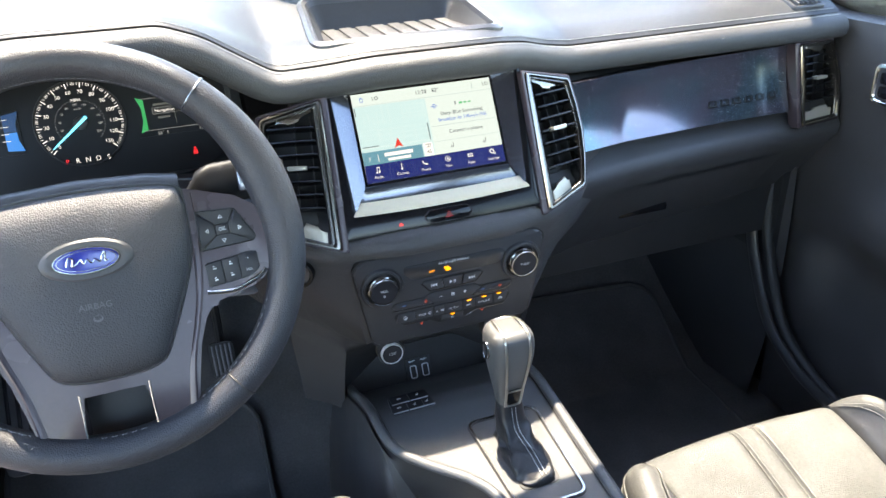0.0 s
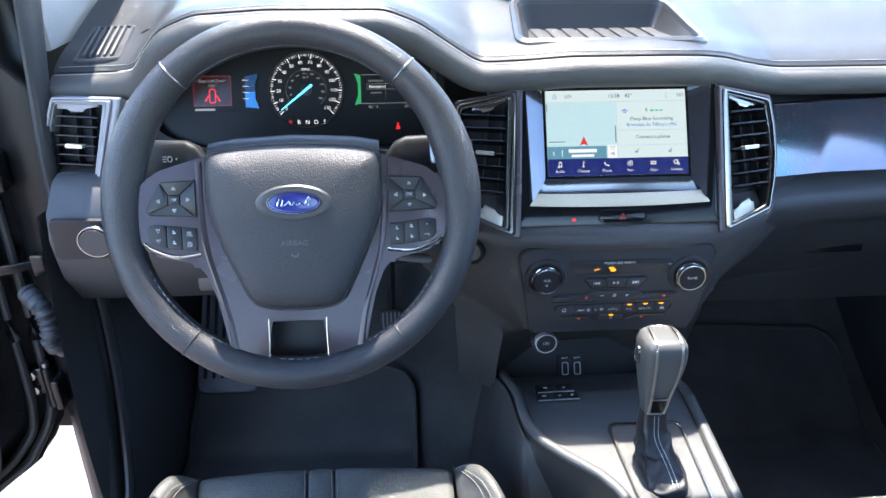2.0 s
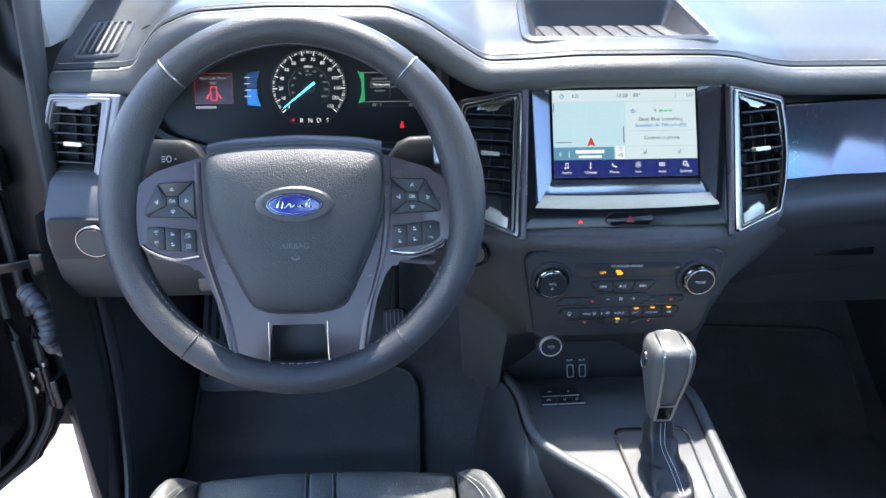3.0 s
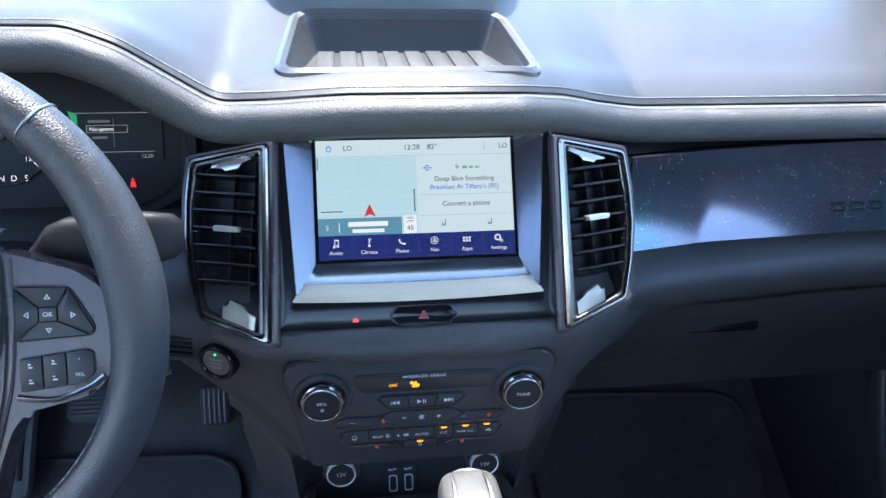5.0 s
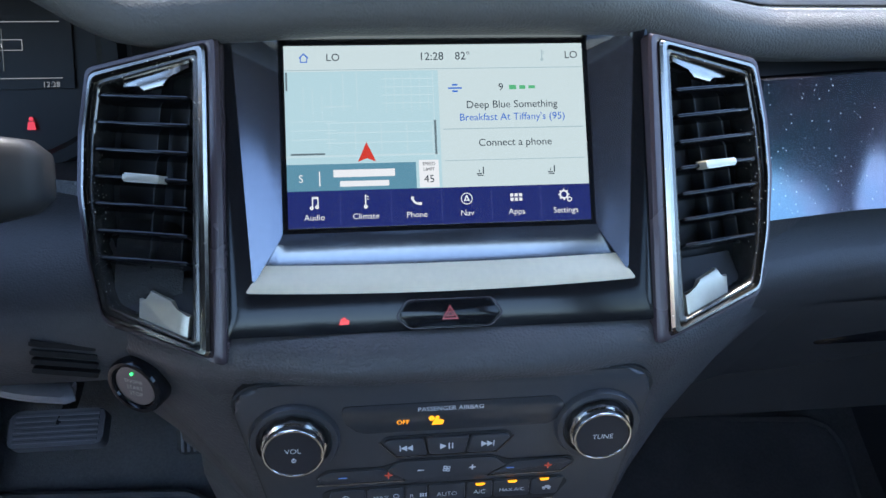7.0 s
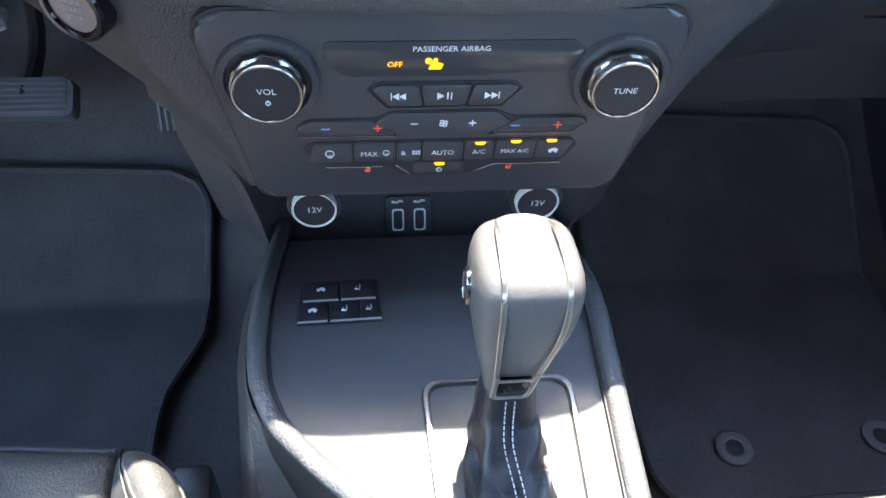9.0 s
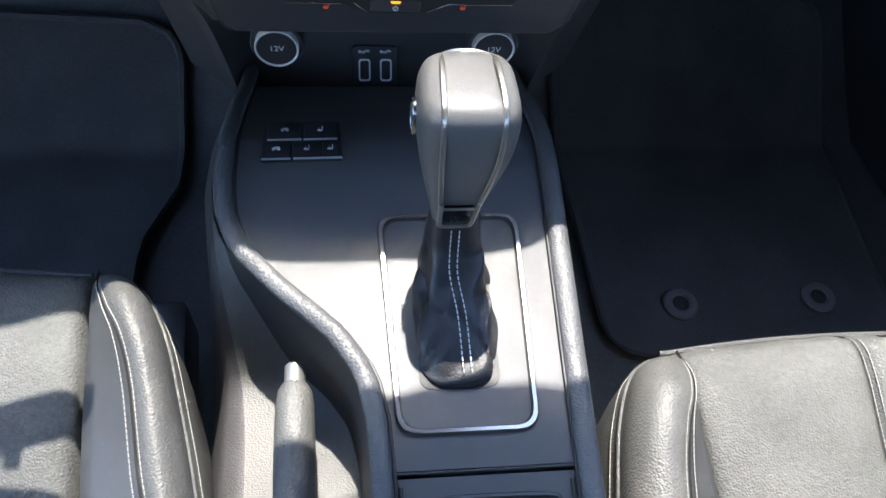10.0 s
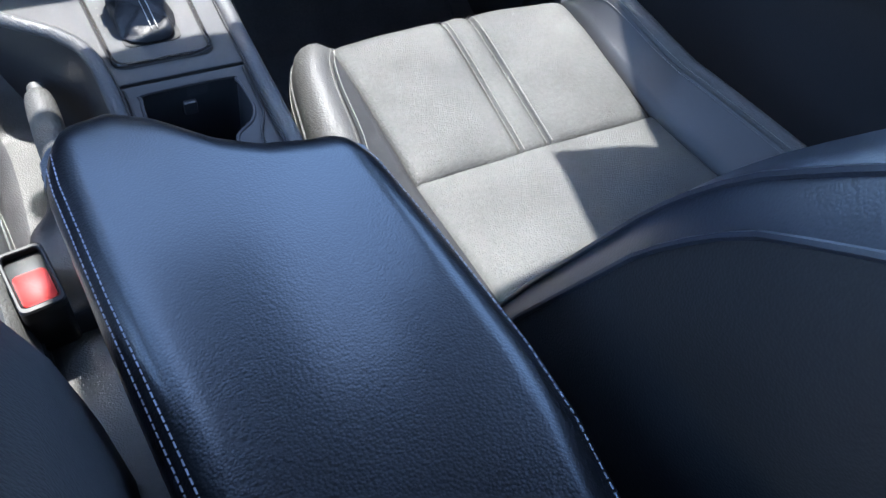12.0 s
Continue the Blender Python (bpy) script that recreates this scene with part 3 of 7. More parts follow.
# near-black sheet: the shade under the roll is put into its colour
part("painted_shadow_gap", face_loft(0.19, 0.71, [(0.060, 0.800), (0.046, 0.796), (0.042, 0.778), (0.022, 0.771)], yt=Y_T), JAMB, dash, "black sheet painting the shade over the trim strip", angle=60)
part("passenger_face", face_loft(0.19, 0.71, PF, yt=Y_T), PLASTIC, dash, "dark grained lower dashboard face", angle=60)
g = part("glovebox_door", face_loft(0.27, 0.64, [(y - 0.006, z) for y, z in PF[6:10]], bulge=0.008, yt=Y_T), PLASTIC, dash, "dark grained glovebox lid")
part("glovebox_handle", box((0.385, 0.083, 0.530), (0.09, 0.014, 0.014), 0.004, m=I4), PIANO, g, "slim black pull")
KF = [(0.10, 0.715), (0.03, 0.712), (-0.02, 0.700), (-0.052, 0.672), (-0.060, 0.640), (-0.048, 0.585), (-0.01, 0.535), (0.05, 0.50), (0.10, 0.49)]
part("driver_face", face_loft(-0.69, -0.36, KF), PLASTIC, dash, "dark grained knee panel under the wheel", angle=60)
KU = KF[:5] + [(-0.055, 0.612), (-0.03, 0.600), (0.05, 0.595)]
part("driver_face", face_loft(-0.36, -0.15, KU), PLASTIC, dash, "dark grained panel beside the steering column", angle=60)
part("knee_pocket", box((-0.47, -0.035, 0.565), (0.12, 0.01, 0.022), 0.004, m=I4), PANEL, dash)

# centre stack body
LV = [(0.715, [(0.31, 0.05), (0.255, 0.022), (0.20, 0.004), (0.15, 0.0), (0.05, 0.0)]),
      (0.675, [(0.31, 0.045), (0.25, 0.012), (0.20, -0.012), (0.15, -0.035), (0.05, -0.040)]),
      (0.652, [(0.31, 0.05), (0.232, 0.004), (0.20, -0.040), (0.15, -0.066), (0.05, -0.074)]),
      (0.6455, [(0.31, 0.04), (0.234, -0.005), (0.20, -0.050), (0.15, -0.076), (0.05, -0.088)]),
      (0.635, [(0.31, 0.04), (0.231, -0.008), (0.195, -0.054), (0.145, -0.082), (0.05, -0.096)]),
      (0.624, [(0.305, 0.04), (0.227, -0.007), (0.19, -0.052), (0.140, -0.081), (0.05, -0.093)]),
      (0.616, [(0.30, 0.04), (0.223, -0.007), (0.185, -0.052), (0.135, -0.082), (0.05, -0.080)]),
      (0.600, [(0.29, 0.04), (0.22, -0.010), (0.18, -0.049), (0.130, -0.078), (0.05, -0.072)]),
      (0.55, [(0.25, 0.05), (0.19, -0.002), (0.155, -0.042), (0.122, -0.074), (0.05, -0.072)]),
      (0.50, [(0.21, 0.06), (0.165, 0.01), (0.138, -0.035), (0.112, -0.070), (0.05, -0.070)]),
      (0.490, [(0.20, 0.06), (0.16, 0.02), (0.134, -0.025), (0.110, -0.048), (0.05, -0.046)]),
      (0.475, [(0.20, 0.06), (0.16, 0.02), (0.134, -0.022), (0.112, -0.030), (0.05, -0.022)]),
      (0.455, [(0.19, 0.07), (0.155, 0.03), (0.130, -0.015), (0.112, -0.008), (0.05, 0.0)]),
      (0.43, [(0.19, 0.07), (0.155, 0.04), (0.130, 0.00), (0.117, 0.012), (0.05, 0.040)]),
      (0.38, [(0.185, 0.085), (0.150, 0.06), (0.130, 0.025), (0.121, 0.045), (0.05, 0.085)]),
      (0.31, [(0.180, 0.105), (0.150, 0.08), (0.130, 0.055), (0.121, 0.075), (0.05, 0.115)])]
loops = []
for z, pl in LV:
    loops.append([(-x, y, z) for x, y in pl] + [(x, y, z) for x, y in pl[::-1]])
STACK_SKIN = material("stack_skin", (0.052, 0.049, 0.050), 0.46, grain=0.5, cell=0.0016, var=0.2)
stack = part("stack_body", loft(loops, closed=False), STACK_SKIN, dash, "soft grained centre stack surround", angle=50)

# ---- touch screen ----
SC = Vector((0, -0.026, 0.7525))
SV = Vector((0, 0.052, 0.0955)).normalized()
SM = frame_of(SC, (1, 0, 0), SV)
disp = thing("touch_screen", SC, "lit touch screen with a map in a glossy black surround", "screen")
OT, OB = Vector((0, -0.014, 0.811)), Vector((0, -0.080, 0.650))
om = frame_of((OT + OB) / 2, (1, 0, 0), OT - OB)
omi = om.inverted()
H = (OT - OB).length / 2


def on_outer(x, t):
    """A place on the surround's outer plane: t from 0 (bottom) to 1 (top)."""
    return OB.lerp(OT, t) + Vector((x, 0, 0))


hole_b = [(-0.108, 0.170), (0.108, 0.170), (0.114, 0.965), (-0.114, 0.965)]
o2 = [(-0.124, -H + 0.001), (0.124, -H + 0.001), (0.122, H), (-0.122, H)]
i2 = [((omi @ on_outer(x, t)).x, (omi @ on_outer(x, t)).y) for x, t in hole_b]
surround = part("surround", ring(rounded(o2, 0.004), rounded(i2, 0.006), -0.03, 0.0, om, 0.001), PIANO, disp, "piano black surround")
scr = [(-0.0905, -0.0575), (0.0905, -0.0575), (0.0905, 0.0575), (-0.0905, 0.0575)]
inner3 = [SM @ Vector((p[0], p[1], -0.001)) for p in scr]
outer3 = [on_outer(x, t) + Vector((0, 0.001, 0)) for x, t in hole_b]
BEZEL = material("gloss_bezel", (0.13, 0.135, 0.16), 0.13, metal=0.85, var=0.25)
LIP = material("pale_lip", (0.66, 0.56, 0.41), 0.42, metal=0.0, var=0.10, grain=0.05, cell=0.0006)
LEDGE_IN = [(-0.0535, 0.7020), (-0.0535, 0.6950), (-0.0575, 0.6850)]
LEDGE_LIP = [(-0.0578, 0.6850), (-0.0600, 0.6834), (-0.0640, 0.6812), (-0.0672, 0.6790), (-0.0690, 0.6772), (-0.0700, 0.6740)]


def ledge_row(y, z, n=24):
    """A row across the ledge, wider towards its foot and bowed down a little in the middle."""
    w = 0.0905 + (0.7020 - z) * 0.78
    k = (0.7020 - z) / 0.0235
    return [Vector((-w + 2 * w * i / n, y - 0.0012 * k * (1 - (2 * i / n - 1) ** 2), z - 0.0022 * k * (1 - (2 * i / n - 1) ** 2))) for i in range(n + 1)]


part("lower_ledge", loft([ledge_row(y, z) for y, z in LEDGE_IN], closed=False), BEZEL, disp, "gloss dark grey sloping ledge", angle=60)
part("ledge_lip", loft([ledge_row(y, z) for y, z in LEDGE_LIP], closed=False), LIP, disp, "pale satin lip of the ledge", angle=60)
for nm, (a, b), mt in (("side_bevel", (1, 2), BEZEL), ("side_bevel", (3, 0), BEZEL), ("top_bevel", (2, 3), PIANO)):
    bm = loft([[outer3[a], outer3[b]], [outer3[a].lerp(inner3[a], 0.5), outer3[b].lerp(inner3[b], 0.5)], [inner3[a], inner3[b]]], closed=False)
    part(nm, bm, mt, disp, "satin grey bevel" if mt is BEZEL else "")
part("panel_glass", prism(scr, -0.004, -0.0004, SM), PIANO, disp, "black glass edge")
scrn = part("display", prism([(-0.0875, -0.0545), (0.0875, -0.0545), (0.0875, 0.0510), (-0.0875, 0.0510)], -0.0002, 0.0, SM), S_BACK, disp, "pale blue map screen")
W0, H0 = 0.175, 0.1055


def sp(x, y):
    """Screen place from fractions across and down."""
    return (-0.0875 + W0 * x, 0.0510 - H0 * y)


def panel_rect(x0, y0, x1, y1, mat, h, name):
    a, b = sp(x0, y0), sp(x1, y1)
    return part(name, prism([(a[0], b[1]), (b[0], b[1]), (b[0], a[1]), (a[0], a[1])], h * 0.5, h, SM), mat, scrn)


panel_rect(0.0, 0.145, 0.505, 0.80, S_MAP, 0.0003, "map_area")
panel_rect(0.0, 0.655, 0.42, 0.80, S_BAR, 0.0005, "street_bar")
panel_rect(0.0, 0.80, 1.0, 1.0, S_BLUE, 0.0004, "menu_bar")
panel_rect(0.515, 0.474, 0.99, 0.479, S_GREY, 0.0004, "divider")
panel_rect(0.515, 0.65, 0.99, 0.654, S_GREY, 0.0004, "divider")
panel_rect(0.0, 0.135, 1.0, 0.139, S_GREY, 0.0004, "divider")
panel_rect(0.43, 0.645, 0.495, 0.795, S_WHITE, 0.0006, "limit_sign")


def stext(s, size, x, y, mat=None, h=0.0008):
    p = sp(x, y)
    return words(s, size, p[0], p[1], SM, mat or S_INK, scrn, h)


stext("12:28", 0.0066, 0.485, 0.07)
stext("82°", 0.0066, 0.59, 0.07)
stext("LO", 0.0062, 0.16, 0.07)
stext("LO", 0.0062, 0.96, 0.07)
stext("Deep Blue Something", 0.0062, 0.750, 0.345)
stext("Breakfast At Tiffany's (95)", 0.0060, 0.750, 0.415, S_LINK)
stext("Connect a phone", 0.0062, 0.755, 0.558)
stext("9", 0.0062, 0.715, 0.248)
stext("S", 0.0062, 0.045, 0.735, S_WHITE)
stext("SPEED", 0.0028, 0.4625, 0.668)
stext("LIMIT", 0.0028, 0.4625, 0.698)
stext("45", 0.0062, 0.4625, 0.752)
for i, s in enumerate(("Audio", "Climate", "Phone", "Nav", "Apps", "Settings")):
    stext(s, 0.0048, 0.085 + 0.166 * i, 0.945, S_WHITE)
    if i:
        panel_rect(0.166 * i + 0.001, 0.81, 0.166 * i + 0.0035, 0.985, lit("screen_line", (0.06, 0.08, 0.3), GLOW) if i == 1 else bpy.data.materials["screen_line"], 0.0006, "divider")


def sbars(items, mat, name="print_mark", h=0.0008):
    return bars([(*sp(x, y), w * W0, t * H0) for x, y, w, t in items], SM, mat, scrn, h, name)


sbars([(0.25, 0.708, 0.20, 0.040), (0.25, 0.765, 0.16, 0.030)], S_WHITE, "street_mark")
S_NAME = lit("screen_name", (0.16, 0.22, 0.25), GLOW)
sbars([(0.07, 0.600, 0.11, 0.010)], S_NAME, "road_name_mark")
sbars([(0.489, 0.52, 0.007, 0.19)], S_NAME, "road_name_mark")
sbars([(0.007, 0.20, 0.006, 0.10)], S_NAME, "road_name_mark")
sbars([(0.105, 0.735, 0.004, 0.08)], S_WHITE, "bar_rule")
sbars([(0.755, 0.248, 0.024, 0.024), (0.788, 0.248, 0.020, 0.020), (0.820, 0.248, 0.022, 0.016)], lit("screen_green", (0.12, 0.55, 0.25), GLOW), "station_mark")
sbars([(0.56, 0.248, 0.046, 0.007), (0.56, 0.230, 0.018, 0.008), (0.56, 0.266, 0.018, 0.008)], S_LINK, "cover_mark")
roads = []
for k in range(5):
    roads.append((0.14 + 0.085 * k, 0.50 + 0.006 * k, 0.003, 0.15))
for k in range(3):
    roads.append((0.305, 0.43 + 0.055 * k, 0.35, 0.004))
roads += [(0.25, 0.612, 0.50, 0.010), (0.19, 0.26, 0.003, 0.20), (0.235, 0.25, 0.003, 0.22), (0.17, 0.34, 0.09, 0.004), (0.487, 0.4, 0.003, 0.5)]
roads += [(0.06 + 0.03 * k, 0.30 + 0.02 * (k % 3), 0.002, 0.14 + 0.03 * (k % 2)) for k in range(4)] + [(0.33 + 0.028 * k, 0.27, 0.002, 0.22 - 0.02 * (k % 3)) for k in range(6)] + [(0.40, 0.19 + 0.045 * k, 0.17, 0.003) for k in range(4)] + [(0.09, 0.42 + 0.05 * k, 0.15, 0.003) for k in range(3)]
sbars(roads, lit("screen_road", (0.66, 0.85, 0.90), GLOW), "road_grid", 0.0006)
# arrow, icons
c = sp(0.26, 0.60)
part("position_arrow", prism([(c[0] - 0.0052, c[1] - 0.005), (c[0], c[1] - 0.003), (c[0] + 0.0052, c[1] - 0.005), (c[0], c[1] + 0.0065)], 0.0006, 0.001, SM), S_RED, scrn, "red arrow")


def icon(cx, cy, kind, mat, m, parent, s=1.0, h=0.0008):
    bm = bmesh.new()

    def b(x, y, w, t):
        prism([(cx + (x - w / 2) * s, cy + (y - t / 2) * s), (cx + (x + w / 2) * s, cy + (y - t / 2) * s), (cx + (x + w / 2) * s, cy + (y + t / 2) * s), (cx + (x - w / 2) * s, cy + (y + t / 2) * s)], h * 0.6, h, m, bm=bm)

    def o(x, y, r, r2):
        ring([(cx + (x + r * math.cos(a * math.pi / 10)) * s, cy + (y + r * math.sin(a * math.pi / 10)) * s) for a in range(20)], [(cx + (x + r2 * math.cos(a * math.pi / 10)) * s, cy + (y + r2 * math.sin(a * math.pi / 10)) * s) for a in range(20)], h * 0.6, h, m, bm=bm)

    if kind == "note":
        b(-0.001, 0, 0.0007, 0.006), b(0.0022, 0.0006, 0.0007, 0.006), b(0.0006, 0.0031, 0.0038, 0.0012), o(-0.0016, -0.003, 0.0012, 0.0003), o(0.0016, -0.0024, 0.0012, 0.0003)
    elif kind == "therm":
        b(0, 0.001, 0.0008, 0.0065), o(0, -0.003, 0.0012, 0.0002), b(0.0013, 0.003, 0.0012, 0.0005), b(0.0013, 0.0015, 0.0012, 0.0005)
    elif kind == "phone":
        for k in range(7):
            a = radians(200 + 15 * k)
            b(0.0035 * math.cos(a) + 0.0012, 0.0035 * math.sin(a) + 0.0014, 0.0012, 0.0012)
        b(-0.0024, 0.0012, 0.0016, 0.002), b(0.0022, -0.0022, 0.002, 0.0016)
    elif kind == "nav":
        o(0, 0, 0.0036, 0.0031), prism([(cx + p * s, cy + q * s) for p, q in ((-0.0019, -0.0017), (-0.0012, -0.0017), (0.0, 0.0010), (0.0012, -0.0017), (0.0019, -0.0017), (0.0004, 0.0021), (-0.0004, 0.0021))], h * 0.6, h, m, bm=bm), b(0, -0.0010, 0.0018, 0.0005)
    elif kind == "apps":
        for i in range(3):
            for j in range(2):
                b(-0.0027 + 0.0027 * i, -0.0013 + 0.0027 * j, 0.0019, 0.0019)
    elif kind == "gear":
        o(-0.0008, 0.0008, 0.0028, 0.0018), o(0.0026, -0.0022, 0.0016, 0.0009)
        for k in range(8):
            a = k * math.pi / 4
            b(-0.0008 + 0.0031 * math.cos(a), 0.0008 + 0.0031 * math.sin(a), 0.0008, 0.0008)
    elif kind == "home":
        b(-0.0018, -0.001, 0.0005, 0.003), b(0.0018, -0.001, 0.0005, 0.003), b(0, -0.0024, 0.0036, 0.0005), prism([(cx - 0.0028 * s, cy + 0.0002 * s), (cx - 0.0022 * s, cy - 0.0002 * s), (cx, cy + 0.0020 * s), (cx + 0.0022 * s, cy - 0.0002 * s), (cx + 0.0028 * s, cy + 0.0002 * s), (cx, cy + 0.0029 * s)], h * 0.6, h, m, bm=bm)
    elif kind == "seat":
        b(-0.001, -0.001, 0.003, 0.0006), b(0.0014, 0.001, 0.0006, 0.0042), b(-0.0004, -0.002, 0.0034, 0.0005), b(-0.001, 0.0006, 0.0004, 0.0016)
    elif kind == "usb":
        b(0, 0, 0.008, 0.0006), b(0.002, 0.001, 0.003, 0.0005), b(-0.001, -0.001, 0.003, 0.0005), b(-0.0034, 0, 0.0018, 0.0018)
    elif kind == "defrost":
        o(0, 0.0006, 0.0032, 0.0026), b(-0.0012, -0.002, 0.0005, 0.003), b(0, -0.002, 0.0005, 0.003), b(0.0012, -0.002, 0.0005, 0.003)
    elif kind == "fan":
        for k in range(4):
            o(0.0017 * math.cos(k * math.pi / 2 + 0.6), 0.0017 * math.sin(k * math.pi / 2 + 0.6), 0.0014, 0.0008)
    elif kind == "power":
        o(0, 0, 0.0017, 0.0012), b(0, 0.0012, 0.0005, 0.002)
    elif kind == "car":
        b(0, 0, 0.006, 0.0014), b(0.0004, 0.0012, 0.0034, 0.0012), o(-0.0018, -0.0012, 0.0009, 0.0003), o(0.0018, -0.0012, 0.0009, 0.0003)
    return part("icon", bm, mat, parent, kind="stuff")


for i, k in enumerate(("note", "therm", "phone", "nav", "apps", "gear")):
    p = sp(0.085 + 0.166 * i, 0.865)
    icon(p[0], p[1], k, S_WHITE, SM, scrn, 0.95)
p = sp(0.065, 0.07)
icon(p[0], p[1], "home", S_LINK, SM, scrn)
for x in (0.635, 0.875):
    p = sp(x, 0.72)
    icon(p[0], p[1], "seat", S_INK, SM, scrn)
p = sp(0.86, 0.07)
icon(p[0], p[1], "therm", S_GREY, SM, scrn, 0.8)

# hazard button in the surround's lower strip
hz = [(-0.023, -0.0080), (0.023, -0.0080), (0.0305, -0.001), (0.024, 0.0080), (-0.024, 0.0080), (-0.0305, -0.001)]
HM = om @ Matrix.Translation((0.002, -H + 0.0105, 0.0))
part("hazard_rim", ring(rounded([(x * 1.03, y * 1.07) for x, y in hz], 0.003), rounded(hz, 0.003), -0.002, 0.0012, HM, 0.0004), GUNMETAL, disp)
hb = part("hazard_button", prism(rounded([(x * 0.97, y * 0.94) for x, y in hz], 0.003), -0.001, 0.002, HM, 0.0008), PIANO, disp, "black hazard button with a red triangle")
tri = [(-0.0048, -0.0035), (0.0048, -0.0035), (0, 0.0048)]
part("hazard_triangle", ring(tri, [(x * 0.72, -0.0006 + (y + 0.0006) * 0.68) for x, y in tri], 0.0018, 0.0024, HM), lit("hazard_red", (0.45, 0.02, 0.02), 0.055), hb)
part("hazard_triangle", ring([(x * 0.5, -0.0006 + (y + 0.0006) * 0.45) for x, y in tri], [(x * 0.3, -0.0006 + (y + 0.0006) * 0.22) for x, y in tri], 0.0018, 0.0024, HM), bpy.data.materials["hazard_red"], hb)


# belt reminder lamp in the same strip
BLM = om @ Matrix.Translation((-0.058, -H + 0.0085, 0.0003))
bm = bmesh.new()
prism(disc(0.0, 0.0008, 0.0011, n=12), 0.0, 0.0004, BLM, bm=bm)
prism([(-0.0030, -0.0022), (0.0024, -0.0022), (0.0030, 0.0002), (-0.0018, 0.0012)], 0.0, 0.0004, BLM, bm=bm)
part("belt_reminder_lamp", bm, lit("reminder_red", (0.8, 0.04, 0.03), 0.16), disp, "small red reminder lamp")

# ---- air vents ----
TAB_SILVER = material("tab_silver", (0.50, 0.46, 0.38), 0.30, metal=0.6, var=0.1, dust=0.3)
VENT_CHROME = material("vent_chrome", (0.25, 0.235, 0.21), 0.17, metal=1.0, var=0.2, dust=0.6)
VENT_DARK = material("vent_metal", (0.11, 0.105, 0.10), 0.25, metal=0.9, var=0.25, dust=0.7)

def air_vent(TL, TR, BR, BL, mirror, label, tab_row=3, rim=None):
    """A vent between four corners (x, y, z), its outer side bowed; fins, slats and a tab inside a chrome frame."""
    c = [Vector(p) for p in (TL, TR, BR, BL)]
    if mirror:
        c = [Vector((-p.x, p.y, p.z)) for p in (c[1], c[0], c[3], c[2])]
    mid = sum(c, Vector()) / 4
    th = thing("air_vent", mid, label, "air vent", "dashboard air vents")
    m = frame_of(mid, (c[1] + c[2] - c[0] - c[3]), (c[0] + c[1] - c[2] - c[3]))
    q = [(m.inverted() @ p) for p in c]
    tl, tr, br, bl = [(p.x, p.y) for p in q]
    s = -1 if mirror else 1
    out = (tr, br) if s > 0 else (tl, bl)
    bow = [(out[0][0] * (1 - t) + out[1][0] * t + s * 0.010 * math.sin(math.pi * t), out[0][1] * (1 - t) + out[1][1] * t) for t in (0.25, 0.5, 0.75)]
    poly = [bl, br] + (bow[::-1] if s > 0 else []) + [tr, tl] + (bow if s < 0 else [])
    whole = rounded(poly, 0.0045, 3)
    saddle = 0.25 * (q[1].z - q[0].z + q[3].z - q[2].z) / max(1e-6, 0.25 * (abs(q[1].x) + abs(q[0].x)) * 0.25 * (abs(q[1].y) + abs(q[3].y)) * 4)
    cx, cy = sum(p[0] for p in poly) / len(poly), sum(p[1] for p in poly) / len(poly)

    plain_part = part

    def vpart(name, bm, mat, parent, label=""):
        for vv in bm.verts:
            p = m.inverted() @ vv.co
            p.z += saddle * p.x * p.y
            vv.co = m @ p
        return plain_part(name, bm, mat, parent, label)

    outer = [(cx + (x - cx) * (1 - 0.0050 / 0.037), cy + (y - cy) * (1 - 0.0042 / 0.08)) for x, y in whole]

    def inset(d):
        hw, hh = 0.034, 0.077
        return [(cx + (x - cx) * (1 - d / hw), cy + (y - cy) * (1 - d / hh)) for x, y in outer]

    vpart("surround", ring(whole, outer, -0.016, 0.003, m, 0.0015), rim or GUNMETAL, th, "surround in a sunlit tone" if rim else "dark grey gloss surround")
    vpart("chrome_frame", ring(outer, inset(0.0036), -0.008, 0.005, m, 0.0018), rim or VENT_CHROME, th, "inner frame in a sunlit tone" if rim else "bright chrome frame with dust")
    vpart("inner_frame", ring(inset(0.0036), inset(0.0070), -0.020, 0.001, m, 0.001), rim or VENT_DARK, th, "dusty dark metallic inner frame")
    vpart("duct", prism(inset(0.003), -0.030, -0.026, m), DARK, th)
    tube_in = inset(0.0068)
    bm = loft([[m @ Vector((x, y, 0.0)) for x, y in tube_in], [m @ Vector((x, y, -0.028)) for x, y in tube_in]], True, False)
    vpart("duct_wall", bm, DARK, th)
    inn = inset(0.0086)
    y0, y1 = min(p[1] for p in inn), max(p[1] for p in inn)

    def span(y):
        xs = []
        for a, b in zip(inn, inn[1:] + inn[:1]):
            if (a[1] - y) * (b[1] - y) <= 0 and abs(a[1] - b[1]) > 1e-9:
                xs.append(a[0] + (b[0] - a[0]) * (y - a[1]) / (b[1] - a[1]))
        return min(xs), max(xs)

    n = 7
    ylow = y0 + (y1 - y0) * 0.20
    for k in range(2):
        a, b = span(cy)
        x = a + (b - a) * (0.5 + 0.34 * k)
        vpart("fin", box((x, (ylow + y1) / 2, -0.019), (0.0012, (y1 - ylow) * 0.92, 0.012), 0.0004, m=m), DARK, th)
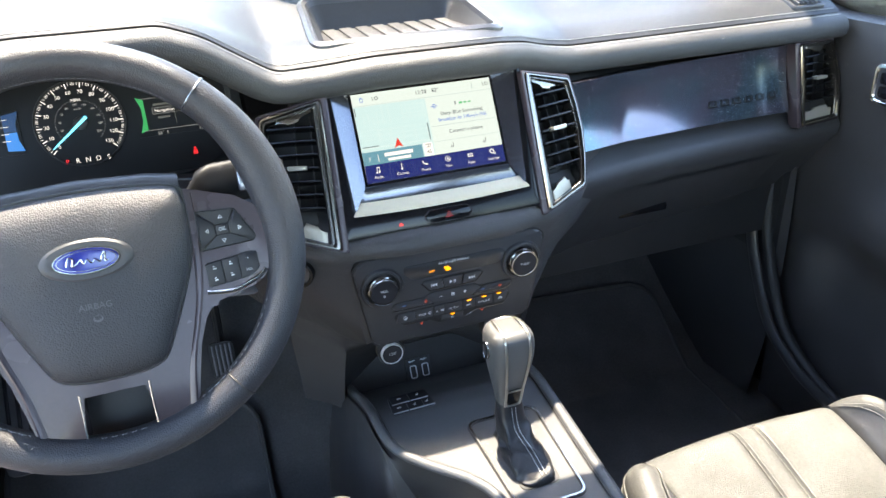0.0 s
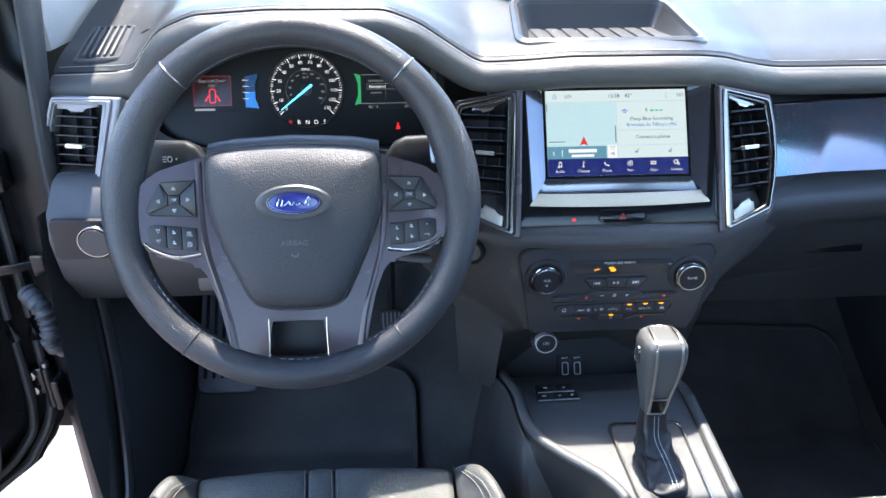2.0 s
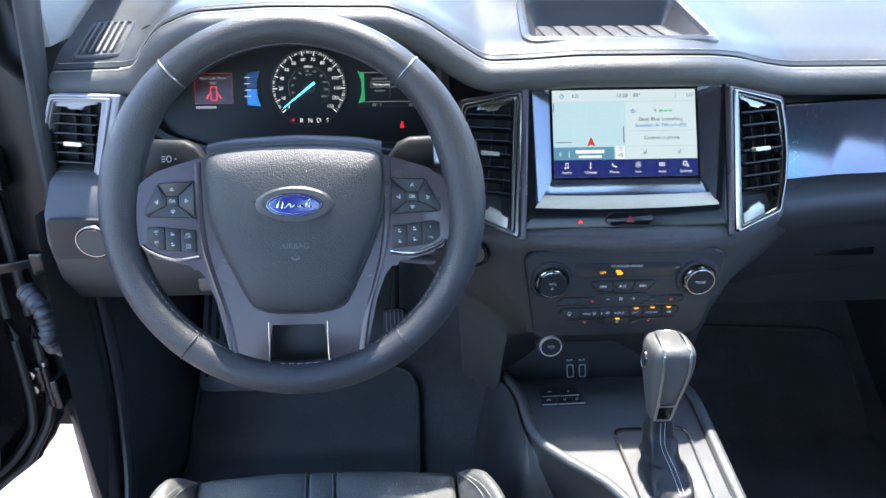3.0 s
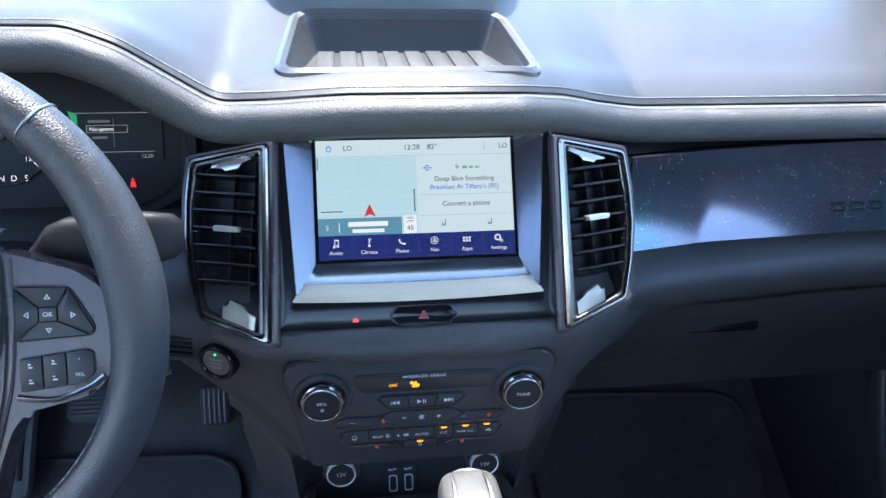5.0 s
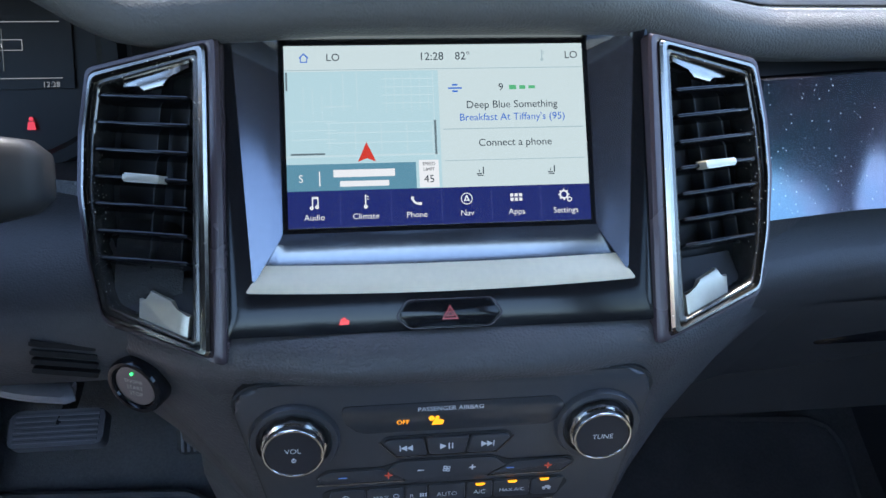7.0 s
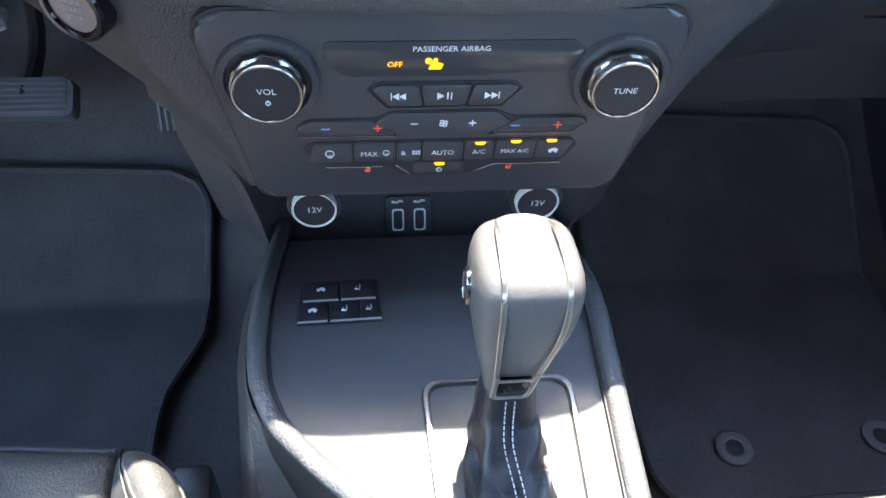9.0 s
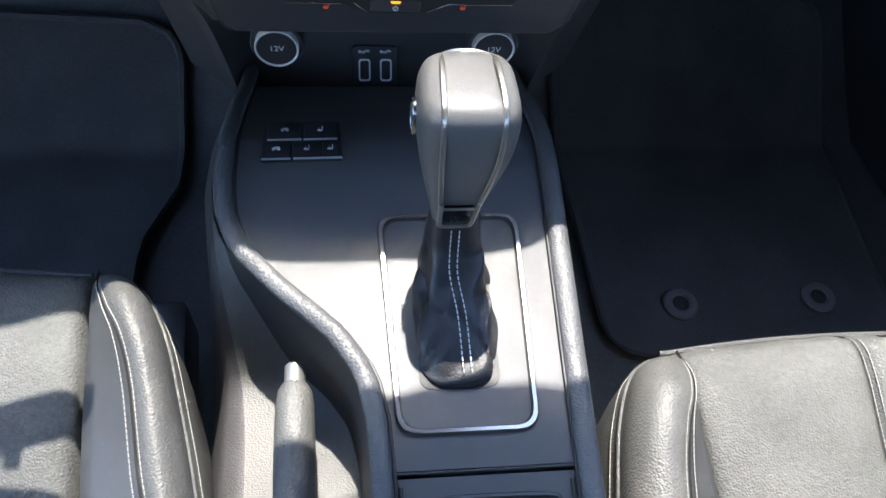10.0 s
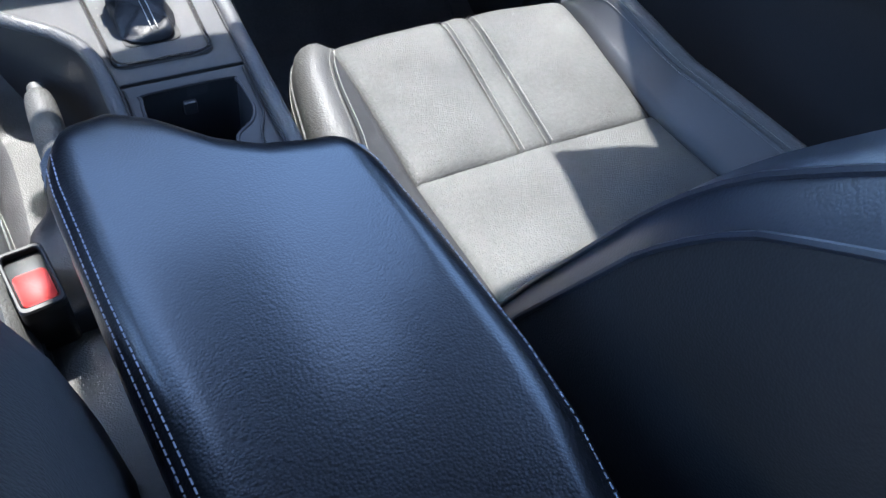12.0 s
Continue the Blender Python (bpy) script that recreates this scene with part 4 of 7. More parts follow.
    for k in range(n):
        y = y0 + (y1 - y0) * (0.268 + 0.101 * k)
        a, b = span(y)
        vpart("slat", box(((a + b) / 2, y, -0.006), (b - a, 0.0024, 0.015), 0.0009, m=m @ Matrix.Translation((0, y, 0)) @ pose(0, 0, 0, -14) @ Matrix.Translation((0, -y, 0))), PIANO, th)
        if k == tab_row:
            vpart("tab", prism(rounded([(-0.0108, -0.0024), (0.0108, -0.0022), (0.0108, 0.0022), (-0.0108, 0.0026)], 0.0012), 0.0, 0.010, m @ Matrix.Translation(((a + b) / 2 - 0.004 * s, y, -0.002)), 0.0012), TAB_SILVER, th, "satin silver sliding tab")
    # stepped chrome plates at the foot and the head, and the dark ledge behind the lower one

    def rim_y(x, top):
        ys = []
        for p, r in zip(inn, inn[1:] + inn[:1]):
            if (p[0] - x) * (r[0] - x) <= 0 and abs(p[0] - r[0]) > 1e-9:
                ys.append(p[1] + (r[1] - p[1]) * (x - p[0]) / (r[0] - p[0]))
        return max(ys) if top else min(ys)

    def stepped(steps, top):
        k = -1 if top else 1
        xa, xb = span(y1 - 0.012) if top else span(y0 + 0.010)
        us = [0.04, 0.25, 0.5, 0.75, 0.96]
        at = [xa + (xb - xa) * (u if s < 0 else 1 - u) for u in us]
        base = [(x, rim_y(x, top) - k * 0.003) for x in at]
        edge = []
        for u, h in steps:
            x = xa + (xb - xa) * (u if s < 0 else 1 - u)
            edge.append((x, rim_y(x, top) + k * h))
        pts = base + edge[::-1]
        return pts if (s < 0) != top else pts[::-1]

    vpart("lower_plate", prism(stepped([(0.02, 0.0090), (0.15, 0.0090), (0.22, 0.0160), (0.64, 0.0155), (0.72, 0.0115), (0.98, 0.0110)], False), -0.006, -0.0025, m, 0.0008), TAB_SILVER, th, "stepped dusty chrome plate at the foot")
    vpart("upper_plate", prism(stepped([(0.04, 0.0025), (0.28, 0.0035), (0.34, 0.0080), (0.62, 0.0080), (0.68, 0.0030), (0.96, 0.0020)], True), -0.006, -0.0025, m, 0.0008), rim or VENT_CHROME, th, "stepped chrome plate at the head")
    a, b = span(y0 + (y1 - y0) * 0.14)
    vpart("dark_ledge", loft([[m @ Vector((a + 0.001, ylow + 0.001, -0.018)), m @ Vector((b - 0.001, ylow + 0.001, -0.018))], [m @ Vector((a + 0.001, y0 + 0.003, -0.007)), m @ Vector((b - 0.001, y0 + 0.003, -0.007))]], closed=False), PANEL, th, "dark ledge below the slats")
    return th


# silver-lavender frame tone with the sunlight on the driver's end vent put in
VENT_SUNLIT = material("vent_sunlit", (0.24, 0.235, 0.255), 0.46, metal=0.2, var=0.12)
IN_V = ((0.1190, -0.022, 0.8065), (0.1985, 0.000, 0.7865), (0.1910, -0.069, 0.658), (0.1235, -0.086, 0.637))
air_vent(*IN_V, False, "tall dashboard air vent with a chrome frame beside the screen")
air_vent(*IN_V, True, "tall dashboard air vent with a chrome frame beside the screen")
air_vent((0.602, 0.042, 0.776), (0.675, 0.046, 0.776), (0.700, 0.028, 0.650), (0.612, 0.020, 0.648), False, "dark chrome-lined dashboard end air vent by the passenger door")
air_vent((0.600, 0.012, 0.795), (0.683, 0.016, 0.797), (0.706, 0.000, 0.667), (0.640, -0.012, 0.662), True, "dashboard end air vent by the driver's door, frame toned bright for sunlight", rim=VENT_SUNLIT)

# passenger trim strip with raised plain marks
trim = thing("trim_strip", (0.40, 0.02, 0.67), "glossy dusty dark trim strip with painted iridescent reflections on the dashboard", "trim panel")


def trim_pt(u, v):
    x = 0.213 + 0.390 * u
    z = 0.7705 - (0.0885 + 0.008 * u) * v
    return Vector((x, Y_T(x) + 0.011 - 0.023 * v ** 1.8, z))


part("strip", solid(trim_pt, 50, 30, (0, 0.006, 0)), TRIM, trim, angle=60)
TM = frame_of(trim_pt(0.775, 0.72), trim_pt(0.95, 0.72) - trim_pt(0.6, 0.72), trim_pt(0.775, 0.62) - trim_pt(0.775, 0.82))
for k in range(6):
    x = -0.056 + 0.0225 * k
    part("raised_mark", ring(rect(x, 0, 0.015, 0.010, 0.002), rect(x, 0.0005, 0.009, 0.004, 0.001), 0.0, 0.0022, TM, 0.0005), PIANO, trim, "black raised plain mark")

# ---- instrument cluster ----
CM = frame_of((-0.388, 0.093, 0.781), (1, 0, 0), (0, math.sin(radians(20)), math.cos(radians(20))))
clus = thing("instrument_cluster", (-0.388, 0.09, 0.72), "lit instrument cluster with a speedometer between two displays", "instrument cluster")
part("backing", prism(rect(-0.015, 0.0, 0.40, 0.165, 0.02), -0.012, -0.002, CM), JAMB, clus)
well = rounded([(-0.195, -0.05), (-0.12, -0.075), (0.12, -0.075), (0.17, -0.05), (0.165, 0.055), (0.10, 0.085), (-0.12, 0.085), (-0.19, 0.055)], 0.03, 5)
part("well_ring", ring([(x * 1.12, y * 1.15) for x, y in well], well, -0.003, 0.012, CM, 0.004), JAMB, clus)
gauge = part("dial", prism(disc(0, 0, 0.0490, n=64), -0.001, 0.001, CM), JAMB, clus, "round speedometer dial")
part("dial_ring", ring(disc(0, 0, 0.0500, n=72), disc(0, 0, 0.0482, n=72), 0.0, 0.003, CM, 0.001), DARK, clus)
bm = bmesh.new()
A0, A1 = 222.0, -42.0
for k in range(131):
    a = radians(A0 + (A1 - A0) * k / 130)
    if k % 5 and k % 2:
        continue
    L = 0.0060 if k % 10 == 0 else 0.0032
    wdt = 0.0012 if k % 10 == 0 else 0.0005
    r = 0.0470 - L / 2
    mm = CM @ Matrix.Translation((r * math.cos(a), r * math.sin(a), 0.0013)) @ Matrix.Rotation(a, 4, "Z")
    box((0, 0, 0), (L, wdt, 0.0004), 0, m=mm, bm=bm)
part("scale_marks", bm, C_WHITE, gauge, kind="stuff")
bm = bmesh.new()
for k in range(41):
    a = radians(A0 + (A1 - A0) * k / 40)
    r = 0.0265
    mm = CM @ Matrix.Translation((r * math.cos(a), r * math.sin(a), 0.0013)) @ Matrix.Rotation(a, 4, "Z")
    box((0, 0, 0), (0.0016, 0.0004, 0.0004), 0, m=mm, bm=bm)
part("inner_scale", bm, C_DIM, gauge, kind="stuff")
for k in range(14):
    a = radians(A0 + (A1 - A0) * k / 13)
    words(str(10 * k), 0.0062, 0.0362 * math.cos(a), 0.0362 * math.sin(a), CM, C_WHITE, gauge, 0.0015)
for k in range(1, 11):
    a = radians(A0 + (A1 - A0) * k / 10.4)
    words(str(20 * k), 0.0038, 0.0215 * math.cos(a), 0.0215 * math.sin(a), CM, C_DIM, gauge, 0.0015)
words("MPH", 0.0052, 0, 0.0265, CM, C_WHITE, gauge, 0.0015)
words("km/h", 0.0038, 0, 0.0165, CM, C_DIM, gauge, 0.0015)
a = radians(A0 - 4)
nm = CM @ Matrix.Rotation(a, 4, "Z")
nd = part("needle", prism([(-0.010, -0.0018), (0.042, -0.0006), (0.042, 0.0006), (-0.010, 0.0018)], 0.004, 0.0055, nm), C_CYAN, clus, "lit cyan needle at zero")
part("needle_hub", prism(disc(0, 0, 0.0075, n=24), 0.001, 0.0045, CM, 0.001), DARK, clus)


def cbox(x0, y0, x1, y1, w, mat, name, parent):
    o = [(x0, y0), (x1, y0), (x1, y1), (x0, y1)]
    return part(name, ring(o, [(x0 + w, y0 + w), (x1 - w, y0 + w), (x1 - w, y1 - w), (x0 + w, y1 - w)], 0.0005, 0.0012, CM), mat, parent)


ld = part("left_display", prism([(-0.15, -0.026), (-0.064, -0.026), (-0.064, 0.024), (-0.15, 0.024)], -0.001, 0.0004, CM), JAMB, clus, "door warning display outlined in red")
cbox(-0.147, -0.019, -0.098, 0.020, 0.0007, C_DIMRED, "red_outline", ld)
part("red_field", prism([(-0.146, -0.018), (-0.099, -0.018), (-0.099, 0.019), (-0.146, 0.019)], 0.0003, 0.0007, CM), lit("cluster_maroon", (0.02, 0.002, 0.002), 0.08), ld)
words("Rear Left Door", 0.0055, -0.1225, 0.0135, CM, C_DIM, ld, 0.0012)
words("Ajar", 0.0055, -0.1225, 0.0075, CM, C_DIM, ld, 0.0012)
bm = bmesh.new()
ring(rect(-0.1225, -0.006, 0.009, 0.019, 0.003), rect(-0.1225, -0.006, 0.006, 0.016, 0.002), 0.0008, 0.0013, CM, bm=bm)
prism([(-0.133, -0.012), (-0.1275, -0.004), (-0.1275, -0.007), (-0.131, -0.0135)], 0.0008, 0.0013, CM, bm=bm)
prism([(-0.112, -0.012), (-0.1175, -0.004), (-0.1175, -0.007), (-0.114, -0.0135)], 0.0008, 0.0013, CM, bm=bm)
part("door_symbol", bm, C_RED, ld)
bars([(-0.133, -0.0235, 0.026, 0.003)], CM, C_DIM, ld, 0.001)
fb = [(-0.080, -0.021), (-0.0625, -0.023), (-0.067, -0.010), (-0.067, -0.001), (-0.080, -0.001)]
part("fuel_bar", prism(fb, 0.0004, 0.001, CM), C_BLUE, ld, "blue fuel gauge")
bars([(-0.079, 0.014, 0.008, 0.0006), (-0.079, 0.006, 0.008, 0.0006), (-0.079, -0.002, 0.008, 0.0006), (-0.079, -0.010, 0.008, 0.0006)], CM, C_WHITE, ld, 0.0014)
part("fuel_dark", prism([(-0.080, 0.000), (-0.067, 0.000), (-0.067, 0.008), (-0.0625, 0.022), (-0.080, 0.019)], 0.0006, 0.0012, CM), lit("cluster_navy", (0.006, 0.04, 0.13), 0.12), ld)
rd = part("right_display", prism([(0.060, -0.026), (0.150, -0.026), (0.150, 0.024), (0.060, 0.024)], -0.001, 0.0004, CM), JAMB, clus, "menu display with a green edge")
part("green_edge", prism([(0.0635, -0.021), (0.072, -0.018), (0.072, 0.017), (0.0635, 0.021), (0.068, 0.008), (0.068, -0.008)], 0.0005, 0.001, CM), C_GREEN, rd)
bars([(0.105, 0.0185, 0.075, 0.0005), (0.105, -0.019, 0.075, 0.0005)], CM, C_DIM, rd, 0.001)
words("Navigation", 0.0052, 0.094, 0.003, CM, C_WHITE, rd, 0.0012)
cbox(0.080, -0.0005, 0.118, 0.0068, 0.0004, C_DIM, "menu_frame", rd)
bars([(0.092, 0.0105, 0.02, 0.0025), (0.092, -0.005, 0.014, 0.0022), (0.105, 0.0, 0.0005, 0.028)], CM, lit("cluster_faint", (0.08, 0.09, 0.09), 0.12), rd, 0.001)
words("82°  S", 0.0052, 0.088, -0.0235, CM, C_DIM, rd, 0.0012)
words("12:28", 0.0052, 0.135, -0.0235, CM, C_DIM, rd, 0.0012)
for i, ch in enumerate("PRNDS"):
    words(ch, 0.0080, -0.022 + 0.0112 * i, -0.0425, CM, C_RED if i == 0 else C_WHITE, clus, 0.0024)
bm = bmesh.new()
prism(disc(0.120, -0.0462, 0.0015, n=14), 0.0004, 0.001, CM, bm=bm)
prism([(0.1172, -0.0535), (0.1228, -0.0535), (0.1220, -0.0480), (0.1180, -0.0480)], 0.0004, 0.001, CM, bm=bm)
part("belt_lamp", bm, C_RED, clus, "red seat belt lamp")

# ---- steering wheel ----
EL = radians(21.2)
WC = Vector((-0.3770, -0.185, 0.731))
WM = frame_of(WC, (1, 0, 0), (0, math.sin(EL), math.cos(EL)))
wheel = thing("steering_wheel", WC, "black leather steering wheel with gunmetal spokes and stitching", "steering wheel")
RM, RT = 0.1745, 0.0170
loops = []
for i in range(97):
    a = 2 * math.pi * i / 96
    d = math.degrees(a) % 360
    # the leather swells inwards beside the spokes
    e = min(abs((d + 180) % 360 - 180 - 14), abs(d - 166))
    g = 1 + 0.20 * math.exp(-(e / 24) ** 2)
    rc = RM - RT * (g - 1) * 0.9
    loops.append([WM @ Vector(((rc + RT * g * math.cos(b)) * math.cos(a), (rc + RT * g * math.cos(b)) * math.sin(a), 1.12 * RT * (1 + 0.35 * (g - 1)) * math.sin(b))) for b in [2 * math.pi * k / 20 for k in range(20)]])
bm = loft(loops, True, False)
bmesh.ops.remove_doubles(bm, verts=bm.verts, dist=1e-6)
rim = part("rim", bm, RIM_LEATHER, wheel, "black grained leather rim", angle=80)
for d in (49, 131, 232, 308):
    a = radians(d)
    ctr = WM @ Vector((RM * math.cos(a), RM * math.sin(a), 0))
    rad = (WM.to_3x3() @ Vector((math.cos(a), math.sin(a), 0)))
    nn = WM.to_3x3() @ Vector((0, 0, 1))
    bm = tube([ctr + rad * 1.012 * RT * math.cos(b) + nn * 1.135 * RT * math.sin(b) for b in [2 * math.pi * k / 24 for k in range(24)]], 0.0009, seg=6, closed=True, up=rad.cross(nn))
    part("rim_seam", bm, DARK if d > 200 else METAL, rim, "seam between rim leathers")
for a0, a1 in ((196, 243), (297, 344), (262, 278)):
    path = [WM @ Vector(((RM - RT * 0.93) * math.cos(radians(a)), (RM - RT * 0.93) * math.sin(radians(a)), 0.007 + 0.0015 * math.sin(a * 2.1))) for a in np.linspace(a0, a1, 60)]
    stitches(path, rim, THREAD_RIM, step=0.0036, size=0.00055, fill=0.72)
path = [WM @ Vector(((RM - RT * 0.95) * math.cos(radians(a)), (RM - RT * 0.95) * math.sin(radians(a)), 0.006)) for a in np.linspace(20, 160, 140)]
stitches(path, rim, THREAD_DARK, step=0.0045, size=0.0006)

half = [(0.0, 0.045), (0.06, 0.045), (0.088, 0.050), (0.112, 0.043), (0.134, 0.036), (0.148, 0.026), (0.160, 0.010), (0.163, -0.006), (0.158, -0.024), (0.150, -0.040), (0.142, -0.048), (0.118, -0.054), (0.099, -0.058), (0.089, -0.070), (0.080, -0.094), (0.073, -0.125), (0.067, -0.156), (0.064, -0.172), (0.030, -0.172), (0.029, -0.116)]
sp_out = half + [(-x, y) for x, y in half[::-1] if x > 0]

bm = bmesh.new()
prism(rounded(sp_out, 0.004, 3), -0.022, 0.006, WM, 0.003, 3, bm=bm)
spokes = part("spoke_frame", bm, GUNMETAL, wheel, "gunmetal grey painted spokes")
for sx in (-1, 1):
    bm = tube(smooth_path([WM @ Vector((sx * x, y, 0.0055)) for x, y in ((0.093, 0.045), (0.0925, 0.0), (0.088, -0.04), (0.080, -0.072), (0.069, -0.110), (0.062, -0.155))], 24), 0.004, 0.002, seg=8)
    part("spoke_ridge", bm, GUNMETAL, spokes)
    bm = tube(smooth_path([WM @ Vector((sx * x, y, 0.005)) for x, y in ((0.0295, -0.116), (0.0295, -0.14), (0.0305, -0.168))], 12), 0.0012, 0.0016, seg=8)
    part("bright_edge", bm, DULLCHROME, spokes)
part("spoke_hole_back", box((0, -0.14, -0.030), (0.07, 0.07, 0.004), 0.001, m=WM), DARK, wheel)

pad_h = [(0.0, 0.0605), (0.03, 0.060), (0.06, 0.0575), (0.080, 0.0535), (0.0862, 0.046), (0.0872, 0.02), (0.0852, -0.005), (0.0795, -0.025), (0.0720, -0.044), (0.0640, -0.062), (0.0560, -0.079), (0.0495, -0.092), (0.0425, -0.100), (0.030, -0.1045), (0.015, -0.1062)]
pad_o = pad_h + [(0.0, -0.1065)] + [(-x, y) for x, y in pad_h[::-1] if x > 0]
pad_o = [(p.x, p.y) for p in smooth_path([(x + 0.002, y, 0) for x, y in pad_o], 96, closed=True)]
loops = []
for s, h in ((1.0, -0.004), (1.0, 0.006), (0.992, 0.011), (0.975, 0.0155), (0.95, 0.0190), (0.90, 0.0222), (0.82, 0.0248), (0.72, 0.0266), (0.5, 0.0285), (0.25, 0.0295), (0.04, 0.030)):
    loops.append([WM @ Vector((0.002 + (x - 0.002) * s, -0.015 + (y + 0.015) * s, h - 0.30 * max(0, y * s - 0.040))) for x, y in pad_o])
pad = part("airbag_cover", loft(loops[:4], cap=False), PAD_SKIN, wheel, "smooth black airbag cover", angle=50)
part("grained_field", loft(loops[3:]), PAD_GRAIN, pad, "pebbled leather-look field")
cap_top = curve1([-0.084, -0.058, 0.002, 0.062, 0.088], [0.0525, 0.0570, 0.0600, 0.0570, 0.0525])
rows = []
for k in range(9):
    b = math.pi / 2 * k / 8
    rows.append([WM @ Vector((x, cap_top(x) - 0.001 + 0.0125 * math.sin(b), 0.006 - 0.016 * (1 - math.cos(b)))) for x in np.linspace(-0.084, 0.088, 41)])
part("cover_brow", loft(rows, closed=False), PAD_SKIN, pad, "rounded top edge of the airbag cover", angle=70)
groove = tube([WM @ Vector((x, y, 0.0062)) for x, y in pad_o], 0.0019, 0.0015, seg=6, closed=True, up=WM.to_3x3() @ Vector((0, 0, 1)))
part("cover_gap", groove, DARK, wheel)
EMBOSS = material("embossed_mark", (0.075, 0.075, 0.08), 0.4, var=0.15)
words("AIRBAG", 0.0078, 0.003, -0.038, WM @ Matrix.Translation((0, 0, 0.0294)), EMBOSS, pad, 0.0006)
part("airbag_symbol", ring(disc(0.003, -0.049, 0.004, 0.003, 20), disc(0.003, -0.048, 0.003, 0.0022, 20), 0.028, 0.0300, WM), EMBOSS, pad)
EM = WM @ Matrix.Translation((0.004, 0.002, 0.0292))
emb = part("badge", ring(disc(0, 0, 0.0375, 0.0178, 48), disc(0, 0, 0.0245, 0.0098, 48), -0.004, 0.0022, EM, 0.002), PAD_SKIN, wheel, "oval blue badge with a silver rim")
EB = EM @ Matrix.Diagonal((0.87, 0.87, 1.0, 1.0))
part("badge_rim", ring(disc(0, 0, 0.0308, 0.0128, 48), disc(0, 0, 0.0292, 0.0114, 48), 0.0, 0.0038, EB, 0.001), CHROME, emb)
part("badge_field", prism(disc(0, 0, 0.0295, 0.0116, 48), 0.0, 0.0030, EB, 0.001), BLUE_ENAMEL, emb)
part("badge_line", ring(disc(0, 0, 0.0272, 0.0100, 48), disc(0, 0, 0.0266, 0.0095, 48), 0.003, 0.0036, EB), CHROME, emb)
part("badge_mark", tube(smooth_path([EB @ Vector((x, y, 0.0036)) for x, y in ((-0.019, -0.003), (-0.016, 0.005), (-0.012, 0.003), (-0.014, -0.004), (-0.008, -0.001), (-0.005, 0.002), (-0.003, -0.003), (0.001, 0.001), (0.004, -0.003), (0.008, 0.0), (0.012, -0.003), (0.014, 0.002), (0.017, 0.006), (0.017, -0.003), (0.020, -0.002))], 60), 0.0010, 0.0006, seg=6), CHROME, emb, "plain silver flourish")


KEY_SATIN = material("key_satin", (0.017, 0.017, 0.020), 0.42, grain=0.06, cell=0.0006, var=0.12, spec=0.4)


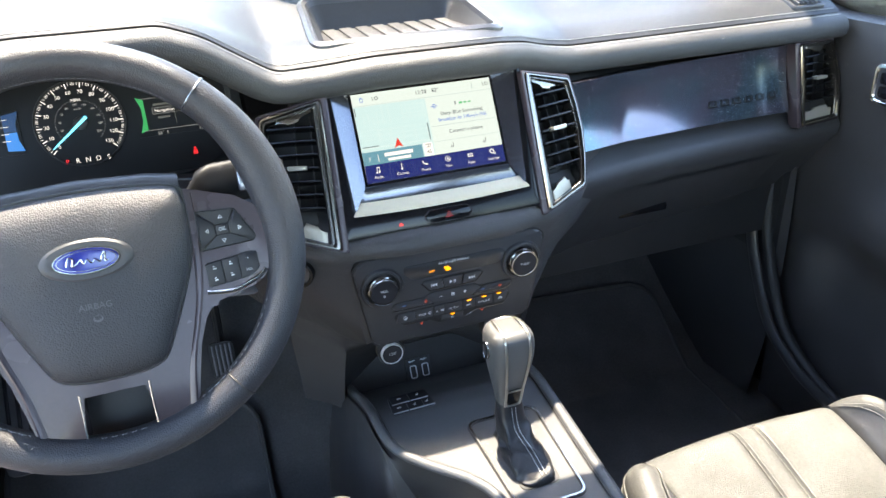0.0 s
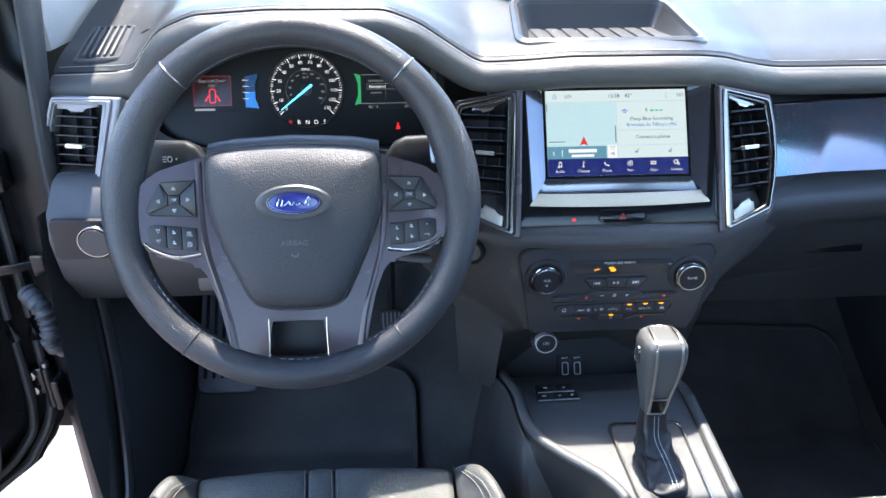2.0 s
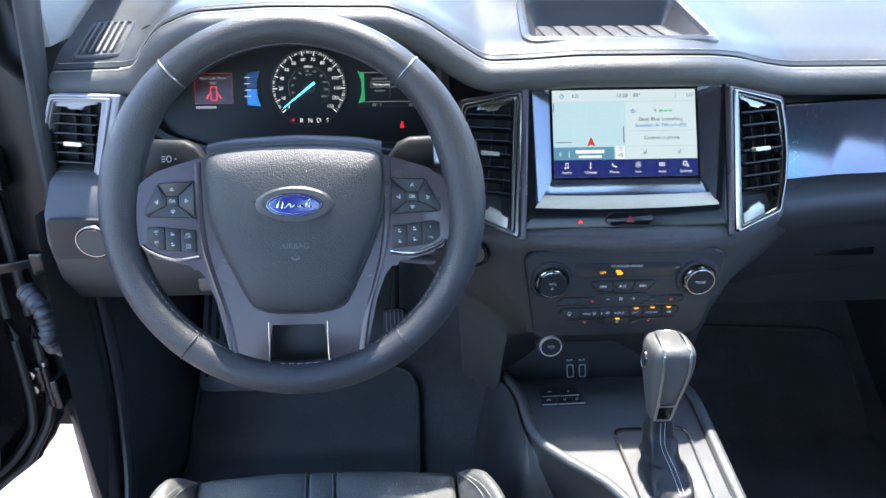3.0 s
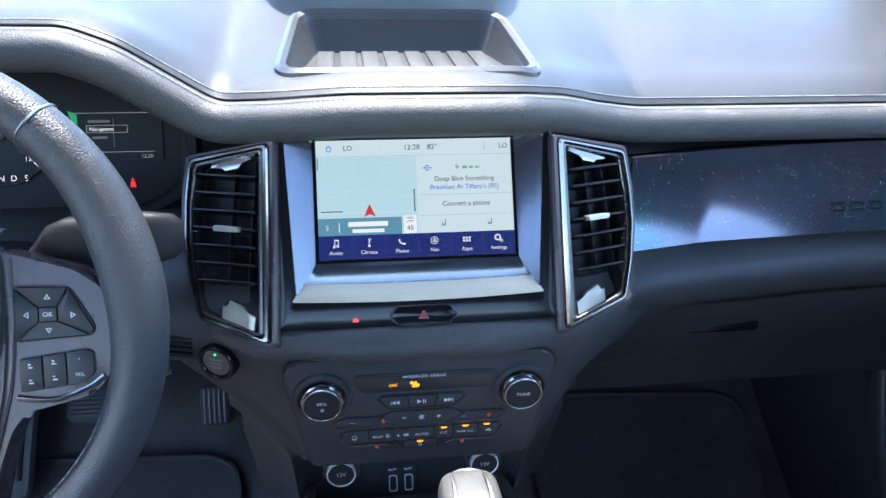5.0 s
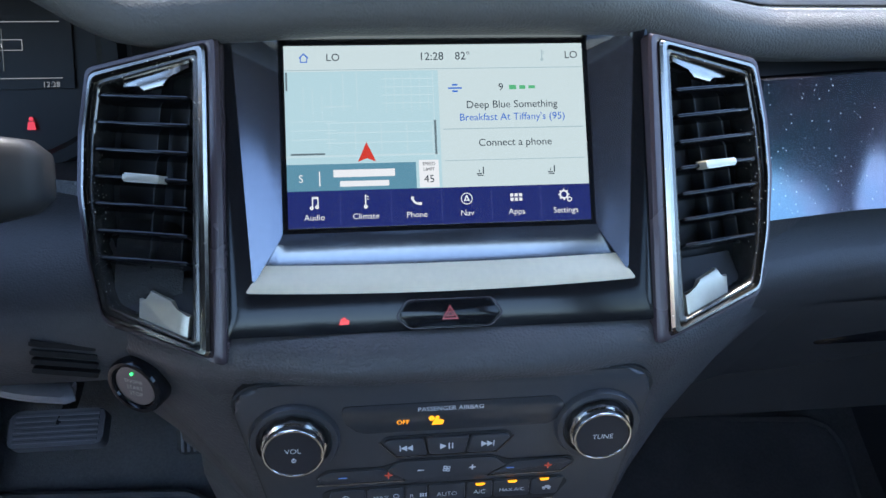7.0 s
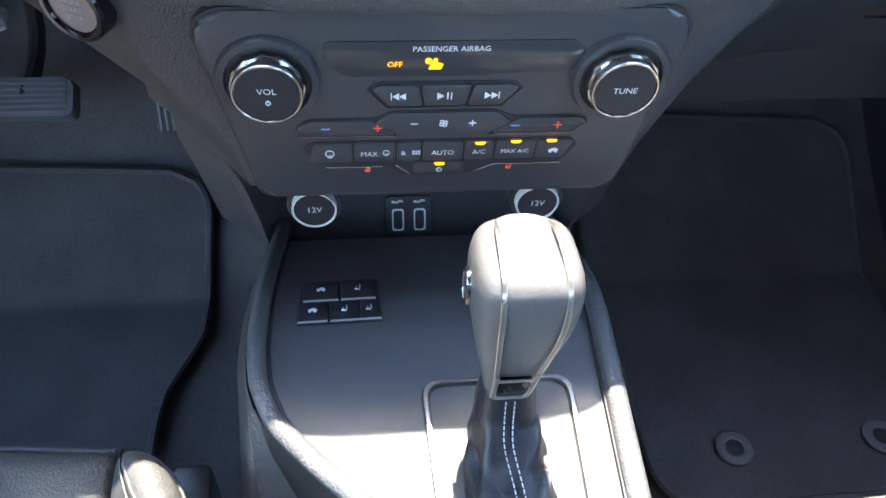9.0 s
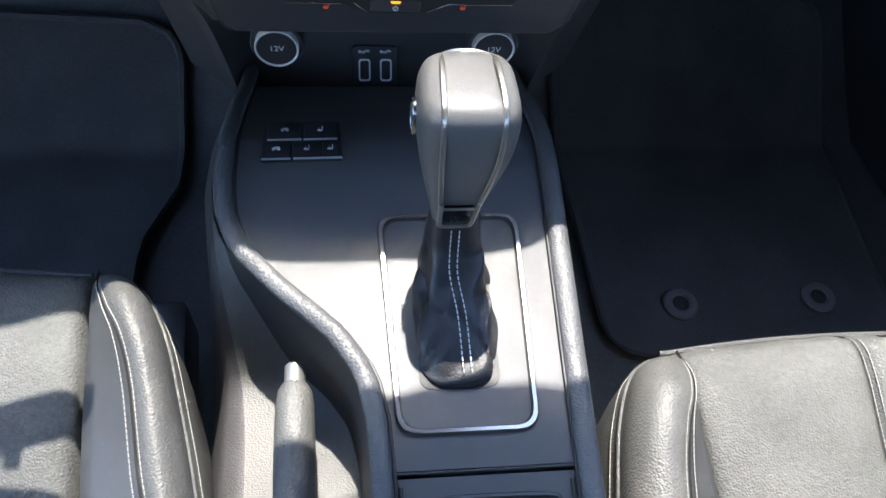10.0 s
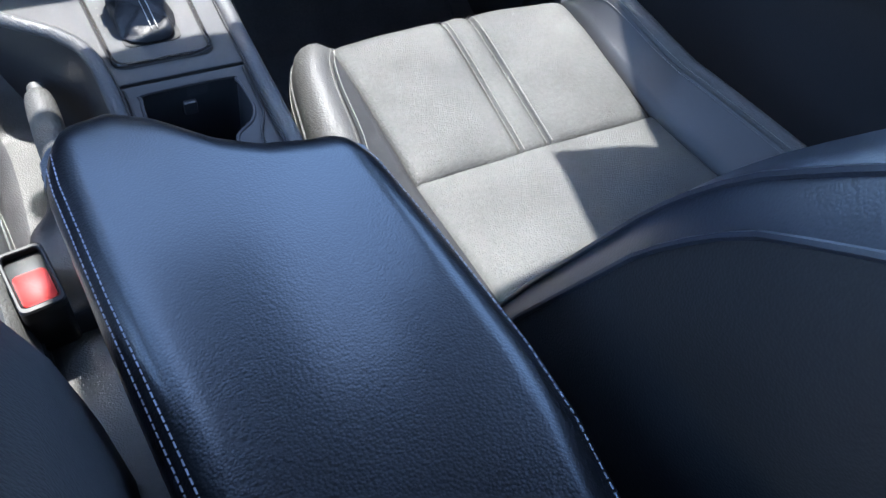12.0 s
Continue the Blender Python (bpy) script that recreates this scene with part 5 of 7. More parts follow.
def key_cluster(sx):
    """Four-way pad and three-column key block on one spoke."""
    def X(pts):
        return [(sx * x, y) for x, y in (pts if sx > 0 else pts[::-1])]

    base = X(rounded([(0.0955, -0.011), (0.144, -0.0085), (0.1465, -0.002), (0.131, 0.0255), (0.0955, 0.0275)], 0.004))
    zt = 0.0062
    kp = part("direction_pad", prism(base, 0.002, zt + 0.0012, WM, 0.0008), DARK, spokes, "black four-way control pad")
    cx, cy = 0.1175, 0.0075
    ins = 0.0055
    quads = [[(0.0978, 0.0262), (0.1298, 0.0246), (cx + ins, cy + 0.0052), (cx - ins, cy + 0.0052)],
             [(0.0978, -0.0096), (0.1428, -0.0074), (cx + ins, cy - 0.0052), (cx - ins, cy - 0.0052)],
             [(0.0966, 0.0250), (0.0966, -0.0084), (cx - ins - 0.0009, cy - 0.0046), (cx - ins - 0.0009, cy + 0.0046)],
             [(0.1312, 0.0234), (0.1450, -0.0028), (0.1440, -0.0060), (cx + ins + 0.0009, cy - 0.0046), (cx + ins + 0.0009, cy + 0.0046)]]
    for q in quads:
        q2 = X(q)
        part("key", prism(rounded(q2, 0.0007, 2), zt, zt + 0.003, WM, 0.0005), KEY_SATIN, kp)
    part("key", prism(X(rect(cx, cy, 0.0108, 0.0092, 0.0012, 2)), zt, zt + 0.0034, WM, 0.0005), KEY_SATIN, kp)
    words("OK", 0.0045, sx * cx, cy, WM, WHITE, kp, zt + 0.0037)
    for dx, dy, rot in ((0, 0.0115, 90), (0, -0.0105, 270), (0.0155, -0.001, 0), (-0.0135, 0, 180)):
        mm = WM @ Matrix.Translation((sx * (cx + dx), cy + dy, zt + 0.0031)) @ Matrix.Rotation(radians(rot if sx > 0 else 180 - rot), 4, "Z")
        t3 = [(0.002, 0), (-0.0014, 0.0021), (-0.0014, -0.0021)]
        part("arrow", ring(t3, [(0.0011, 0), (-0.0009, 0.0012), (-0.0009, -0.0012)], 0.0, 0.0003, mm), WHITE, kp)
    b2 = X(rounded([(0.0965, -0.0445), (0.135, -0.0405), (0.1445, -0.034), (0.1445, -0.0185), (0.138, -0.0165), (0.0965, -0.0215)], 0.003))
    kb = part("key_block", prism(b2, 0.002, zt + 0.0006, WM, 0.0008), DARK, spokes, "black block of small keys")
    columns = [[(0.0972, -0.0438), (0.1112, -0.0423), (0.1112, -0.0204), (0.0972, -0.0221)],
               [(0.1121, -0.0422), (0.1261, -0.0407), (0.1261, -0.0186), (0.1121, -0.0203)],
               [(0.1270, -0.0406), (0.1348, -0.0397), (0.1438, -0.0337), (0.1438, -0.0191), (0.1378, -0.0173), (0.1270, -0.0185)]]
    for k, col in enumerate(columns):
        part("key", prism(X(rounded(col, 0.0012, 2)), zt - 0.001, zt + 0.0024, WM, 0.0006), KEY_SATIN, kb)
        x = (0.1042, 0.1191, 0.1348)[k]
        for j in range(2):
            y = -0.0268 - 0.0105 * j + 0.0018 * k
            if sx < 0 and k == 2:
                words("SET", 0.0030, sx * x, y + 0.0010, WM, WHITE, kb, zt + 0.0027)
                words("+" if j == 0 else "-", 0.0034, sx * x, y - 0.0018, WM, WHITE, kb, zt + 0.0027)
            elif sx < 0 and k == 0:
                words("RES" if j == 0 else "ON", 0.0030, sx * x, y + 0.0012, WM, WHITE, kb, zt + 0.0027)
                words("CAN" if j == 0 else "OFF", 0.0030, sx * x, y - 0.0016, WM, WHITE, kb, zt + 0.0027)
            elif sx > 0 and k == 2:
                words("+" if j == 0 else "VOL", 0.0032, sx * x, y, WM, WHITE, kb, zt + 0.0027)
            else:
                bars([(sx * x, y - 0.0006, 0.0030, 0.0010), (sx * x - 0.0006, y + 0.0014, 0.0016, 0.0009)], WM @ Matrix.Translation((0, 0, zt + 0.0026)), WHITE, kb, 0.0003)
    edge = X([(0.094, -0.048), (0.118, -0.0505), (0.140, -0.043), (0.150, -0.036)])
    part("bright_lip", tube(smooth_path([WM @ Vector((x, y, 0.006)) for x, y in edge], 16), 0.0018, 0.0024, seg=8), DULLCHROME, spokes)


key_cluster(1)
key_cluster(-1)

# column shroud and stalks
STALK = material("stalk_black", (0.014, 0.014, 0.015), 0.5, var=0.2, spec=0.2)
col = thing("steering_column", WC + Vector((0, 0.1, -0.05)), "black plastic steering column shroud behind the wheel", "steering column")
loops = []
for n_, wd, ht in ((-0.02, 0.05, 0.045), (-0.05, 0.062, 0.052), (-0.10, 0.068, 0.058), (-0.19, 0.07, 0.06)):
    loops.append([WM @ Vector((wd * math.copysign(abs(math.cos(a)) ** 0.6, math.cos(a)), -0.012 + ht * math.copysign(abs(math.sin(a)) ** 0.6, math.sin(a)), n_)) for a in [2 * math.pi * k / 28 for k in range(28)]])
part("shroud", loft(loops), STALK, col)
for sx in (-1, 1):
    st = thing("control_stalk", WM @ Vector((sx * 0.10, 0.045, -0.045)), "black control stalk behind the steering wheel", "stalk", "column stalks")
    bm = bmesh.new()
    secs = []
    for x, vy, hy, hz in ((0.04, 0.020, 0.008, 0.008), (0.085, 0.032, 0.010, 0.009), (0.096, 0.040, 0.013, 0.011), (0.104, 0.046, 0.0185, 0.014), (0.116, 0.049, 0.021, 0.015), (0.165, 0.052, 0.0205, 0.014), (0.183, 0.053, 0.017, 0.012), (0.190, 0.053, 0.011, 0.007)):
        secs.append([WM @ Vector((sx * x, vy + hy * math.copysign(abs(math.cos(a)) ** 0.5, math.cos(a)), -0.040 - 0.28 * max(0, x - 0.10) + hz * math.copysign(abs(math.sin(a)) ** 0.5, math.sin(a)))) for a in [2 * math.pi * k / 24 for k in range(24)]])
    part("lever", loft(secs, bm=bm), STALK, st, angle=50)
    if sx < 0:
        sm = WM @ Matrix.Translation((0, 0.003, -0.0325))
        for x0, dx in ((-0.1225, -1), (-0.1145, 1)):
            part("arrow", ring([(x0 + dx * 0.0035, 0.047), (x0 - dx * 0.0012, 0.0505), (x0 - dx * 0.0012, 0.0435)], [(x0 + dx * 0.0018, 0.047), (x0 - dx * 0.0005, 0.0488), (x0 - dx * 0.0005, 0.0452)], 0.0, 0.0006, sm), WHITE, st)
        bars([(-0.137, 0.0495, 0.004, 0.0008), (-0.137, 0.047, 0.004, 0.0008), (-0.137, 0.0445, 0.004, 0.0008)], sm, WHITE, st)
        part("lamp_mark", ring(disc(-0.1315, 0.047, 0.0026, 0.0034, 20), disc(-0.1315, 0.047, 0.0019, 0.0027, 20), 0.0, 0.0006, sm), WHITE, st)
    else:
        part("end_dial", box((0.146, 0.051, -0.040), (0.010, 0.024, 0.02), 0.002, m=WM), METAL, st, "ridged grey dial")
        bars([(0.168, 0.060, 0.004, 0.001), (0.168, 0.054, 0.005, 0.001), (0.168, 0.044, 0.003, 0.003)], WM @ Matrix.Translation((0, 0, -0.0446)), WHITE, st)

# light switch and start button
CAP_METAL = material("cap_metal", (0.10, 0.10, 0.105), 0.35, metal=0.7, var=0.12)
lm = frame_of((-0.655, -0.0605, 0.643), (1, 0, 0), (0, -0.10, 1))
ls = thing("light_switch", (-0.655, -0.06, 0.643), "round black light switch in a dashboard panel", "switch")
part("switch_plate", prism(rounded([(-0.030, -0.026), (0.045, -0.026), (0.045, 0.026), (-0.028, 0.028)], 0.006), -0.002, 0.004, lm, 0.001), KEY_SATIN, ls)
part("switch_ring", ring(disc(0.022, 0, 0.021), disc(0.022, 0, 0.0188), 0.002, 0.010, lm, 0.001), DULLCHROME, ls)
part("switch_knob", prism(disc(0.022, 0, 0.0178), 0.002, 0.012, lm, 0.002), PLASTIC, ls)
bm_ = frame_of((-0.181, -0.0590, 0.6125), (1, -0.45, 0), (0, -0.05, 1))
sb = thing("start_button", (-0.181, -0.058, 0.611), "round black engine start button with a green light", "button")
part("button_ring", ring(disc(0, 0, 0.0185), disc(0, 0, 0.0138), -0.004, 0.007, bm_, 0.002), PIANO, sb)
part("button_cap", prism(disc(0, 0, 0.0134), -0.002, 0.005, bm_, 0.0015), CAP_METAL, sb)
words("ENGINE", 0.0036, 0, 0.0035, bm_, GREY, sb, 0.0054)
words("START", 0.0040, 0, -0.001, bm_, GREY, sb, 0.0054)
words("STOP", 0.0040, 0, -0.0054, bm_, GREY, sb, 0.0054)
part("green_lamp", prism(disc(0, 0.0092, 0.0010, n=10), 0.004, 0.006, bm_), GREEN_LED, sb)
slots = thing("slot_vent", (-0.23, -0.03, 0.63), "small slotted sensor vent in the dashboard", "vent")
SLM = frame_of((-0.2215, -0.0595, 0.6315), (1, 0.06, -0.20), (0, 0.12, 1))
for k in range(4):
    part("slot", prism(rect(0.0008 * k, 0.0085 - 0.0056 * k, 0.036, 0.0032, 0.0014), -0.003, 0.0022, SLM), JAMB, slots)
lever = thing("column_lever", (-0.27, -0.02, 0.585), "grey plastic steering column release lever", "lever")
part("handle", tube(smooth_path([(-0.33, 0.0, 0.592), (-0.27, -0.025, 0.590), (-0.238, -0.032, 0.589), (-0.232, -0.032, 0.589)], 16), [0.010] * 13 + [0.009, 0.008, 0.006, 0.003], [0.005] * 13 + [0.0045, 0.004, 0.003, 0.0015], seg=12), PEDAL_GREY, lever)

# ---- climate and audio panel ----
LAMP_WINDOW = material("lamp_window", (0.032, 0.032, 0.034), 0.16, var=0.15)
PM = frame_of((0, -0.0825, 0.562), (1, 0, 0), (0, -0.065, 1))
cp = thing("climate_panel", (0, -0.09, 0.50), "satin black climate and audio control panel with lit amber lamps", "control panel")
pl_o = rounded([(-0.104, -0.062), (0.104, -0.062), (0.124, 0.052), (0.112, 0.062), (-0.112, 0.062), (-0.124, 0.052)], 0.008)
face = part("face", prism(pl_o, -0.012, 0.002, PM, 0.003), PANEL, cp)
part("face_gap", ring([(x * 1.012, y * 1.018) for x, y in pl_o], pl_o, -0.010, 0.0004, PM), DARK, cp)
ap = rounded([(-0.062, 0.045), (0.066, 0.045), (0.072, 0.037), (0.064, 0.024), (-0.052, 0.024), (-0.062, 0.034)], 0.004)
part("lamp_window", prism(ap, 0.001, 0.0028, PM, 0.0006), LAMP_WINDOW, cp, "gloss dark lamp window")
words("PASSENGER AIRBAG", 0.0044, 0.002, 0.0405, PM, WHITE, cp, 0.0031)
words("OFF", 0.0044, -0.0265, 0.0315, PM, AMBER, cp, 0.0031)
bm = bmesh.new()
prism(disc(-0.006, 0.034, 0.0012, n=10), 0.0026, 0.0032, PM, bm=bm)
prism([(-0.0095, 0.0285), (-0.003, 0.0285), (-0.002, 0.0315), (-0.0075, 0.0335)], 0.0026, 0.0032, PM, bm=bm)
prism(disc(-0.0095, 0.0335, 0.0018, n=10), 0.0026, 0.0032, PM, bm=bm)
part("airbag_lamp", bm, AMBER, cp, "amber airbag symbol")


def key(pts, mat=None, h=0.0036, nm="key"):
    return part(nm, prism(rounded(pts, 0.002, 3), 0.0005, h, PM, 0.0008), mat or PANEL, cp)


def bed(pts):
    return part("key_bed", prism(rounded(pts, 0.004, 3), 0.0006, 0.0026, PM), DARK, cp)


bed([(-0.037, 0.0205), (0.037, 0.0205), (0.041, 0.0165), (0.031, 0.0045), (-0.031, 0.0045), (-0.041, 0.0165)])
key([(-0.036, 0.0192), (-0.0145, 0.0192), (-0.012, 0.0058), (-0.0295, 0.0058), (-0.0385, 0.0165)], h=0.0045)
key([(-0.0130, 0.0192), (0.0135, 0.0192), (0.0105, 0.0058), (-0.0105, 0.0058)], h=0.0045)
key([(0.015, 0.0192), (0.036, 0.0192), (0.0385, 0.0165), (0.0295, 0.0058), (0.012, 0.0058)], h=0.0045)


def glyph(pts_list, mat=None, h=0.0047):
    bm = bmesh.new()
    for pts in pts_list:
        prism(pts, h - 0.0003, h, PM, bm=bm)
    return part("glyph", bm, mat or WHITE, cp, kind="stuff")


def tri_(x, y, w, d=1):
    return [(x - d * w / 2, y - w * 0.6), (x + d * w / 2, y), (x - d * w / 2, y + w * 0.6)]


def bar_(x, y, w, h):
    return [(x - w / 2, y - h / 2), (x + w / 2, y - h / 2), (x + w / 2, y + h / 2), (x - w / 2, y + h / 2)]


glyph([bar_(-0.0285, 0.0125, 0.0006, 0.0044), tri_(-0.0262, 0.0125, 0.0036, -1), tri_(-0.0226, 0.0125, 0.0036, -1)])
glyph([tri_(-0.0025, 0.0125, 0.0038), bar_(0.0012, 0.0125, 0.0007, 0.0044), bar_(0.0032, 0.0125, 0.0007, 0.0044)])
glyph([bar_(0.0285, 0.0125, 0.0006, 0.0044), tri_(0.0262, 0.0125, 0.0036), tri_(0.0226, 0.0125, 0.0036)])
# temperature and fan row
bed([(-0.074, -0.0035), (-0.038, -0.0035), (-0.028, 0.0015), (0.028, 0.0015), (0.038, -0.0035), (0.078, -0.0035), (0.082, -0.008), (0.074, -0.0155), (-0.074, -0.0155), (-0.082, -0.010)])
key([(-0.072, -0.0045), (-0.040, -0.0045), (-0.026, -0.0145), (-0.074, -0.0145), (-0.080, -0.010)])
key([(-0.029, 0.0005), (0.029, 0.0005), (0.038, -0.0070), (0.024, -0.0145), (-0.024, -0.0145), (-0.038, -0.0070)])
key([(0.042, -0.0045), (0.076, -0.0045), (0.080, -0.008), (0.072, -0.0145), (0.027, -0.0145)])
# thin bright tubes stand in for glints on the key rows' lower edges
for pts in (((-0.041, 0.0165), (-0.031, 0.0042), (0.031, 0.0042), (0.041, 0.0165)), ((-0.080, -0.0155), (-0.026, -0.0157), (-0.0385, -0.0070)), ((0.080, -0.0090), (0.073, -0.0157), (0.026, -0.0157), (0.0395, -0.0070)), ((-0.066, -0.0388), (-0.034, -0.0388)), ((-0.026, -0.0380), (-0.018, -0.0450)), ((0.018, -0.0450), (0.031, -0.0388), (0.070, -0.0388))):
    part("key_edge_glint", tube([PM @ Vector((x, y, 0.0028)) for x, y in pts], 0.00045, seg=6, up=(0, 1, 0)), DULLCHROME, cp)
GM = 0.0038
glyph([bar_(-0.064, -0.0095, 0.005, 0.0009)], lit("cold_blue", (0.1, 0.25, 0.8), 0.06), GM)
glyph([bar_(-0.036, -0.0095, 0.005, 0.0009), bar_(-0.036, -0.0095, 0.0009, 0.005)], lit("warm_red", (0.6, 0.08, 0.05), 0.07), GM)
glyph([bar_(-0.016, -0.007, 0.004, 0.0008), bar_(0.016, -0.007, 0.004, 0.0008), bar_(0.016, -0.007, 0.0008, 0.004)], None, GM)
glyph([bar_(0.040, -0.0095, 0.005, 0.0009)], bpy.data.materials["cold_blue"], GM)
glyph([bar_(0.064, -0.0095, 0.005, 0.0009), bar_(0.064, -0.0095, 0.0009, 0.005)], bpy.data.materials["warm_red"], GM)
icon(0.0, -0.007, "fan", WHITE, PM, cp, 0.85, 0.0038)
# climate row
bed([(-0.072, -0.0195), (0.072, -0.0195), (0.079, -0.024), (0.070, -0.0385), (0.030, -0.0385), (0.018, -0.046), (-0.020, -0.046), (-0.032, -0.0385), (-0.066, -0.0385), (-0.079, -0.0245)])
xs = [-0.076, -0.050, -0.026, -0.0115, 0.0125, 0.030, 0.054, 0.076]
names = ["", "MAX", "R", "AUTO", "A/C", "MAX A/C", ""]
for k in range(7):
    a, b = xs[k] + 0.0006, xs[k + 1] - 0.0006
    key([(a, -0.0345), (b - (0.004 if k == 6 else 0), -0.0345), (b, -0.0205), (a + (0.004 if k == 0 else 0), -0.0205)])
    if names[k]:
        words(names[k], 0.0046 if k != 5 else 0.0040, (a + b) / 2 - (0.003 if k in (1, 2) else 0), -0.0285, PM, WHITE, cp, GM)
icon(-0.063, -0.028, "defrost", WHITE, PM, cp, 0.8, GM)
icon(-0.0315, -0.028, "defrost", WHITE, PM, cp, 0.6, GM)
icon(-0.0145, -0.028, "apps", WHITE, PM, cp, 0.6, GM)
icon(0.0645, -0.0285, "car", WHITE, PM, cp, 0.9, GM)
key([(-0.016, -0.0358), (0.014, -0.0358), (0.014, -0.0448), (-0.016, -0.0448)])
icon(-0.001, -0.0415, "power", WHITE, PM, cp, 1.0, GM)
for x, y in ((0.0215, -0.0218), (0.042, -0.0212), (0.0625, -0.0210), (-0.001, -0.0368)):
    part("amber_lamp", prism(rounded([(x - 0.0033, y + 0.0008), (x + 0.0033, y + 0.0008), (x + 0.0023, y - 0.0009), (x - 0.0023, y - 0.0009)], 0.0006, 2), 0.0036, 0.0042, PM), AMBER, cp, "lit amber lamp")
icon(-0.042, -0.041, "seat", bpy.data.materials["warm_red"], PM, cp, 0.8, 0.003)
icon(0.040, -0.041, "seat", bpy.data.materials["warm_red"], PM, cp, 0.8, 0.003)


def dial(x, y, label):
    part("knob_collar", ring(disc(x, y, 0.0268, n=56), disc(x, y, 0.0205, n=56), -0.001, 0.0055, PM, 0.003), PANEL, cp, "raised round collar")
    part("collar_well", prism(disc(x, y, 0.0208, n=56), 0.0, 0.0030, PM), DARK, cp)
    kn = part("knob", prism(disc(x, y, 0.0176, n=56), 0.0, 0.0135, PM, 0.001), CHROME, cp, "chrome-sided rotary knob")
    part("knob_skirt", ring(disc(x, y, 0.0196, n=12), disc(x, y, 0.0170, n=12), 0.002, 0.0090, PM, 0.003), CHROME, kn)
    part("knob_face", prism(disc(x, y, 0.0160, n=56), 0.0125, 0.0143, PM, 0.001), KEY_SATIN, kn, "matt black face")
    part("knob_edge", ring(disc(x, y, 0.0178, n=56), disc(x, y, 0.0163, n=56), 0.0125, 0.0147, PM, 0.0006), CHROME, kn)
    words(label, 0.0050, x, y + (0.002 if label == "VOL" else 0), PM, WHITE, kn, 0.0146)
    if label == "VOL":
        icon(x, y - 0.005, "power", WHITE, PM, kn, 0.8, 0.0146)


dial(-0.0905, 0.0225, "VOL")
dial(0.0925, 0.0215, "TUNE")

# ---- sockets and ports under the panel ----
SOCKET_RING = material("socket_ring", (0.72, 0.72, 0.73), 0.35, metal=0.4, var=0.12)
KM = frame_of((0, -0.052, 0.468), (1, 0, 0), (0, 0.15, 1))
for x in (-0.0775, 0.0685):
    so = thing("power_socket", KM @ Vector((x, 0, 0)), "round 12 volt socket with a chrome ring", "socket", "sockets below the climate panel")
    mm = KM @ Matrix.Translation((x, 0, 0)) @ pose(0, 0, 0, 6) @ Matrix.Scale(0.92, 4)
    part("socket_collar", ring(disc(0, 0, 0.0195), disc(0, 0, 0.0155), -0.012, 0.004, mm, 0.002), PANEL, so)
    part("socket_ring", ring(disc(0, 0, 0.0158), disc(0, 0, 0.0143), -0.004, 0.009, mm, 0.0006), SOCKET_RING, so)
    part("socket_cap", prism(disc(0, 0, 0.0144), -0.002, 0.0078, mm, 0.001), KEY_SATIN, so)
    words("12V", 0.0068, 0, 0, mm, WHITE, so, 0.0081)
UM = frame_of((-0.0085, 0.058, 0.3465), (1, 0, 0), (0, 0.5, 1))
usb = thing("usb_ports", (-0.008, 0.063, 0.343), "pair of outlined usb ports in a black plate", "usb ports")
part("port_plate", prism(rect(0, 0.002, 0.040, 0.034, 0.004), -0.003, 0.0, UM, 0.001), DARK, usb)
# sheet added to keep the recess under the sockets dark
part("recess_dark_sheet", prism(rect(0.008, 0.0, 0.236, 0.085, 0.003), -0.010, -0.004, UM), DARK, usb, "added black sheet darkening the recess behind the ports")
for x in (-0.0095, 0.0095):
    part("port", ring(rect(x, -0.002, 0.0105, 0.020, 0.003), rect(x, -0.002, 0.0078, 0.0172, 0.0025), 0.0, 0.0012, UM), WHITE, usb, "white outlined port")
    icon(x, 0.0145, "usb", WHITE, UM, usb, 1.2, 0.0006)

# ---- centre console ----
console = thing("centre_console", (0.0, -0.3, 0.05), "black centre console with leather-wrapped rails and a satin top plate", "console")
zc = curve1([-0.62, -0.30, -0.154, -0.11, -0.08, -0.03, 0.02, 0.08, 0.14], [0.368, 0.390, 0.402, 0.4055, 0.402, 0.382, 0.355, 0.330, 0.306])
CY = [-0.62, -0.55, -0.45, -0.39, -0.32, -0.29, -0.262, -0.235, -0.204, -0.175, -0.148, -0.123, -0.058, 0.08]
xl = curve1(CY, [0.0, -0.003, -0.010, -0.0135, -0.0145, -0.0165, -0.0225, -0.040, -0.074, -0.101, -0.1125, -0.1155, -0.1155, -0.1155])
xr = curve1([-0.62, -0.45, -0.31, -0.19, -0.06, 0.08], [0.090, 0.096, 0.1015, 0.1055, 0.110, 0.113])


def plate_pt(u, v):
    y = -0.321 + 0.350 * v
    a, b = xl(y) + 0.004, xr(y) - 0.004
    return (a + (b - a) * u, y, zc(y))


part("top_plate", solid(plate_pt, 24, 70, (0, 0, -0.03)), PLATE_SATIN, console, "satin dark grey top plate", angle=60)
YS = [-0.60 + 0.73 * i / 66 for i in range(67)]
rail_l = [(xl(y) - 0.002, y, zc(y) + 0.003) for y in YS]
rail_r = [(xr(y) + 0.002, y, zc(y) + 0.003) for y in YS]
part("left_rail", tube(rail_l, 0.0064, 0.0058, seg=16), RAIL_SKIN, console, "padded leather-look rail", angle=60)
part("right_rail", tube(rail_r, 0.0070, 0.0050, seg=16), RAIL_SKIN, console, "padded leather-look rail", angle=60)
part("plate_gap", tube([(x + 0.0075, y, z - 0.0015) for x, y, z in rail_l], 0.0011, seg=6), DARK, console)
part("plate_gap", tube([(x - 0.0075, y, z - 0.0015) for x, y, z in rail_r], 0.0011, seg=6), DARK, console)
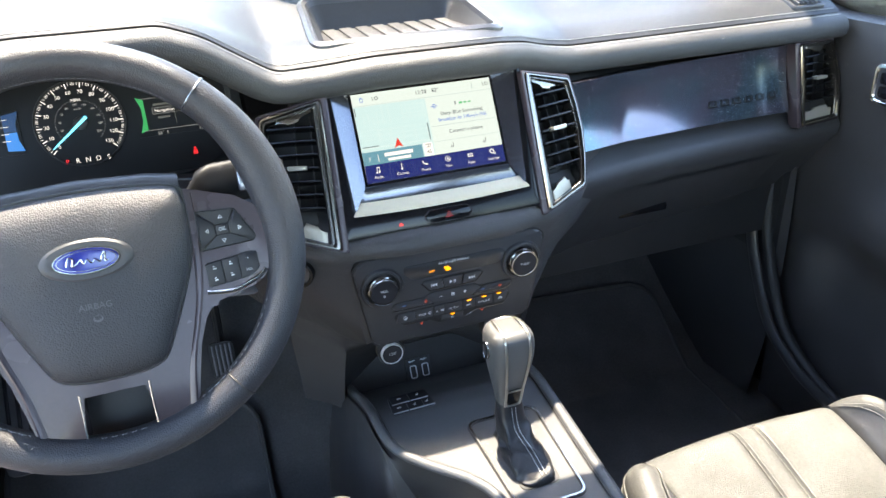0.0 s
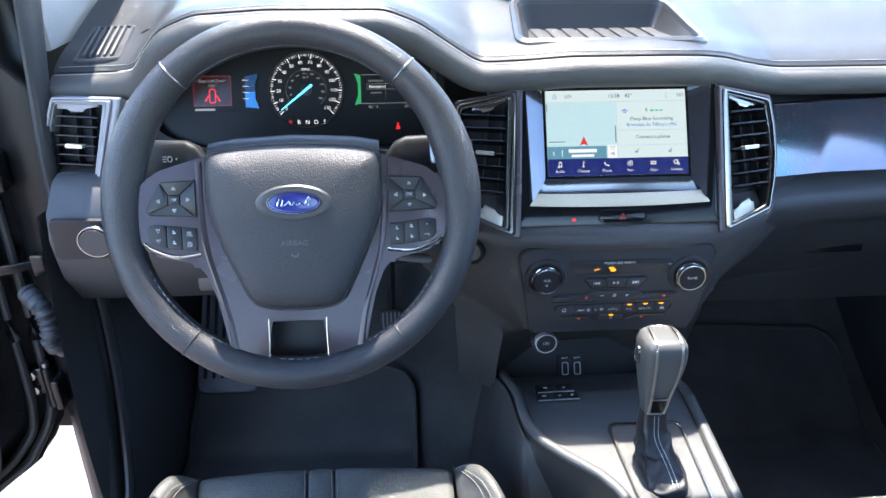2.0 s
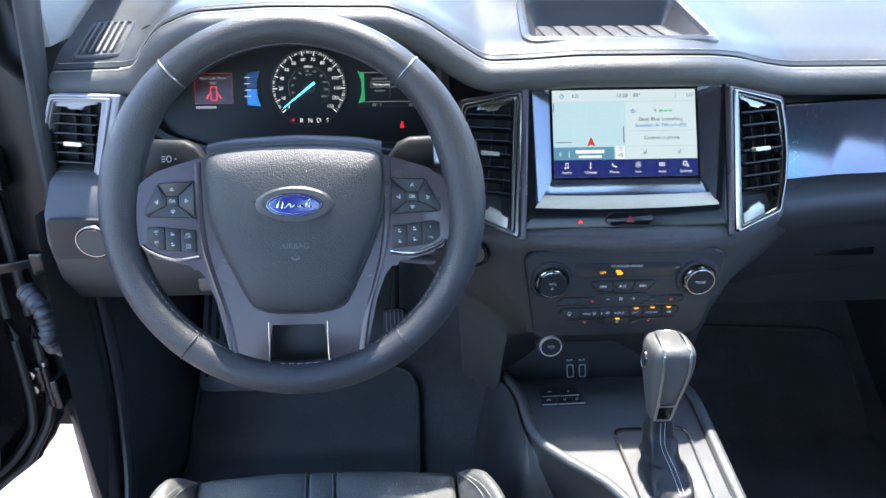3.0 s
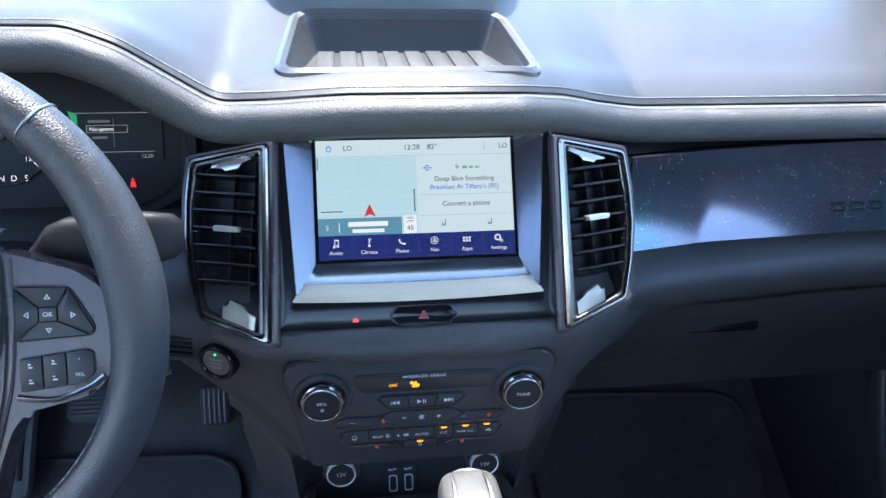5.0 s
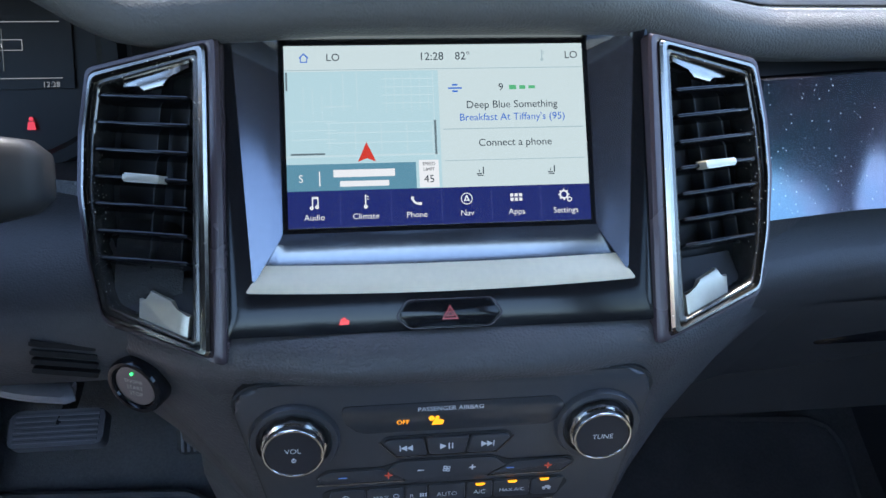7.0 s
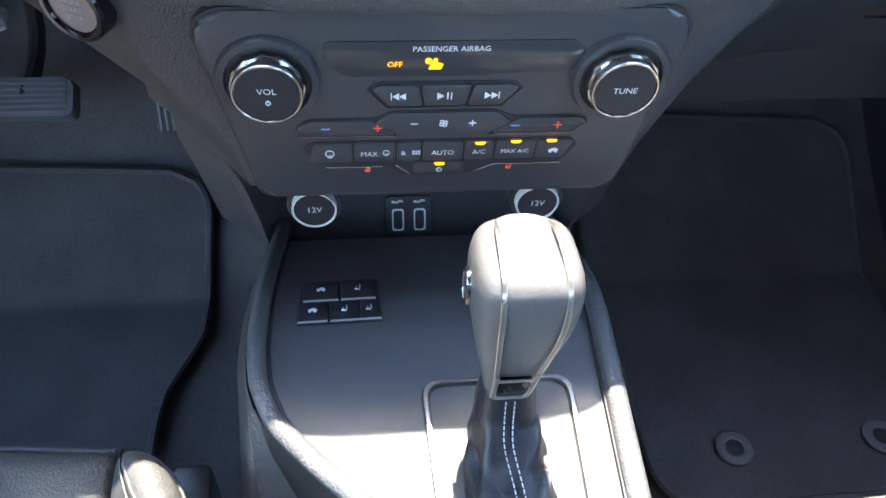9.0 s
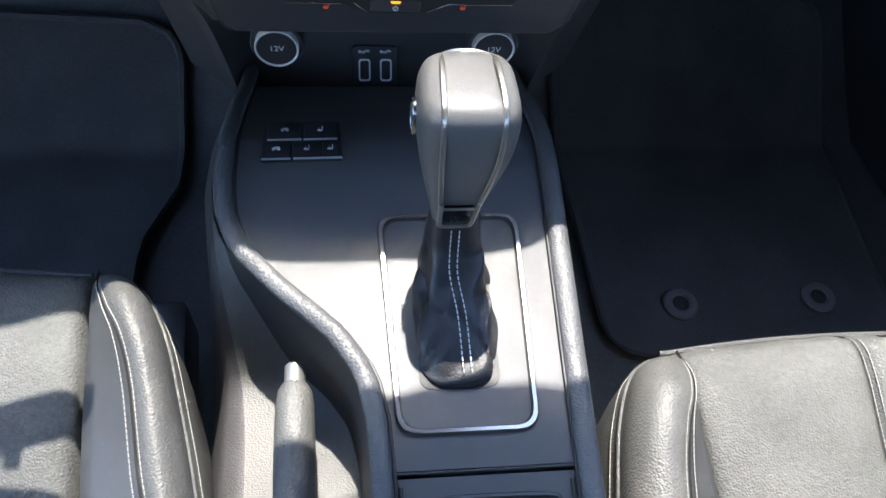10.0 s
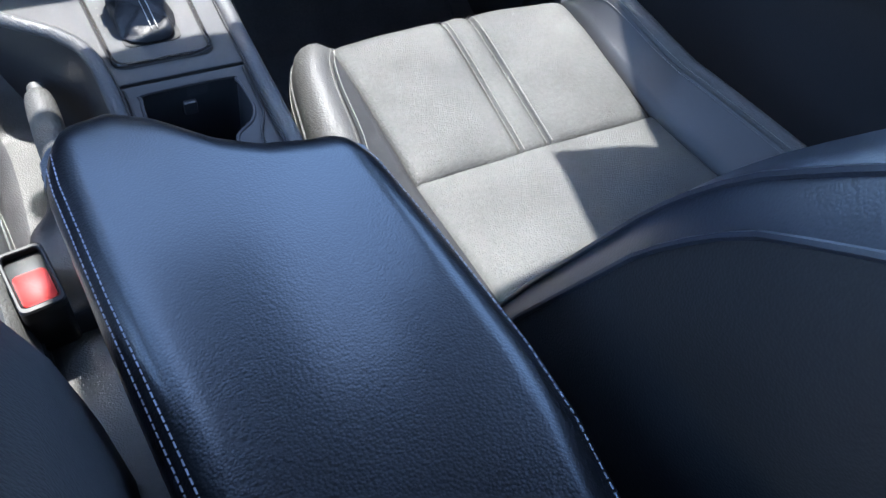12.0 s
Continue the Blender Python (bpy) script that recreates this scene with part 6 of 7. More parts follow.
# inner wall of the handbrake bay and flanks
TRAY_EDGE = curve1([-0.62, -0.30, -0.19, -0.15, 0.08], [-0.120, -0.121, -0.122, -0.123, -0.124])


def left_section(y):
    a = xl(y) - 0.010
    e = min(TRAY_EDGE(y), a - 0.001)
    k = max(0.0, min(1.0, (a - e - 0.002) / 0.05))
    zt = (zc(y) - 0.004) * (1 - k) + 0.297 * k
    return [(-0.165, y, 0.03), (-0.150, y, 0.20), (e - 0.006, y, zt - 0.012), (e, y, zt - 0.002), (e + (a - e) * 0.15, y, zt), (e + (a - e) * 0.7, y, zt), (a - 0.003 * k, y, zt + 0.006 * k), (a + 0.002, y, zc(y) - 0.012), (a + 0.004, y, zc(y))]


LS = [left_section(-0.95 + 1.08 * i / 94) for i in range(95)]
part("left_flank", loft([p[:5] for p in LS], closed=False), PLASTIC, console, "dark grained flank", angle=55)
# one bay skin in two tones: sun put into the floor, shade into the wall
part("lit_bay_floor", loft([p[4:7] for p in LS], closed=False), BAY_LIT, console, "grained floor of the handbrake bay in a sunlit tone", angle=55)
part("shaded_bay_wall", loft([p[6:] for p in LS], closed=False), VINYL, console, "bay wall in a darker tone for its shade", angle=55)
part("right_flank", loft([[(xr(y) + 0.007, y, zc(y) + 0.002), (xr(y) + 0.011, y, zc(y) - 0.03), (xr(y) + 0.016, y, 0.22), (xr(y) + 0.022, y, 0.03)] for y in [-0.95 + 1.03 * i / 40 for i in range(41)]], closed=False), PLASTIC, console, "dark grained flank", angle=55)
part("pocket_wall", box((0, 0.125, 0.41), (0.232, 0.02, 0.22), 0.0), DARK, console)
# switch bank on the plate
QM = frame_of((-0.0655, -0.083, 0.4035), (1, 0.02, 0), (0, 1, -0.08))
swb = part("switch_bank", prism(rounded([(-0.029, -0.020), (0.029, -0.020), (0.027, 0.020), (-0.025, 0.020)], 0.003), -0.002, 0.0012, QM, 0.0005), KEY_SATIN, console, "bank of small black switches")
for x, y, w in ((-0.012, 0.0095, 0.024), (0.0135, 0.0095, 0.024), (-0.0175, -0.010, 0.020), (0.004, -0.010, 0.020), (0.0205, -0.010, 0.012)):
    part("switch_key", prism(rect(x, y, w, 0.0175, 0.0015, 2), 0.0, 0.0026, QM, 0.0006), KEY_SATIN, swb)
    icon(x, y + 0.001, "car" if x < 0 else "seat", WHITE, QM, swb, 0.95, 0.0029)
bars([(-0.0175, -0.0190, 0.020, 0.0004), (0.0115, -0.0190, 0.034, 0.0004), (-0.012, 0.0003, 0.024, 0.0004), (0.0135, 0.0003, 0.024, 0.0004)], QM, GREY, swb, 0.003)

# shifter bezel
FAINT = material("faint_print", (0.11, 0.11, 0.11), 0.5, var=0.05)
BM_ = frame_of((0.0335, -0.2265, zc(-0.2265)), (1, 0, 0), (0, 1, 0.083))
bo = rounded([(-0.0405, -0.0755), (0.0445, -0.0755), (0.0490, 0.0755), (-0.0485, 0.0755)], 0.013, 6)
bi = [(x * 0.90 + 0.0001, y * 0.945) for x, y in bo]
part("shifter_bezel", ring(bo, bi, -0.001, 0.0045, BM_, 0.0025), DULLCHROME, console, "satin chrome bezel round the selector")
part("bezel_field", prism(bi, 0.0, 0.0012, BM_), PLATE_SATIN, console)
slot = rounded([(-0.026, -0.048), (0.024, -0.048), (0.023, 0.046), (-0.021, 0.050)], 0.010, 4)
part("slot_bed", prism(slot, 0.0008, 0.002, BM_), DARK, console)
for k, ch in enumerate("PRNDS"):
    words(ch, 0.0058, -0.0345, 0.033 - 0.0125 * k, BM_, FAINT, console, 0.0016)
# joint line before the cup holders
part("joint_line", tube([(xl(-0.3225) + 0.006, -0.3225, zc(-0.3225) + 0.0002), (xr(-0.3225) - 0.006, -0.3225, zc(-0.3225) + 0.0002)], 0.0011, seg=6), DARK, console)

# cup holder insert
UM2 = frame_of((0, -0.325, zc(-0.325) - 0.001), (1, 0, 0), (0, 1, 0.083))
left_h = [(0.010, -0.0125), (0.004, -0.020), (0.002, -0.045), (0.003, -0.060), (0.010, -0.074), (0.0245, -0.086), (0.0265, -0.104), (0.013, -0.116), (0.003, -0.132), (0.0005, -0.155), (0.003, -0.180), (0.015, -0.192)]
hole = [(p.x, p.y) for p in smooth_path([(x, y, 0) for x, y in left_h] + [(0.0865 - x, y, 0) for x, y in left_h[::-1]], 100, closed=True)]
ins_o = [(xl(y) + 0.005, y + 0.325) for y in np.linspace(-0.325, -0.545, 14)] + [(xr(y) - 0.005, y + 0.325) for y in np.linspace(-0.545, -0.325, 14)]
cups = part("cup_holder", plate(ins_o, [hole], -0.012, 0.0, UM2), PLATE_SATIN, console, "double cup holder insert")
part("holder_rim", tube([UM2 @ Vector((x, y, 0.0)) for x, y in hole], 0.0016, 0.0012, seg=6, closed=True), PANEL, cups)
for s_ in (-1, 1):
    side = [((xl(y) + 0.0085 if s_ < 0 else xr(y) - 0.0085) - s_ * (0.011 * math.exp(-((y + 0.425) / 0.022) ** 2)), y, zc(y) + 0.0002) for y in np.linspace(-0.33, -0.54, 40)]
    part("holder_joint", tube(side, 0.001, seg=6), DARK, cups)
hb_ = [UM2 @ Vector((x, y, -0.001)) for x, y in hole]
hb2 = [UM2 @ Vector((0.0432 + (x - 0.0432) * 0.95, y, -0.075)) for x, y in hole]
bm = loft([hb_, hb2], True, False)
part("holder_wall", bm, PANEL, cups, "deep cup wall")
part("holder_floor", prism([(x, y) for x, y in hole], -0.078, -0.074, UM2), PANEL, cups)
for (x, y, r) in ((0.043, -0.048, 0.033), (0.043, -0.158, 0.037)):
    part("cup_mat", prism(disc(x, y, r, n=40), -0.0745, -0.071, UM2, 0.001), RUBBER, cups, "grey rubber cup mat")
for x, y, a in ((0.041, -0.020, 0), (0.008, -0.066, 60), (0.079, -0.066, -60), (0.008, -0.128, -50), (0.078, -0.125, 50), (0.043, -0.188, 0)):
    part("cup_tab", box((0, 0, 0), (0.011, 0.006, 0.012), 0.0015, m=UM2 @ Matrix.Translation((x, y, -0.016)) @ pose(0, 0, 0, 0, 0, a)), PANEL, cups, "sprung grey cup tab")
part("waist_bridge", box((0.0432, -0.100, -0.052), (0.040, 0.016, 0.05), 0.005, m=UM2), DARK, cups)

# ---- gear selector ----
gear = thing("gear_selector", (0.034, -0.22, 0.40), "leather gear selector with chrome edging and a stitched boot", "gear selector")


def sq_loop(cx, cy, z, hw, hd, e=0.5, n=32, tilt=0.0):
    out = []
    for k in range(n):
        a = 2 * math.pi * k / n
        x = hw * math.copysign(abs(math.cos(a)) ** e, math.cos(a))
        y = hd * math.copysign(abs(math.sin(a)) ** e, math.sin(a))
        out.append((cx + x, cy + y, z + tilt * y))
    return out


KN = [(0.4460, -0.180, 0.0125, 0.0125), (0.4560, -0.181, 0.0140, 0.0135), (0.4700, -0.182, 0.0165, 0.0165), (0.4880, -0.183, 0.0200, 0.0205), (0.5060, -0.184, 0.0232, 0.0245), (0.5230, -0.184, 0.0256, 0.0275), (0.5380, -0.184, 0.0262, 0.0285), (0.5480, -0.184, 0.0252, 0.0277), (0.5540, -0.184, 0.0225, 0.0250), (0.5575, -0.184, 0.0165, 0.0190), (0.5585, -0.184, 0.008, 0.010)]
fine = []
ks = [smooth_path([(z, cy, hw) for z, cy, hw, hd in KN], 40), smooth_path([(z, cy, hd) for z, cy, hw, hd in KN], 40)]
for a, b in zip(*ks):
    fine.append(sq_loop(0.0305, a.y, a.x, a.z, b.z, 0.55, tilt=-0.05))
part("knob", loft(fine), KNOB_SKIN, gear, "grey leather knob", angle=60)
for sx in (-1, 1):
    pth = smooth_path([(0.0305 + sx * 0.0125, -0.163, 0.5535), (0.0305 + sx * 0.0138, -0.175, 0.5595), (0.0305 + sx * 0.0145, -0.195, 0.5600), (0.0305 + sx * 0.0148, -0.2075, 0.5555), (0.0305 + sx * 0.0148, -0.2125, 0.5410), (0.0305 + sx * 0.0142, -0.2118, 0.5230), (0.0305 + sx * 0.0125, -0.2075, 0.5000), (0.0305 + sx * 0.0105, -0.2010, 0.4740), (0.0305 + sx * 0.0095, -0.1955, 0.4520)], 44)
    part("chrome_strip", tube(pth, 0.0015, 0.0009, seg=8, up=(0, -1, 0.6)), CHAMPAGNE, gear, "slim chrome strip")
part("chrome_bow", tube(smooth_path([(0.0305 - 0.0125, -0.163, 0.5540), (0.0305 - 0.006, -0.1585, 0.5525), (0.0305, -0.1575, 0.5520), (0.0305 + 0.006, -0.1585, 0.5525), (0.0305 + 0.0125, -0.163, 0.5540)], 16), 0.0013, seg=8), CHAMPAGNE, gear)
tip = part("tip_window", box((0, 0, 0), (0.0175, 0.006, 0.024), 0.002, m=pose(0.0305, -0.1972, 0.4665, 14)), PIANO, gear, "gloss black window at the foot of the knob")
TF = pose(0.0305, -0.2004, 0.4665, 14)
part("tip_frame", tube(smooth_path([TF @ Vector(p) for p in ((-0.0105, 0, 0.018), (-0.0100, 0, 0.0), (-0.0090, 0, -0.0115), (-0.0070, 0, -0.0135), (0.0, 0, -0.0138), (0.0070, 0, -0.0135), (0.0090, 0, -0.0115), (0.0100, 0, 0.0), (0.0105, 0, 0.018))], 40), 0.0013, 0.0010, seg=8, up=(0, -1, 0)), CHAMPAGNE, tip, "slim chrome frame")
part("tip_bridge", box((0, 0, 0.0118), (0.0185, 0.0012, 0.0022), 0.0004, m=TF), CHAMPAGNE, tip)
SB = frame_of((0.0055, -0.181, 0.5290), (0, 0.15, -1), (0, 1, 0)) @ Matrix.Rotation(math.pi, 4, "X")
sbn = part("side_button", prism(disc(0, 0, 0.0105, 0.0070, 24), 0.0, 0.0026, SB, 0.001), PANEL, gear, "dark oval release button")
part("button_rim", ring(disc(0, 0, 0.0118, 0.0082, 32), disc(0, 0, 0.0103, 0.0068, 32), 0.0, 0.0030, SB, 0.0006), DULLCHROME, sbn)
bl = []
BT = [(0.451, -0.1805, 0.0150, 0.0145), (0.432, -0.184, 0.0165, 0.0155), (0.422, -0.190, 0.0175, 0.019), (0.413, -0.203, 0.0180, 0.030), (0.406, -0.217, 0.0215, 0.044), (0.401, -0.2225, 0.0245, 0.050), (0.396, -0.2225, 0.0255, 0.052)]
pa, pb = smooth_path([(z, cy, hw) for z, cy, hw, hd in BT], 30), smooth_path([(z, cy, hd) for z, cy, hw, hd in BT], 30)
for i, (a, b) in enumerate(zip(pa, pb)):
    k = min(1.0, i / 12) * (1 - 0.6 * max(0, i - 24) / 6)
    lp = sq_loop(0.0325, a.y, a.x, a.z, b.z, 0.62, 96)
    # soft folds, and two creases that cross behind the neck
    lp = [(x + 0.0019 * k * math.sin(170 * y + 0.4 * i) + 0.0008 * k * math.sin(i * 0.8), y, z + 0.0018 * k * math.sin(x * 150 + 0.6 * i) - 0.0035 * k * sum(math.exp(-((y + 0.236 - q * (x - 0.0325) * 1.1) / 0.0035) ** 2) for q in (-1, 1))) for x, y, z in lp]
    bl.append(lp)
boot = part("boot", loft(bl), BOOT_LEATHER, gear, "creased black leather boot", angle=80)
for dx in (-0.0025, 0.0025):
    pth = smooth_path([(0.0315 + dx, -0.1958, 0.4475), (0.0315 + dx, -0.2005, 0.430), (0.0315 + dx, -0.2105, 0.4205), (0.035 + dx, -0.2345, 0.4130), (0.036 + dx, -0.2610, 0.4065), (0.0365 + dx, -0.2690, 0.4035)], 30)
    pth = [p + Vector((0, -0.0014, 0.0012)) for p in pth]
    stitches(pth, boot, step=0.0036, size=0.00042)

# ---- handbrake ----
brake = thing("handbrake", (-0.066, -0.36, 0.30), "leather handbrake lever with a chrome button and a loose boot", "handbrake")
pth = [(-0.0700, -0.2475, 0.349), (-0.0700, -0.252, 0.349), (-0.0698, -0.262, 0.3485), (-0.0695, -0.28, 0.347), (-0.069, -0.31, 0.344), (-0.068, -0.34, 0.340), (-0.067, -0.355, 0.338)]
part("grip", tube(pth, [0.0085, 0.0112, 0.0125, 0.0130, 0.0132, 0.0130, 0.0128], [0.0095, 0.0122, 0.0135, 0.0140, 0.0142, 0.0140, 0.0136], seg=20), LEATHER, brake, "padded leather grip", angle=60)
part("release_button", tube([(-0.0702, -0.249, 0.349), (-0.0703, -0.2345, 0.3496), (-0.0703, -0.2325, 0.3497)], [0.0070, 0.0070, 0.0052], seg=18), BUTTON_CHROME, brake, "chrome release button")
bl = []
for t in range(25):
    s = t / 24
    y = -0.350 - 0.135 * s
    hw = 0.0145 + 0.030 * min(1, s * 1.5) ** 1.2
    hz = 0.0150 + 0.006 * math.sin(s * 3)
    z = 0.338 - 0.030 * s
    cx = -0.067 + 0.0 * s
    lp = []
    for k in range(28):
        a = 2 * math.pi * k / 28
        fold = 0.0028 * math.sin(3 * a + 4 * s * 3) * min(1, s * 4) + 0.002 * math.sin(20 * s + 2 * a) * min(1, s * 4)
        lp.append((cx + (hw + fold) * math.cos(a), y, z + (hz + fold) * math.sin(a)))
    bl.append(lp)
hboot = part("boot", loft(bl), BOOT_LEATHER, brake, "slack creased leather boot", angle=80)
part("collar", tube([(-0.067 + 0.0152 * math.cos(a), -0.351 , 0.338 + 0.0160 * math.sin(a)) for a in [2 * math.pi * k / 24 for k in range(24)]], 0.0020, seg=8, closed=True, up=(0, 1, 0)), BOOT_LEATHER, brake)
for dx in (-0.002, 0.003):
    stitches([(-0.066 + dx + 0.004 * s, -0.352 - 0.13 * s, 0.3385 + 0.0158 - 0.0245 * s + 0.006 * math.sin(s * 3)) for s in np.linspace(0, 1, 20)], hboot, step=0.0036, size=0.00042)
bm = tube(smooth_path([(-0.045, -0.352, 0.306), (-0.030, -0.352, 0.322), (-0.024, -0.375, 0.318), (-0.030, -0.42, 0.31), (-0.035, -0.48, 0.305)], 20), 0.012, 0.016, seg=12)
part("boot_fold", bm, BOOT_LEATHER, brake, angle=80)

# ---- armrest ----
arm = thing("armrest", (0.015, -0.75, 0.22), "padded black leather armrest lid with pale side stitching", "armrest")
AL = curve1([-1.0, -0.90, -0.76, -0.64, -0.55, -0.49], [-0.032, -0.040, -0.054, -0.065, -0.0715, -0.0715])
AR = curve1([-1.0, -0.90, -0.82, -0.78, -0.74, -0.66, -0.58, -0.49], [0.080, 0.086, 0.098, 0.1055, 0.108, 0.106, 0.101, 0.096])
AF = curve1([-0.0715, -0.066, -0.056, -0.030, -0.008, 0.018, 0.040, 0.066, 0.088, 0.0965], [-0.512, -0.500, -0.4925, -0.489, -0.505, -0.536, -0.551, -0.5565, -0.557, -0.566])


def lid_z(x, y):
    """Height of the padded lid: a soft shoulder all round and a slight crown."""
    r = 0.024
    qx = 1 - min(1.0, max(0.0, min(x - AL(y), AR(y) - x)) / r)
    qy = 1 - min(1.0, max(0.0, 0.9 * (AF(x) - y)) / 0.030)
    q = min(1.0, math.hypot(qx, qy))
    return 0.485 - 0.017 * (1 - (1 - q ** 2.4) ** 0.62) + 0.0035 * (1 - ((x - 0.015) / 0.085) ** 2)


def lid_pt(u, v):
    u = 0.5 - 0.5 * math.cos(math.pi * u)
    y = AF(-0.0715 + 0.168 * u)
    y = y + (-1.0 - y) * v ** 1.3
    x = AL(y) + u * (AR(y) - AL(y))
    return (x, y, lid_z(x, y))


lid = part("lid", solid(lid_pt, 110, 120, (0, 0, -0.058)), ARM_LEATHER, arm, "soft black leather lid", angle=75)
ly = np.linspace(-0.522, -0.985, 120)
for ins in (0.0075, 0.0035):
    stitches([(AL(y) + ins, y, lid_z(AL(y) + ins, y) + 0.0003) for y in ly], lid, step=0.0044, size=0.00045, mat=THREAD_LID)
stitches([(AR(y) - 0.006, y, lid_z(AR(y) - 0.006, y) + 0.0003) for y in ly if y < -0.58], lid, step=0.0044, size=0.00045, mat=THREAD_LID)
bxp = [(-0.060, -0.55), (0.0, -0.53), (0.085, -0.575), (0.095, -1.0), (-0.045, -1.0)]
part("bin", prism(rounded(bxp, 0.01), 0.04, 0.408, I4), PLASTIC, arm, "dark grained storage bin")


# ---- seats ----
def seat(cx, sg, label, fwd=0.0, lift=0.0, wide=1.0, toe=0.0, inner=0.0, skew=0.0, ins=0.0, seam=0.0, edge=0.0):
    """A front seat; sg is +1 where its door side is to the right."""
    th = thing("front_seat", (cx, -0.5 + fwd, 0.06), label, "seat", "front seats")
    plain_part = part

    def shift(p):
        y = p[1] + fwd
        return Vector((p[0] + toe * (-0.36 - y), y, p[2] + lift))

    def part_(name, bm, mat, parent, label="", angle=35):
        for v in bm.verts:
            v.co = shift(v.co)
        return plain_part(name, bm, mat, parent, label, angle)

    def stitches_(path, parent, **kw):
        return stitches([shift(p) for p in path], parent, **kw)

    def X(d):
        return cx + sg * d

    zi = curve1([-0.80, -0.60, -0.43, -0.30, -0.255, -0.235, -0.222, -0.212], [0.292, 0.284, 0.290, 0.318, 0.326, 0.327, 0.322, 0.306])

    def bow(d, y):
        k = max(0.0, (y + 0.40) / 0.19)
        return y + k * (0.010 * (1 - min(1.0, abs(d) / 0.15) ** 2) - 0.004)

    def panel(d0, d1, y0, y1, puff, name, lab="", nu=14, nv=26, mat=SEAT_PERF):
        def f(u, v):
            eu = min(u, 1 - u) * abs(d1 - d0)
            ev = min(v, 1 - v) * abs(y1 - y0)
            d, y = d0 + (d1 - d0) * u, y0 + (y1 - y0) * v
            drop = 0.005 * math.exp(-(eu / 0.0035)) + (0.006 * math.exp(-(ev / 0.004)) if v < 0.5 else 0.0)
            w = 0.0022 * math.sin(23 * d + 11 * y) * math.sin(17 * y + 3) + 0.0012 * math.sin(61 * d - 40 * y) * math.sin(47 * y + 21 * d)
            flare = 1 + (0.06 * max(0.0, (y + 0.43) / 0.22) if abs(d) > 0.12 else 0.0)
            d = d + skew * (y + 0.36) * (1 - (d / 0.15) ** 2)
            return (X(d * flare), bow(d, y), zi(y) - drop + puff * (1 - abs(2 * u - 1) ** 3) * (1 - abs(2 * v - 1) ** 4) + w * 0.5)
        return part_(name, solid(f, nu, nv, (0, 0, -0.06)), mat, th, lab, angle=70)

    panel(-0.146 - ins, -0.0158, -0.427, -0.212, 0.006, "cushion_panel", "grained leather cushion panel", 30, 60)
    panel(-0.0152, 0.0177, -0.427, -0.212, 0.003, "centre_stripe", "leather centre stripe", 14, 60)
    panel(0.0183, 0.146, -0.427, -0.212, 0.006, "cushion_panel", "", 30, 60)
    panel(-0.150 - ins, 0.150, -0.70, -0.428, 0.008, "rear_cushion_panel", "grained leather rear cushion panel", 40, 40)
    for d in (-0.0188, -0.0122, 0.0147, 0.0213):
        stitches_([(X(d + skew * (y + 0.36)), bow(d, y), zi(y) + 0.0008 + (0.0014 if abs(d) > 0.018 else 0.0)) for y in np.linspace(-0.424, -0.214, 60)], th, step=0.0036, size=0.00042, fill=0.8, mat=THREAD_SEAT)
    # side bolsters: inner edge, stitch line and outer seam run from the front corner to the rear
    inner_edge = smooth_path([(0.1545, -0.219, 0), (0.1545, -0.232, 0), (0.153, -0.248, 0), (0.152, -0.280, 0), (0.150, -0.320, 0), (0.149, -0.385, 0), (0.148, -0.45, 0), (0.148, -0.56, 0), (0.148, -0.69, 0)], 60)
    stitch_edge = smooth_path([(0.1550, -0.2215, 0), (0.1560, -0.240, 0), (0.1640, -0.262, 0), (0.1750, -0.285, 0), (0.1820, -0.315, 0), (0.1870, -0.370, 0), (0.1950, -0.430, 0), (0.1970, -0.56, 0), (0.1960, -0.69, 0)], 60)
    outer_edge = smooth_path([(0.1550, -0.2190, 0), (0.1730, -0.2260, 0), (0.1910, -0.2450, 0), (0.2040, -0.2780, 0), (0.2120, -0.3200, 0), (0.2190, -0.3700, 0), (0.2240, -0.4300, 0), (0.2230, -0.56, 0), (0.2200, -0.69, 0)], 60)
    for s in (-1, 1):
        tall = 0.050 if s > 0 else 0.038
        kx = wide if s < 0 else 1.0
        secs, row1, row2, row3 = [], [], [], []
        for i, (pi, ps, po) in enumerate(zip(inner_edge, stitch_edge, outer_edge)):
            if s < 0:
                w = min(1.0, i / 12)
                pi, ps, po = pi + Vector((ins, 0, 0)), ps + Vector((ins + (seam - ins) * w, 0, 0)), po + Vector((ins + (edge - ins) * w, 0, 0))
            g = min(1.0, i / 26)
            g = g * g * (3 - 2 * g)
            base = zi(max(-0.62, min(-0.222, pi.y)))
            hs = -0.001 + g * tall * 0.70
            top = -0.004 + 0.014 * min(1, i / 16) + g * tall * 0.66
            low = -0.016 + 0.006 * min(1, i / 12) + g * tall * 0.22
            q = []
            for a in (0.0, 0.06, 0.3, 0.6, 0.85, 0.97):
                p = pi.lerp(ps, a)
                q.append((p.x, p.y, base + (-0.006 if a == 0 else 0.001 + (hs - 0.001) * a ** 1.25)))
            q.append((ps.x, ps.y, base + hs - 0.0034))
            for a in (0.05, 0.2, 0.4, 0.6, 0.78, 0.92, 1.0):
                p = ps.lerp(po, a)
                z = hs + (top - hs) * min(1.0, a / 0.4) if a <= 0.4 else low + (top - low) * math.sqrt(max(0.0, 1 - ((a - 0.4) / 0.6) ** 2))
                q.append((p.x, p.y, base + z))
            out = Vector((min(1.0, i / 9), max(0.0, 1 - i / 9), 0))
